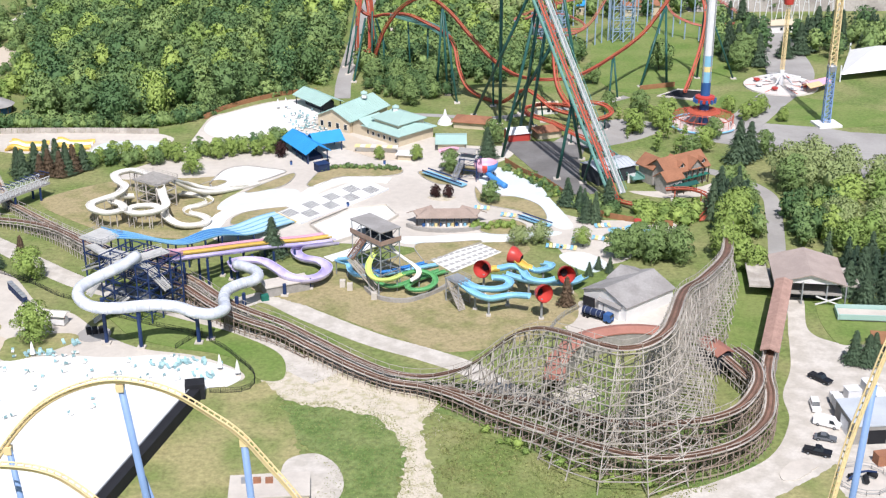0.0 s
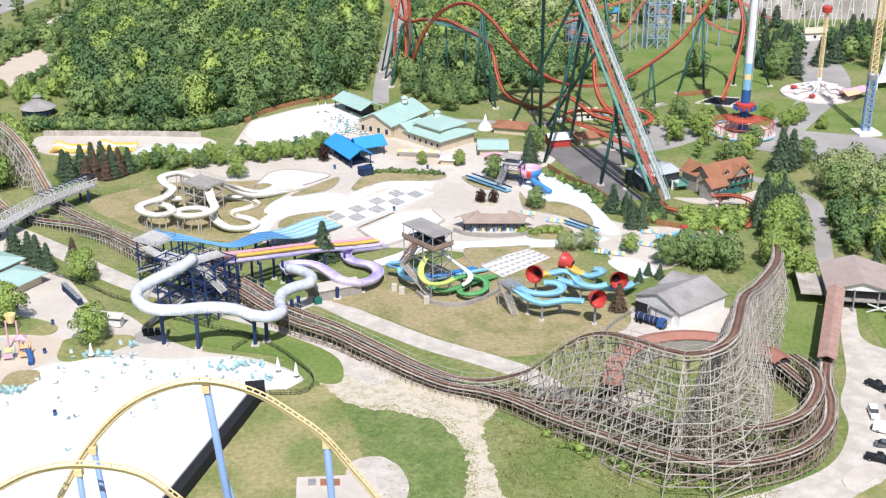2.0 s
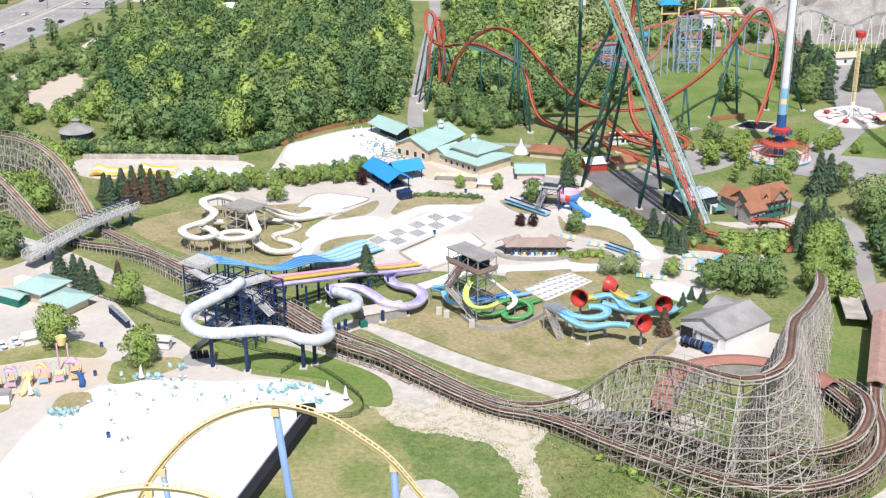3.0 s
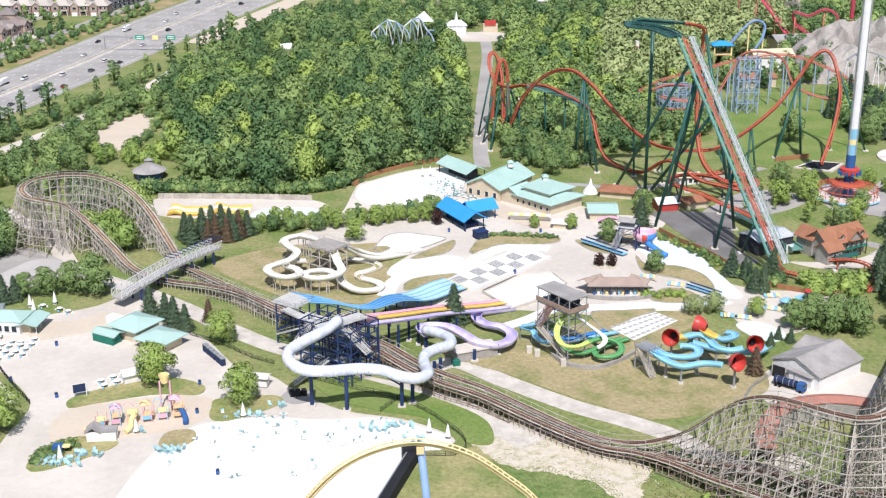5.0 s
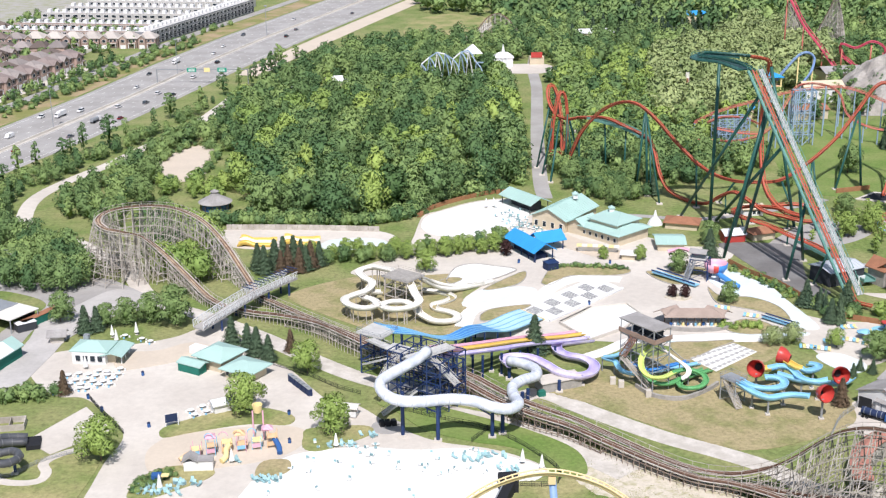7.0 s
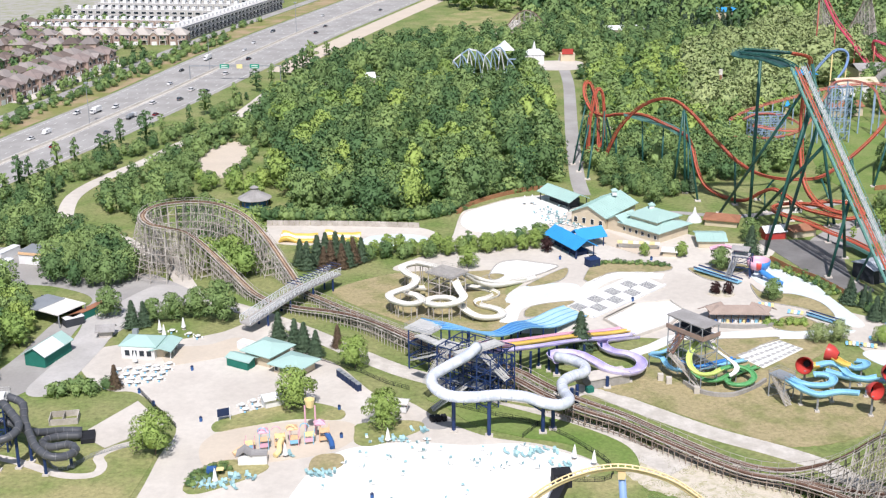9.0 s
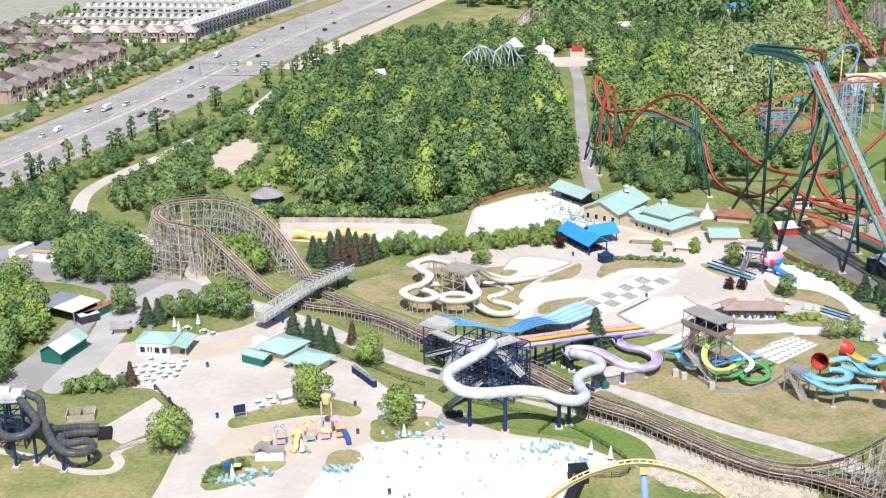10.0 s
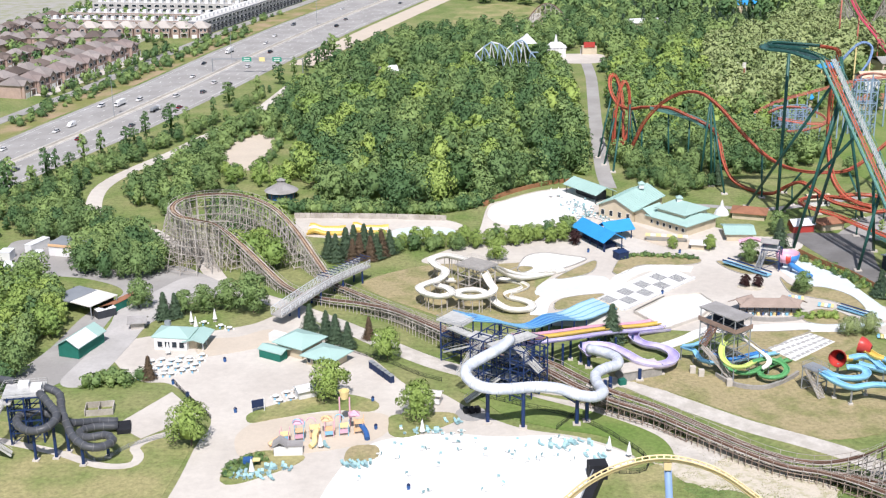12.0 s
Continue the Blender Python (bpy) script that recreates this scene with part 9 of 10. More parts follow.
table = thing("cafe_table", (0, 0, 0), "round white cafe table with four stools", "table", "cafe tables on the plaza")
part("tabletop", Shape().lathe(0, 0, [(0.9, 0.72), (0.9, 0.78)], 12), WHITE_PLASTIC, table)
part("stem", Shape().tube([(0, 0, 0), (0, 0, 0.72)], 0.08, 6), GREY_STEEL, table)
for a in range(4):
    part("stool", Shape().lathe(1.3 * math.cos(a * 1.571), 1.3 * math.sin(a * 1.571), [(0.28, 0), (0.3, 0.45)], 8), SLIDE_SKY if a % 2 else WHITE_PLASTIC, table)
spots = [(-181 + (k % 6) * 2.7 + rng.uniform(-0.6, 0.6), 310 + (k // 6) * 3.4 + (k % 6) * 1.0 + rng.uniform(-0.8, 0.8)) for k in range(24)] + [(-141, 299), (-138.4, 301.6), (-136, 303.6), (-139.4, 296.4), (-136.6, 298.6), (-172.8, 349.9), (-167, 347.6), (-163.9, 345.7), (-170, 343)]
table.matrix_basis = pose(*spots[0], 0.09)
for x, y in spots[1:]:
    copy_thing(table, pose(x, y, 0.09))
bin_ = thing("litter_bin", (0, 0, 0), "blue litter bin on the paving", "bin", "litter bins")
part("body", Shape().lathe(0, 0, [(0.4, 0), (0.45, 1.1)], 10), BLUE_PAINT, bin_)
part("lid", Shape().lathe(0, 0, [(0.48, 1.1), (0.3, 1.4)], 10), NAVY_WALL, bin_)
spots = [(-112, 282), (-114.6, 298), (-150, 290), (-101, 252), (-60, 440), (-52, 420), (-20, 420), (-30, 380), (8, 372), (40, 352), (52, 350), (-160, 322), (-171, 306.6), (-165, 299)]
bin_.matrix_basis = pose(*spots[0], 0.1)
for x, y in spots[1:]:
    copy_thing(bin_, pose(x, y, 0.1))

cabinet = thing("blue_vending_row", (-113, 312, 0), "row of navy vending cabinets with red lids", "vending machines")
for k in range(6):
    part("cabinet", Shape().box(-117.2 + k * 1.25, 319 - k * 1.75, 0, 1.7, 1.2, 2.1, -55), NAVY_WALL, cabinet)
    part("top_panel", Shape().box(-117.2 + k * 1.25, 319 - k * 1.75, 2.1, 1.8, 1.3, 0.15, -55), GREY_STEEL, cabinet)
rockhut = thing("grey_rock_hut", (-132, 268, 0), "low grey hut on the planted island", "hut")
part("wall", Shape().box(-132, 268.2, 0, 7, 3, 2.6, 6), WHITE_WALL, rockhut)
part("roof", Shape().gable(-134, 268.2, 2.6, 3.4, 3.4, 1.2, 96, 0.3), GREY_ROOF, rockhut)
part("roof", Shape().box(-130.4, 268.4, 2.6, 4, 3.3, 0.25, 6), GREY_ROOF, rockhut)
stall = thing("blue_stall", (-140.5, 262, 0), "small blue and yellow stall", "stall")
part("body", Shape().box(-140.8, 261.8, 0, 2.2, 1.8, 2, 5), BLUE_PAINT, stall)
part("awning", Shape().box(-138.6, 261.4, 1.8, 1.8, 1.6, 0.2, 5), YELLOW_PAINT, stall)
cart = thing("snack_cart", (-98.4, 297.5, 0), "cream covered snack cart", "cart")
part("body", Shape().box(-98.4, 297.5, 0.4, 4, 2.4, 1.6, -10), WHITE_WALL, cart)
part("canopy", Shape().gable(-98.4, 297.5, 3.0, 4.4, 3, 0.5, -10, 0.3), SLIDE_CREAM, cart)
for dx in (-1.9, 1.9):
    part("post", Shape().box(-98.4 + dx, 296.5, 2, 0.12, 0.12, 1.1), RED_PAINT, cart)
board = thing("notice_board", (-144, 290, 0), "freestanding map board on posts", "sign")
part("panel", Shape().box(-144, 290.6, 1.4, 3.4, 0.2, 2.2, 25), NAVY_WALL, board)
for dx in (-1.5, 1.5):
    part("post", Shape().box(-144 + dx, 290.6 + dx * 0.4, 0, 0.2, 0.2, 3.8), WHITE_STEEL, board)
pumpset = thing("black_pump_set", (-88, 291, 0), "black pump set on a round slab", "pump")
part("slab", Shape().lathe(-88, 291.5, [(4.2, 0), (4.2, 0.2)], 18), GREY_ROAD, pumpset)
for k in range(3):
    part("pump_body", Shape().box(-89.4 + k * 1.5, 292 + 0.3 * k, 0.2, 1.2, 1.8, 1.4, 20), DARK, pumpset)

# slender black fences round the pool lawn
def picket(name, line, label, high=1.4, mat=None):
    f = thing(name, (*line[0], 0), label, "fence")
    pts = curve([(x, y, 0.1) for x, y in line], 2.4)
    sh = Shape()
    for i, p in enumerate(pts):
        part("post", Shape().beam(p, p + np.array([0, 0, high]), 0.12), mat or DARK, f)
        if i:
            for h in (0.15, high * 0.55, high - 0.05):
                sh.beam(pts[i - 1] + np.array([0, 0, h]), p + np.array([0, 0, h]), 0.06)
            for u in np.linspace(0, 1, 7)[1:-1]:
                q = pts[i - 1] * (1 - u) + p * u
                sh.beam(q, q + np.array([0, 0, high]), 0.045)
    part("rail_panel", sh, mat or DARK, f)


picket("metal_fence", [(-86, 302), (-74, 296), (-63, 291), (-55, 284), (-50, 277.6), (-45.5, 271), (-44.4, 265), (-47, 261.6), (-54, 261.4)], "black metal fence round the pool lawn")
picket("metal_fence", [(-66, 283.4), (-61, 292)], "black metal gate line across the lawn")
picket("metal_fence", [(-171, 307), (-164, 297), (-155.6, 286)], "dark fence beside the concrete pad")
picket("metal_fence", [(-185, 270), (-178, 262), (-172, 270), (-165, 275), (-157, 277.4)], "low grey fence beside the curved path", 1.1, GREY_STEEL)
picket("metal_fence", [(-124, 330), (-112, 322), (-104, 315), (-97, 311)], "thin fence beside the gravel road", 1.2)
picket("wire_fence", [(36, 306), (30, 299), (27, 293), (24, 286)], "wire fence by the workshop yard", 1.6, GREY_STEEL)

bench = thing("blue_lounge_row", (0, 0, 0), "row of blue and yellow deck loungers", "lounger", "loungers on the splash deck")
for k in range(5):
    part("seat", Shape().box(k * 1.0, 0, 0.3, 0.8, 1.7, 0.1), (SLIDE_SKY, YELLOW_PAINT, WHITE_PLASTIC)[k % 3], bench)
    part("backrest", Shape().box(k * 1.0, 0.85, 0.35, 0.8, 0.1, 0.6), (SLIDE_SKY, YELLOW_PAINT, WHITE_PLASTIC)[k % 3], bench)
spots = [(44, 352, -20), (49, 349, -30), (53.6, 345, -35), (57, 341, -40), (34, 345, -15), (10, 377, -10), (18, 371, -20), (46, 361, 10), (30, 346, -10), (38, 350, 0), (50, 357, 12)]
bench.matrix_basis = pose(spots[0][0], spots[0][1], 0.1, 0, 0, spots[0][2])
for x, y, t in spots[1:]:
    copy_thing(bench, pose(x, y, 0.1, 0, 0, t))
umb = thing("turquoise_parasol", (55, 352, 0), "open turquoise parasol on the splash deck", "parasol")
part("pole", Shape().tube([(50.5, 353, 0), (50.5, 353, 3)], 0.07, 6), GREY_STEEL, umb)
part("canopy", Shape().lathe(50.5, 353, [(2.2, 2.5), (1.2, 3.0), (0.1, 3.3)], 12), SLIDE_SKY, umb)
splash = thing("splash_toy", (58, 359, 0), "small blue and red splash toy", "play structure")
part("post", Shape().tube([(58, 359, 0), (58, 359, 2.6)], 0.3, 8), BLUE_PAINT, splash)
part("top", Shape().lathe(58, 359, [(0.3, 2.6), (1.2, 3.0), (1.1, 3.4), (0.2, 3.6)], 12), RED_PAINT, splash)
part("basin", Shape().lathe(58, 359, [(4, 0.05), (4, 0.3), (3.7, 0.3), (3.6, 0.1)], 20), SLIDE_SKY, splash)
gutter = thing("blue_footbridge", (10, 392, 0), "small blue footbridge over the stream", "bridge")
part("deck", Shape().beam((-6, 408.5, 1.4), (7, 396.5, 0.8), 2.6, 0.3), SLIDE_SKY, gutter)
part("side_rail", Shape().beam((-7, 407.5, 2.2), (6, 395.5, 1.6), 0.1, 0.5).beam((-5, 409.5, 2.2), (8, 397.5, 1.6), 0.1, 0.5), BLUE_STEEL, gutter)
gutter2 = thing("blue_footbridge", (30, 364, 0), "small blue footbridge over the splash channel", "bridge")
part("deck", Shape().beam((23.5, 369, 0.9), (32, 361, 0.7), 2.2, 0.3), SLIDE_SKY, gutter2)
part("side_rail", Shape().beam((22.7, 368.2, 1.6), (31.2, 360.2, 1.4), 0.1, 0.4).beam((24.3, 369.8, 1.6), (32.8, 361.8, 1.4), 0.1, 0.4), BLUE_STEEL, gutter2)

# ---- far rides and hills ----
hill = thing("rock_mountain", (190, 690, 0), "grey sculpted artificial rock mountain", "rock")
rngm = np.random.default_rng(4)
bm = bmesh.new()
bmesh.ops.create_grid(bm, x_segments=48, y_segments=24, size=1)
for v in bm.verts:
    x, y = v.co.x * 75, v.co.y * 38
    env = max(0.0, 1 - (x / 75) ** 2) ** 0.6 * max(0.0, 1 - (y / 38) ** 2) ** 0.6
    v.co = Vector((x + 200, y + 690, env * (26 + 14 * noise.noise(Vector((x * 0.05, y * 0.05, 1)))) + env * 7 * noise.noise(Vector((x * 0.16, y * 0.16, 5))) - 0.5))
me = bpy.data.meshes.new("rock_face")
bm.to_mesh(me)
bm.free()
for v in me.vertices:
    v.co -= Vector((190, 690, 0))
me.materials.append(ROCK)
rock = new("rock_face", me)
rock.parent = hill
whitec = thing("white_timber_coaster", (150, 640, 0), "white framed coaster track before the rock mountain", "roller coaster")
for k in range(12):
    x, y = 140 + k * 5, 628 + 4 * math.sin(k)
    z = 18 + 3 * math.sin(k * 0.8)
    part("frame", Shape().beam((x - 2, y, 0), (x, y, z), 0.35).beam((x + 2, y, 0), (x, y, z), 0.35).beam((x - 1.2, y, z * 0.5), (x + 1.2, y, z * 0.5), 0.25), WHITE_STEEL, whitec)
part("track", Shape().sweep([(140 + k * 2.5, 628 + 4 * math.sin(k / 2), 18.3 + 3 * math.sin(k * 0.4)) for k in range(24)], [(-0.7, -0.3), (-0.7, 0), (0.7, 0), (0.7, -0.3)], closed=True), GREY_STEEL, whitec)
blue_far = thing("blue_flyer_ride", (-86, 738, 0), "pale blue and white thrill ride frame above the wood", "thrill ride")
heights = (11, 15, 18, 17, 14, 18, 19, 12)
for k in range(8):
    x, h = -104 + k * 4.6, heights[k]
    part("frame", Shape().beam((x - 2, 738, 0), (x, 738, h), 0.5).beam((x + 3, 741, 0), (x, 738, h), 0.5).beam((x, 738, h), (x + 4.6, 738, heights[min(k + 1, 7)]), 0.7), material_sky if k % 2 else WHITE_STEEL, blue_far)
    part("arm", Shape().tube(curve([(x, 738, h), (x + 2.4, 736, h - 2.5), (x + 4, 734, h - 6)], 1.0), 0.4, 6), material_sky, blue_far)
part("peaked_roof", Shape().hip(-74, 744, 17, 9, 9, 5, 10, 0.5), WHITE_STEEL, blue_far)
grey_far = thing("far_wooden_coaster", (-59, 900, 0), "distant grey wooden coaster hump", "roller coaster")
trestle(grey_far, [(-74, 898, 5), (-69, 900, 11), (-64, 902, 15), (-59, 903, 16), (-54, 902, 14), (-49, 900, 9), (-45, 898, 4)], TRACK_WOOD, 4.0, rail=False, every=3.0)
pink_far = thing("far_red_coaster", (140, 790, 0), "distant crimson steel coaster with a lift and a loop", "roller coaster")
CRIMSON = material("crimson_steel", (0.46, 0.06, 0.10), 0.5, vary=0.1, scale=0.3)
steel_track(pink_far, [(106, 810, 62), (116.8, 790, 45), (125, 778, 28), (134.5, 766, 15), (142, 758, 4), (147, 752, 2.5)], CRIMSON, 1.6, 0.6, 0.3, 2.5)
steel_track(pink_far, [(147, 752, 2.5), (152, 762, 6), (146.6, 766, 11), (144.8, 764, 18), (152.9, 762, 15.8), (161.4, 760, 20), (168.4, 758, 16.5), (166.9, 757, 9), (159.4, 756, 5.4), (151, 758, 7)], CRIMSON, 1.0, 0.5, 0.25, 2.0)
for x, y, z in ((116.8, 790, 43), (125, 778, 26), (134.5, 766, 13), (145.4, 764, 15), (161.4, 760, 18), (168, 758, 14)):
    column(pink_far, (x, y, 0), (x, y, z), 0.45, PALE_RED)
stadium = thing("far_timber_hill", (146, 835, 0), "distant steep grey timber coaster hill", "coaster structure")
trestle(stadium, [(126, 826, 34), (134, 829, 20), (140, 831, 10), (146, 832, 14), (152, 832, 26), (157, 832, 36), (161, 833, 26), (165, 834, 10), (170, 835, 3)], TRACK_WOOD, 4.0, rail=False, every=4.0)
far_mast = thing("crimson_mast", (180, 800, 0), "tall crimson ride mast among far trees", "ride tower")
part("mast", Shape().tube([(189, 800, 0), (189, 800, 48)], 1.3, 12), CRIMSON, far_mast)
part("cap", Shape().lathe(189, 800, [(1.3, 47), (2.2, 48), (1.8, 49)], 12), WHITE_STEEL, far_mast)
gull = thing("yellow_blue_ride", (94, 700, 0), "ride with blue canopy and yellow posts", "ride")
part("canopy", Shape().hip(91, 700, 11.5, 11, 8, 2.0, 8, 0.6), BLUE_ROOF, gull)
part("platform", Shape().box(91, 700, 6.0, 10, 7, 0.5, 8), ORANGE_PAINT, gull)
for x, y in corners(91, 700, 9.5, 6.5, 8):
    part("post", Shape().box(x, y, 0, 0.8, 0.8, 11.6, 8), YELLOW_PAINT, gull)
steel_track(gull, [(94, 700, 9), (99, 702, 15), (106, 703, 22.5), (111, 703, 24), (114.6, 702, 21), (113, 700, 14), (109, 699, 8)], SKY_STEEL, 0.7, 0.45, 0.25, 1.6, ties=False)
for x, z in ((106, 22), (114, 20)):
    part("support_post", Shape().beam((x, 703, 0), (x, 703, z), 0.7), YELLOW_PAINT, gull)
lattice = thing("blue_steel_scaffold", (50, 588, 0), "light blue steel scaffold carrying a pale red track", "coaster structure")
frame_tower(lattice, 50, 588, 15, 9, 14, material_sky, 12, 4, (5, 3), 0.45)
steel_track(lattice, [(38, 582, 13), (44, 584, 15), (52, 587, 14.6), (60, 592, 12), (66, 590, 9), (64, 582, 8), (54, 578, 9), (42, 578, 11)], PALE_RED, 0.6, 0.3, 0.18, 1.8, ties=False)
frame_tower(lattice, 84, 592, 10, 5, 26, material_sky, 6, 5, (3, 2), 0.5)
temple = thing("white_show_front", (-55, 787, 0), "small white columned show front at the end of the street", "building")
part("wall", Shape().box(-56, 789, 0, 12, 6, 6, 4), WHITE_WALL, temple)
part("roof", Shape().hip(-56, 789, 6, 12, 6, 3, 4, 0.6), WHITE_STEEL, temple)
part("spire", Shape().lathe(-56, 789, [(1.4, 8), (1.0, 10), (0.1, 14)], 8), WHITE_STEEL, temple)
for k in range(5):
    part("column", Shape().tube([(-60.6 + k * 2.3, 785.2, 0), (-60.6 + k * 2.3, 785.2, 5.6)], 0.35, 8), WHITE_STEEL, temple)
red_stand = thing("red_street_sign", (-35, 797, 0), "red sign board over a pale stand", "stand")
part("stand_wall", Shape().box(-35, 797, 0, 9, 5, 5, 6), STUCCO, red_stand)
part("sign_board", Shape().box(-35, 794.2, 4.6, 7, 0.4, 3.4, 6), RED_PAINT, red_stand)
for x, y in ((-174.3, 694), (-154, 724), (-141.8, 716)):
    hutch = thing("white_roof_stand", (x, y, 0), "pale stand with a white roof among the trees", "stand")
    part("wall", Shape().box(x, y, 0, 9, 6, 4.5, 20), STUCCO, hutch)
    part("roof", Shape().gable(x, y, 4.5, 9, 6, 2.2, 20, 0.7), WHITE_STEEL, hutch)
patch("far_slope", [(-118, 892), (-100, 886), (-78, 892), (-66, 925), (-64, 975), (-84, 1010), (-118, 990), (-128, 930)], 0.1, LAWN, "open green slope above the wood", "lawn")
strip("slope_path", [(-84, 888), (-76, 905), (-70, 930), (-66, 960)], 7, 0.25, GRAVEL, "pale path up the slope", "path")
patch("street_end_plaza", [(-62, 770), (-34, 766), (-26, 780), (-30, 796), (-62, 792)], 0.12, CONCRETE, "pale paved square at the end of the street", "plaza")

for x, y, w, d, h, roof, nm, lb in ((7, 893, 26, 14, 5, WHITE_STEEL, "white_roof_hall", "pale hall among the trees"), (84, 967, 24, 12, 6, BLUE_ROOF, "blue_roof_hall", "hall with a blue roof far off"), (-24, 600, 9, 7, 4, OLD_WOOD, "forest_cabin", "weathered cabin under trees"), (20, 575, 14, 8, 4, GREY_ROOF, "ride_shed", "low grey shed among green trees"), (66, 650, 12, 8, 5, BLUE_ROOF, "blue_canopy_hall", "blue canopied ride hall"), (100, 650, 18, 12, 5, RUST_ROOF, "ride_station", "rust-roofed ride station under the coaster"), (60, 690, 18, 12, 5, STUCCO, "game_stand", "cream game stand among trees"), (116, 690, 22, 12, 8, STUCCO, "cream_show_hall", "large cream walled hall behind trees"), (140, 740, 26, 16, 7, GREY_ROOF, "grey_show_hall", "large hall with grey shingle roof"), (40, 480, 8, 6, 3, STUCCO, "queue_hut", "cream queue hut under the track"), (160, 610, 18, 8, 4, STUCCO, "cream_stand", "cream stand by the mountain")):
    b = thing(nm, (x, y, 0), lb, "building")
    part("wall", Shape().box(x, y, 0, w, d, h, 10), STUCCO if roof is not STUCCO else WHITE_WALL, b)
    part("roof", Shape().gable(x, y, h, w, d, h * 0.35, 10, 0.7), roof, b)
    windows(b, (x - w * 0.48, y - d * 0.56), (x + w * 0.45, y - d * 0.42), h * 0.5, 4, 1.2, 1.4)
tubes = thing("twin_yellow_towers", (42, 692, 0), "pair of small yellow ride towers", "ride")
for dx in (-2, 2):
    part("mast", Shape().box(42 + dx, 692, 0, 2, 2, 15), SLIDE_CREAM, tubes)
    part("band", Shape().box(42 + dx, 690.9, 4, 1.4, 0.2, 8), RUST_ROOF, tubes)
part("base", Shape().box(42, 692, 0, 9, 5, 1.6), BLUE_PAINT, tubes)

# ---- planting ----
LANE = curve([(-207, 700), (-213, 640), (-218, 614), (-228, 583), (-236, 552), (-245, 527), (-250.5, 505), (-250, 485), (-242, 458), (-230, 446), (-217, 441), (-205, 428), (-190, 415), (-183, 400)], 3.0)


def patchy(places, floor):
    """Those places where a slow noise is high, so that growth comes in drifts."""
    return [p for p in places if noise.noise(Vector((p[0] * 0.16, p[1] * 0.16, 4))) + 0.5 * noise.noise(Vector((p[0] * 0.5, p[1] * 0.5, 8))) > floor]


def clear_of(places, line, gap):
    """Those places that keep a distance from a line."""
    return [p for p in places if min((line[:, 0] - p[0]) ** 2 + (line[:, 1] - p[1]) ** 2) > gap * gap]


STREET = curve([(-40, 500), (-41, 530), (-40, 608), (-38, 680), (-37, 728), (-38, 780)], 3.0)
OPEN_SPOTS = [(-105, -66, 700, 742), (-64, -24, 752, 800), (-126, -60, 880, 1000), (-8, 24, 868, 905), (68, 102, 940, 975), (36, 50, 660, 695), (82, 118, 670, 708), (36, 66, 562, 596), (-182, -166, 680, 700), (-162, -132, 704, 730), (120, 176, 730, 772), (108, 130, 770, 800)]


def open_view(places, gap=7.0):
    """Those places that leave the park street and the open spots free."""
    return [p for p in clear_of(places, STREET, gap) if not any(a < p[0] < b and c < p[1] < d for a, b, c, d in OPEN_SPOTS)]


FOREST = [(-165, 464), (-142, 466), (-112, 466), (-97, 472), (-88, 486), (-80, 502), (-54, 512), (-48, 533), (-50, 641), (-55, 740), (-94, 800), (-132, 850), (-150, 826), (-164, 788), (-186, 716), (-200, 640), (-176, 560), (-172, 504)]
rng = random.Random(3)
stand = {LEAF: [], LEAF_LIGHT: [], LEAF_DARK: []}
for p in open_view(scatter(FOREST, 9.8, 1), 7.5):
    stand[rng.choice([LEAF, LEAF, LEAF_DARK, LEAF, LEAF, LEAF_LIGHT, LEAF])].append(p)
for k, (m, places) in enumerate(stand.items()):
    wood("broadleaf_wood", places, BROAD, m, 9.5, 19.5, 40 + k, ("dense green broadleaf wood in full leaf", "lighter yellow-green crowns in the wood", "darker green crowns in the wood")[k], 1.0, 0.2)
HEDGE = [(-300, 440), (-275, 510), (-258, 545), (-240, 585), (-224, 640), (-208, 720), (-203, 700), (-214, 620), (-224, 585), (-236, 548), (-246, 528), (-256, 512), (-259, 490), (-256, 470), (-262, 450), (-270, 420)]
wood("roadside_trees", clear_of(scatter(HEDGE, 6.0, 2), LANE, 5.5), BROAD_MID, LEAF, 4, 8, 2, "roadside belt of green trees and shrubs")
WEST = [(-226, 570), (-214, 600), (-208, 640), (-204, 560), (-210, 510), (-206, 486), (-206, 450), (-226, 462), (-238, 490), (-230, 520)]
wood("roadside_trees", [p for p in clear_of(scatter(WEST, 7.0, 3), LANE, 8.0) if not inside(p[0], p[1], SAND)], BROAD_MID, LEAF, 6, 11, 3, "green trees along the service road")
wood("coaster_grove", scatter([(-196, 452), (-186, 462), (-172, 438), (-166, 416), (-176, 418), (-188, 430)], 5.5, 4), BROAD, LEAF, 8, 12, 4, "green trees inside the coaster turn")
wood("yard_trees", clear_of(scatter([(-234, 405), (-238, 449), (-214, 428), (-200, 402), (-198, 390), (-208, 385), (-223, 390)], 6.0, 5), LANE, 6.0), BROAD, LEAF, 8, 12, 5, "green trees beside the service yard")
wood("edge_trees", scatter([(-290, 400), (-240, 386), (-222, 364), (-222, 340), (-214, 318), (-214, 296), (-250, 290)], 7.0, 6), BROAD, LEAF, 8, 12, 6, "green trees at the edge of the park")
wood("edge_trees", scatter([(-238, 376), (-226, 366), (-214, 350), (-214, 334), (-222, 330)], 6.0, 16), BROAD, LEAF_LIGHT, 8, 11, 16, "light green trees by the barn")
wood("ride_conifers", scatter([(124, 548), (118, 590), (132, 620), (150, 600), (146, 552)], 12, 17), SPRUCE, NEEDLE, 8, 16, 17, "dark conifers behind the flat ride")
wood("ride_conifers", scatter([(160, 560), (164, 600), (230, 620), (230, 560)], 12, 18), SPRUCE, NEEDLE, 8, 16, 18, "dark conifers beside the white tent")
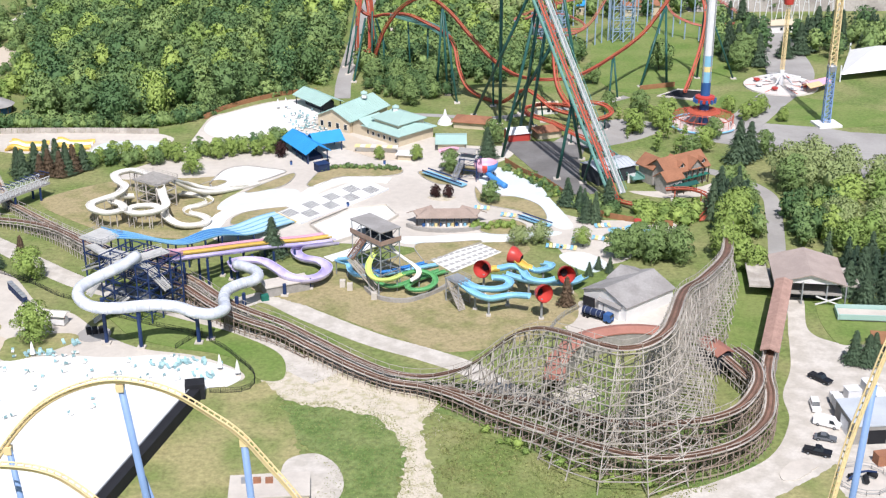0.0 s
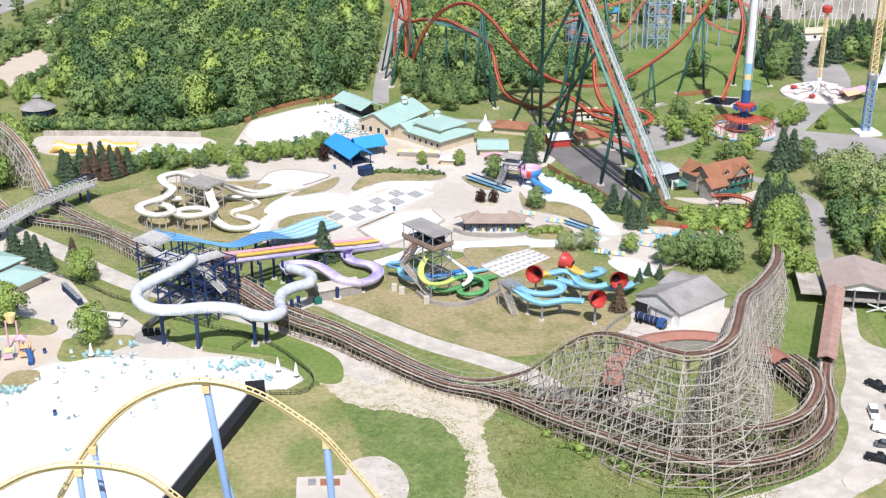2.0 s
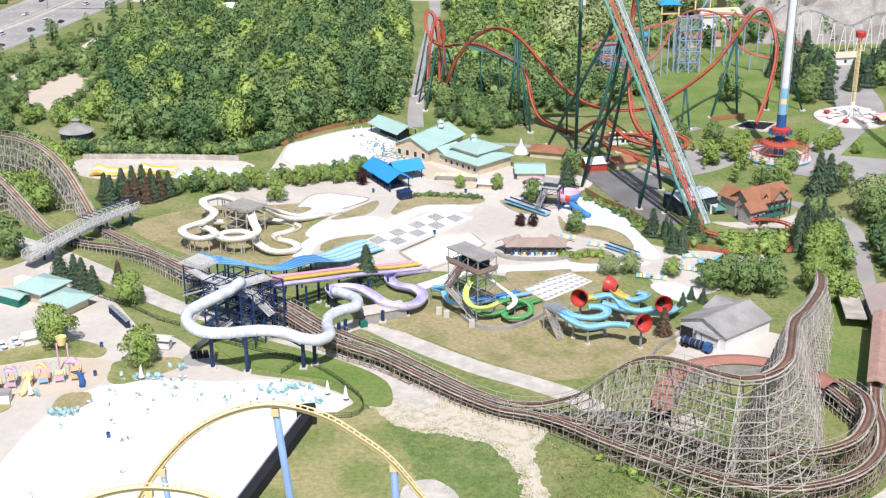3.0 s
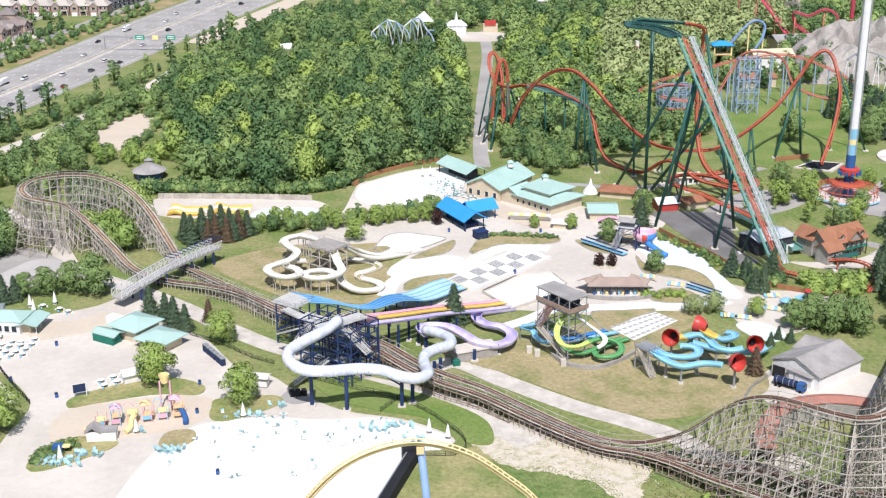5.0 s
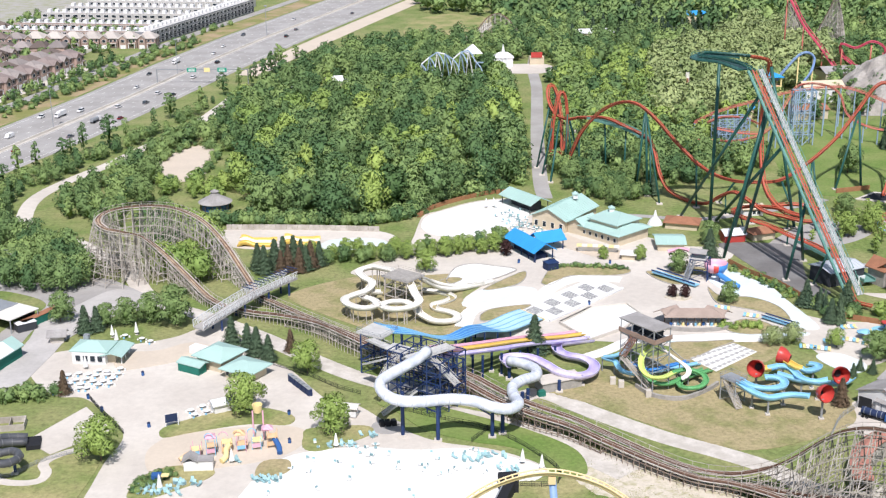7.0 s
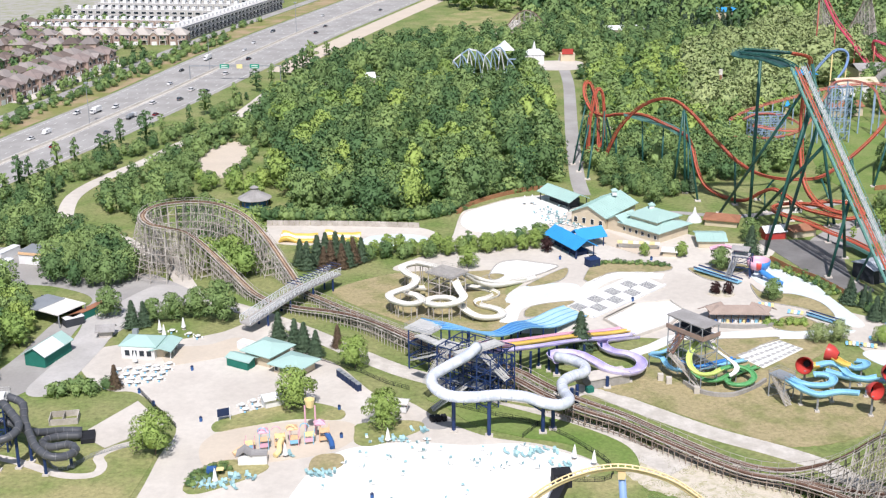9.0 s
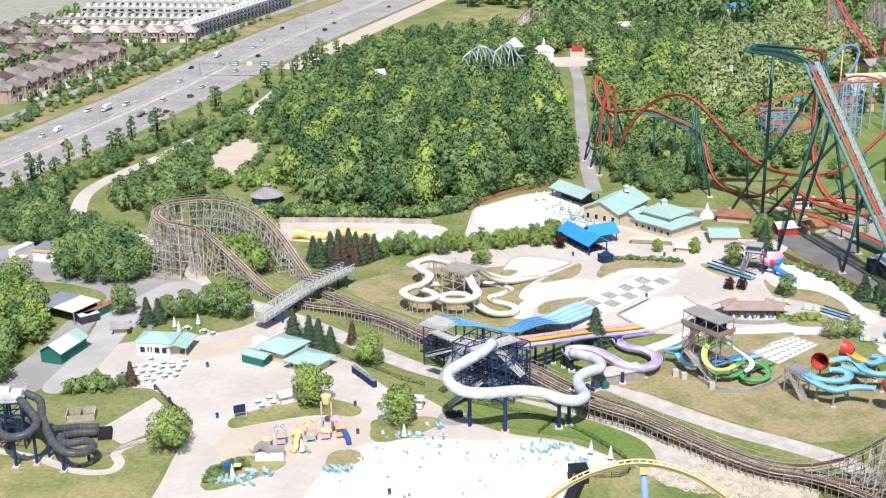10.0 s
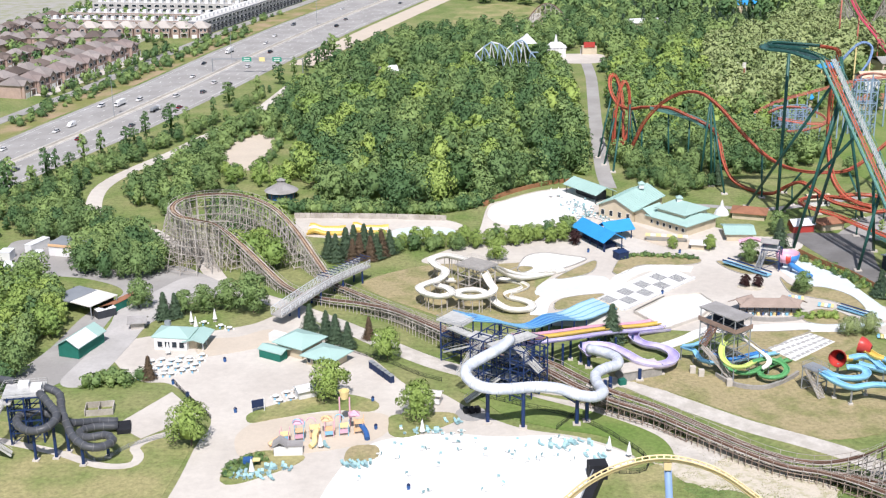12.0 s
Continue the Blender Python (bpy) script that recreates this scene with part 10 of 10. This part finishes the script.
wood("ride_grove", scatter([(122, 552), (116, 596), (134, 624), (152, 600), (146, 556)], 13, 91), BROAD_MID, LEAF, 9, 14, 91, "green trees between the conifers")
wood("ride_grove", scatter([(160, 556), (164, 604), (230, 622), (230, 556)], 13, 92), BROAD_MID, LEAF, 9, 14, 92, "green trees beside the white tent")
wood("lane_trees", scatter([(103, 344), (103, 366), (112, 380), (124, 376), (114, 342)], 6.0, 93), BROAD_MID, LEAF, 6, 10, 93, "mixed green trees beside the service lane")
wood("ride_trees", scatter([(104, 476), (74, 486), (60, 476), (62, 462), (80, 452), (92, 440), (84, 424), (70, 430)], 11.0, 19), THIN, LEAF_LIGHT, 5, 9, 19, "light green trees around the drop tower")
wood("east_far_trees", open_view(scatter([(60, 640), (110, 640), (170, 660), (260, 700), (260, 900), (120, 900), (112, 700)], 13.0, 20)), BROAD_FAR, LEAF, 9, 15, 20, "mixed trees among the far rides")
wood("street_trees", open_view(scatter([(-32, 520), (-36, 640), (-34, 760), (30, 900), (120, 900), (110, 700), (60, 640), (56, 580), (34, 540), (10, 522)], 13.0, 7)), BROAD_FAR, LEAF, 8, 15, 7, "mixed green trees behind the coaster")
wood("far_trees", open_view(scatter([(-100, 935), (-78, 925), (-40, 920), (300, 900), (420, 700), (700, 1150), (0, 1250), (-150, 1150)], 19.0, 8)), BROAD_DOT, LEAF, 12, 20, 8, "distant green trees towards the horizon")
wood("east_trees", scatter([(92, 376), (88, 400), (96, 412), (97, 396), (99, 376), (96, 352), (90, 350)], 6.0, 9), BROAD, LEAF, 5, 9, 9, "green trees beside the service lane")
wood("willow_trees", scatter([(124, 384), (122, 396), (140, 406), (150, 400), (146, 386), (134, 378)], 8.0, 31), BROAD, LEAF_WILLOW, 9, 12, 31, "broad grey-green willows east of the lodge", 1.15)
wood("east_trees", scatter([(112, 340), (110, 366), (124, 374), (150, 392), (210, 390), (170, 330), (132, 320)], 7.0, 32), BROAD, LEAF_LIGHT, 6, 13, 32, "light green trees east of the station", 1.0, 0.3)
wood("east_trees", scatter([(104, 322), (108, 336), (140, 330), (150, 316), (122, 306)], 6.0, 33), SPRUCE, NEEDLE, 8, 12, 33, "dark conifers behind the station")
wood("forest_edge_shrubs", [(p[0] + q, p[1] + w) for p in curve([(-172, 463, 0), (-142, 463, 0), (-112, 463.5, 0), (-97, 470, 0), (-88, 484, 0), (-80, 499, 0), (-56, 511, 0)], 2.2) for q, w in ((0, 0), (-1.2, 2.6))], BUSH, LEAF, 3.0, 6.5, 34, "dense green undergrowth along the forest edge", 1.0, 0.3)
wood("forest_edge_shrubs", [(p[0] + q, p[1] + w) for p in curve([(-50, 520, 0), (-48, 560, 0), (-49, 640, 0), (-54, 740, 0)], 4.0) for q, w in ((0, 0), (-2.0, 1.6))], BUSH, LEAF, 3.5, 7, 35, "dense green undergrowth along the street", 1.0, 0.3)
wood("row_hedge", [(p[0] + (k * 7 % 5 - 2) * 0.7, p[1] + (k * 3 % 5 - 2) * 0.8) for k, p in enumerate(curve([(-118, 419, 0), (-103, 420, 0), (-94, 423, 0), (-83, 428, 0), (-72, 433, 0), (-60, 439, 0)], 4.2))], BROAD, LEAF, 5.5, 8.0, 36, "belt of small trees between lawn and deck", 1.0)
wood("coaster_shrubs", scatter([(-34, 512), (-24, 500), (-4, 494), (2, 502), (0, 516), (-20, 522)], 5.0, 37), BROAD, LEAF, 4, 9, 37, "green trees below the red coaster")
wood("coaster_shrubs", scatter([(52, 446), (62, 452), (80, 468), (92, 470), (96, 456), (84, 440), (68, 434), (60, 436)], 10.0, 38), THIN, LEAF_LIGHT, 3, 8, 38, "light green trees beside the red coaster")
wood("lift_shrubs", scatter([(38, 384), (42, 390), (50, 384), (54, 372), (48, 366), (42, 372)], 3.4, 39), BUSH, LEAF, 1.5, 4, 39, "low green shrubs at the foot of the lift", 1.2)
wood("lodge_shrubs", scatter([(60, 362), (58, 372), (70, 378), (78, 372), (76, 362)], 3.6, 41), BUSH, LEAF_LIGHT, 2.5, 5, 41, "pale green trees in front of the lodge", 1.2)
wood("bed_shrubs", scatter([(22, 412), (28, 402), (34, 392), (38, 380), (40, 382), (36, 396), (30, 406), (25, 414)], 2.6, 42), BUSH, LEAF_LIGHT, 0.8, 1.8, 42, "low shrubs in the bed by the fence", 1.4)

wood("pool_hedge", scatter([(-146, 255), (-146, 262), (-138, 267), (-136, 265), (-143, 256)], 1.6, 21), BUSH, LEAF, 1.0, 1.8, 21, "low clipped green hedge on the island", 1.4)
wood("deck_shrubs", [(p[0] + (k * 7 % 3 - 1) * 0.5, p[1] + (k * 5 % 3 - 1) * 0.5) for k, p in enumerate(curve([(x, y, 0) for x, y in [(-40.4, 413.3), (-36.1, 416.2), (-30.6, 416.1), (-23.8, 415.1), (-15.1, 413.7)]], 0.9))], BUSH, LEAF, 1.0, 1.9, 22, "low green hedge on the deck bed", 1.4)
wood("deck_shrubs", scatter([(8, 359), (10, 363.6), (20, 364), (22, 360)], 2.2, 23), BUSH, LEAF_LIGHT, 1.4, 2.4, 23, "rounded bright green shrubs", 1.4)
wood("meadow_shrubs", scatter([(6, 244), (18, 232), (32, 223), (44, 219), (40, 224), (24, 234), (12, 246)], 3.4, 24), BUSH, LEAF_LIGHT, 0.8, 2.2, 24, "low weedy shrubs along the trestle foot", 1.6)
wood("fence_shrubs", scatter([(20, 412), (30, 396), (38, 378), (42, 380), (34, 402), (24, 416)], 3.2, 25), BUSH, LEAF, 1.0, 2.2, 25, "low shrubs beside the board fence", 1.4)
wood("yard_shrubs", scatter([(-197, 303), (-184, 303), (-178, 308), (-182, 311), (-196, 308)], 3.2, 26), BUSH, LEAF, 3, 5, 26, "dense green shrubs behind the pad", 1.1)
wood("median_bushes", scatter([(-338, 605), (-326, 600), (-290, 760), (-262, 880), (-270, 884), (-302, 760)], 7, 27), BUSH, LEAF, 2, 5, 27, "bushes between the highway and the suburb", 1.2)
wood("suburb_trees", scatter([(-460, 660), (-376, 650), (-330, 800), (-300, 850), (-320, 1000), (-420, 1000), (-480, 800)], 13, 28), BROAD_DOT, LEAF, 5, 9, 28, "garden trees among the houses")

green = lone_tree("shade_tree", BROAD_FINE[0], LEAF_LIGHT, 0.022, "round bright green shade tree on paving", "tree")
plant(green, [(-114, 325, 9.5), (-126, 298.5, 11.5), (-102, 288, 10.5), (-157.5, 271, 11.5), (-84, 411, 8), (85, 353, 13), (80, 337, 11), (88, 362, 12), (40, 346, 6), (92, 432, 9)], "shade trees")
dark = lone_tree("deciduous_tree", BROAD_FINE[1], LEAF, 0.022, "dark green leafy tree in the park", "tree")
plant(dark, [(-160, 360, 13.5), (-168, 362, 10), (-175, 360, 9), (-181, 358, 8), (-196, 362, 10), (2.5, 411, 8.5), (15, 382, 7.5), (-204, 490, 12), (-208, 520, 13), (-190, 470, 9), (112, 428, 9), (54, 338, 10), (59, 335, 10), (49, 338, 9), (66, 334, 11), (62, 340, 10), (56, 344, 8.5), (94, 541, 13), (34, 556, 12), (127, 538, 12), (131, 548, 14), (62, 520, 9), (-12, 490, 9), (18, 442, 9), (112, 390, 13), (-4, 516, 12), (-18, 516, 12), (-28, 520, 11), (98, 446, 8), (86, 426, 8), (76, 478, 9), (64, 480, 8)], "leafy trees in the park")
row = lone_tree("row_tree", BROAD_FINE[3], LEAF_LIGHT, 0.02, "upright yellow-green tree in a row", "tree")
plant(row, [(-118 + k * 4.4, 423 + (k % 3) * 1.6 + max(0, k - 5) * 1.0, 6 + (k * 7 % 4) * 0.6) for k in range(14)] + [(-60, 441, 6.5), (-57, 443, 6), (-126, 424, 7), (-121, 418, 6), (-22, 425, 5), (-9, 424, 6), (82, 330, 11), (86, 326, 9), (118, 472, 8), (114, 468, 7), (128, 466, 6), (70, 452, 10), (80, 457, 10), (110, 478, 7), (122, 476, 8)], "row of small trees")
wide = lone_tree("spreading_tree", BROAD_FINE[2], LEAF_WILLOW, 0.025, "broad grey-green spreading tree", "tree")
plant(wide, [(113, 398, 14), (122, 402, 14), (131, 398, 13), (118, 392, 12), (118, 356, 11), (128, 352, 12), (28, 349, 6.5), (22, 348, 6), (42, 640, 20), (58, 770, 24), (106, 800, 24), (108, 860, 24), (126, 840, 24), (90, 820, 22), (34, 690, 20), (70, 745, 20)], "spreading trees")
spruce = lone_tree("spruce_tree", SPRUCE_FINE[0], NEEDLE, 0.016, "dark green spruce tree with dense needles", "conifer")
plant(spruce, [(-137, 412, 11), (-131, 416, 11), (-140, 408, 10), (-126, 411, 9), (-143, 412, 9.5), (-135, 418, 10), (-122, 416, 9), (-129, 420, 8.5), (-186, 353, 9), (-183, 355, 8), (-139, 345, 9), (-133.5, 341, 8.5), (-130, 337, 9), (-126, 333.5, 8), (39, 380, 9), (43.5, 366, 8), (52, 380, 9), (15.5, 426, 11), (107, 312, 10), (112, 316, 12), (118, 314, 11), (110, 306, 10), (116, 306, 9), (124, 312, 11), (97.5, 274, 8.5), (100.5, 273, 8), (103, 276, 7), (101, 419, 15), (106, 424, 13), (141, 600, 18), (128, 566, 15), (134, 556, 15), (137, 546, 14), (130, 556, 16), (160, 566, 14), (166, 572, 15), (174, 590, 16), (180, 586, 15), (186, 592, 14), (152, 560, 13), (90, 376, 10), (86, 382, 9), (43, 330, 4), (40, 326, 4), (46, 328, 4.5), (36, 323, 3.6), (-48.7, 340, 12), (5, 506, 9)], "spruces")
brown = lone_tree("browned_spruce", SPRUCE_FINE[1], NEEDLE_BROWN, 0.016, "thin spruce tree with browned needles", "conifer")
plant(brown, [(-124.5, 413, 10), (-128, 409, 9), (-132, 410, 9.5), (-134, 407, 8.5), (-178.5, 309.5, 7), (32, 307, 8), (-120.5, 340, 7)], "browned spruces")
maroon = lone_tree("purple_leaf_tree", BROAD_FINE[3], LEAF_RED, 0.02, "small dark purple-leaved tree in a bed", "tree")
plant(maroon, [(-2.4, 387.4, 4.6), (1.6, 387.4, 4.6), (-56.4, 428.5, 6)], "purple-leaved trees")

wood("camelback_trees", open_view(scatter([(-38, 522), (-38, 600), (60, 600), (66, 556), (40, 528), (12, 518)], 6.8, 51)), BROAD_MID, LEAF, 6, 12, 51, "green trees under the red camelback", 1.0, 0.3)
wood("street_light_trees", open_view(scatter([(-30, 560), (-32, 760), (60, 800), (100, 700), (56, 600)], 15, 52)), BROAD_FAR, LEAF_LIGHT, 8, 16, 52, "light green crowns behind the coaster", 1.0, 0.3)
wood("far_willows", open_view(scatter([(20, 620), (36, 780), (120, 880), (150, 800), (100, 700), (60, 640)], 13, 53)), BROAD_MID, LEAF_WILLOW, 15, 23, 53, "tall grey-green willows among the rides", 1.1, 0.3)
wood("verge_poplars", scatter([(-292, 452), (-262, 540), (-236, 600), (-214, 680), (-196, 760), (-186, 830), (-192, 830), (-208, 740), (-228, 650), (-252, 584), (-276, 520), (-300, 460)], 11, 54), THIN, LEAF, 9, 17, 54, "tall thin trees along the highway fence", 0.9, 0.3)
wood("suburb_hedge", [(lane(y, 0) - 19 - (y * 7 % 5), y) for y in range(640, 960, 9)], BUSH, LEAF, 2, 5, 55, "bushes between highway and suburb street", 1.3)
wood("suburb_garden_trees", [(-338 + 2.6 * k / 2 + (k * 5 % 4) * 2, 668 + 5.7 * k) for k in range(26)], BROAD_DOT, LEAF, 4, 8, 56, "small garden trees before the brick houses", 0.8)
TUFT = material("grass_tufts", (0.25, 0.31, 0.11), 0.9, vary=0.3, scale=0.3, fine=1.0, colour2=(0.28, 0.29, 0.12), random_tone=0.3, spread="island", glow_through=0.2)
TUFT_DRY = material("dry_grass_tufts", (0.36, 0.32, 0.18), 0.9, vary=0.3, scale=0.3, fine=1.0, colour2=(0.24, 0.25, 0.10), random_tone=0.3, spread="island", glow_through=0.2)
tufts("meadow_tufts", scatter([(-40, 256), (-25, 257), (-12, 251), (-6, 236), (-7, 220), (-12, 200), (-31, 200), (-24, 228), (-31, 238), (-38, 246)], 0.85, 61), 0.12, 0.32, TUFT, 61, "long green meadow grass blades")
tufts("meadow_tufts", scatter([(-2, 200), (0, 226), (-4, 246), (-2, 256), (6, 250), (20, 236), (34, 224), (48, 219), (30, 200)], 1.0, 62), 0.1, 0.28, TUFT, 62, "rough green grass at the trestle foot")
tufts("earth_tufts", patchy(scatter([(-46, 272), (-34, 282), (-20, 278), (-4, 266), (2, 256), (-2, 246), (2, 222), (6, 200), (-14, 200), (-12, 224), (-14, 242), (-22, 252), (-40, 258)], 0.8, 63), 0.05), 0.07, 0.2, TUFT_DRY, 63, "thin dry tufts on bare earth")
tufts("slope_tufts", patchy(scatter([(-50, 318), (-34, 306), (-15, 291), (4, 281), (30, 294), (33, 316), (11, 312), (-6, 306), (-20, 308), (-30, 326)], 0.9, 64), 0.0), 0.07, 0.22, TUFT_DRY, 64, "dry grass tufts on the slope")
tufts("lawn_tufts", scatter([(-64, 206), (-58, 262), (-46, 266), (-38, 258), (-32, 240), (-28, 206)], 1.1, 65), 0.06, 0.18, TUFT, 65, "uneven grass beside the pool wall")
tufts("trestle_tufts", scatter([(2, 258), (12, 252), (30, 238), (48, 226), (62, 230), (68, 246), (56, 262), (40, 272), (26, 270), (14, 262)], 1.0, 66), 0.1, 0.35, TUFT, 66, "weeds growing under the timber trestle")
def pebbles(name, places, low, high, mat, seed, label):
    """Loose angular stones that nobody could count, as one mesh."""
    rng = np.random.default_rng(seed)
    base = np.array([(1, 0, 0), (0, 1, 0), (-1, 0, 0), (0, -1, 0), (0, 0, 0.8)])
    tri = np.array([(0, 1, 4), (1, 2, 4), (2, 3, 4), (3, 0, 4)])
    v, f = [], []
    for i, (x, y) in enumerate(places):
        r = rng.uniform(low, high)
        v.append(base * rng.uniform(0.6, 1.3, (5, 3)) * r + np.array([x, y, 0.08]))
        f.append(tri + 5 * i)
    me = leaf_mesh(name, np.vstack(v), np.vstack(f), mat)
    return tagged(new(name, me), label, "stones", kind="stuff")


STONE = material("pale_stones", (0.58, 0.54, 0.47), 0.9, vary=0.15, scale=0.5, fine=2.0, colour2=(0.40, 0.37, 0.31), random_tone=0.25, spread="island")
pebbles("loose_stones", patchy(scatter([(-38, 278), (-20, 276), (-5, 266), (0, 252), (-2, 222), (2, 200), (-10, 200), (-8, 224), (-11, 242), (-24, 254), (-40, 262)], 0.8, 87), 0.0), 0.06, 0.2, STONE, 87, "pale loose stones over the bare earth")
tufts("edge_tufts", patchy(scatter([(-48, 266), (-34, 284), (-14, 276), (4, 262), (10, 240), (10, 200), (-16, 200), (-14, 226), (-18, 244), (-28, 256), (-46, 258)], 0.7, 88), -0.05), 0.06, 0.17, TUFT, 88, "green tufts creeping over the bare earth")
tufts("meadow_tufts", patchy(scatter([(2, 258), (-3, 240), (2, 204), (40, 206), (56, 222), (30, 230), (14, 246)], 0.8, 89), 0.05), 0.15, 0.4, TUFT, 89, "clumps of tall green grass")
wood("clearing_trees", [p for p in scatter([(-204, 576), (-204, 640), (-196, 690), (-184, 730), (-174, 716), (-188, 660), (-176, 580), (-184, 574)], 8.0, 71) if not inside(p[0], p[1], SAND)], BROAD_MID, LEAF, 6, 12, 71, "green trees between the wood and the highway", 0.95, 0.3)
wood("clearing_trees", [p for p in scatter([(-204, 505), (-202, 524), (-186, 518), (-174, 530), (-168, 510), (-172, 492), (-186, 496)], 7.0, 72) if not inside(p[0], p[1], SAND)], BROAD_MID, LEAF_LIGHT, 4, 9, 72, "light green trees round the sandy clearing", 1.0, 0.3)
wood("barn_trees", scatter([(-262, 372), (-240, 376), (-226, 352), (-220, 318), (-222, 298), (-262, 300)], 6.0, 73), BROAD, LEAF_LIGHT, 9, 14, 73, "bright green trees beside the barn", 1.0, 0.25)
wood("turn_trees", scatter([(-184, 450), (-172, 436), (-164, 418), (-156, 414), (-160, 430), (-172, 452)], 5.0, 74), BROAD, LEAF_LIGHT, 9, 13, 74, "bright green trees inside the coaster turn")
wood("far_wood", open_view(scatter([(-50, 750), (-16, 770), (50, 890), (20, 980), (-80, 960), (-116, 880), (-132, 815), (-96, 805)], 10.5, 75)), BROAD_FAR, LEAF, 8, 14, 75, "green wood round the far park street", 0.95, 0.3)
wood("lane_conifers", scatter([(80, 356), (82, 374), (88, 386), (95, 386), (95, 366), (90, 354)], 4.6, 81), SPRUCE, NEEDLE, 8, 13, 81, "dark conifers between lodge and station")
wood("fence_conifers", scatter([(41, 384), (45, 374), (49, 366), (46, 364), (41, 372), (38, 382)], 3.6, 82), SPRUCE, NEEDLE, 5, 9, 82, "dark conifers at the foot of the lift")
wood("far_conifers", open_view(scatter([(-10, 870), (60, 850), (130, 960), (60, 1000), (0, 980)], 14, 83)), SPRUCE, NEEDLE, 9, 16, 83, "dark conifers among the far woods", 1.1)
wood("clearing_shrubs", [(p[0] + (k * 7 % 5 - 2) * 0.8, p[1] + (k * 3 % 5 - 2) * 0.8) for k, p in enumerate(curve([(x, y, 0) for x, y in SAND], 3.2, closed=True))], BUSH, LEAF, 1.5, 4.5, 84, "green shrubs round the sandy clearing", 1.2)
wood("turn_trees", scatter([(-181, 404), (-176, 414), (-166, 410), (-157, 402), (-161, 395), (-170, 401)], 4.6, 85), BROAD, LEAF_LIGHT, 9, 13, 85, "bright green trees between the coaster hills")
wood("yard_trees", clear_of(scatter([(-268, 452), (-262, 426), (-242, 426), (-236, 438), (-248, 474), (-262, 480)], 6.0, 86), LANE, 6.0), BROAD, LEAF, 6, 11, 86, "green trees beside the road bend")
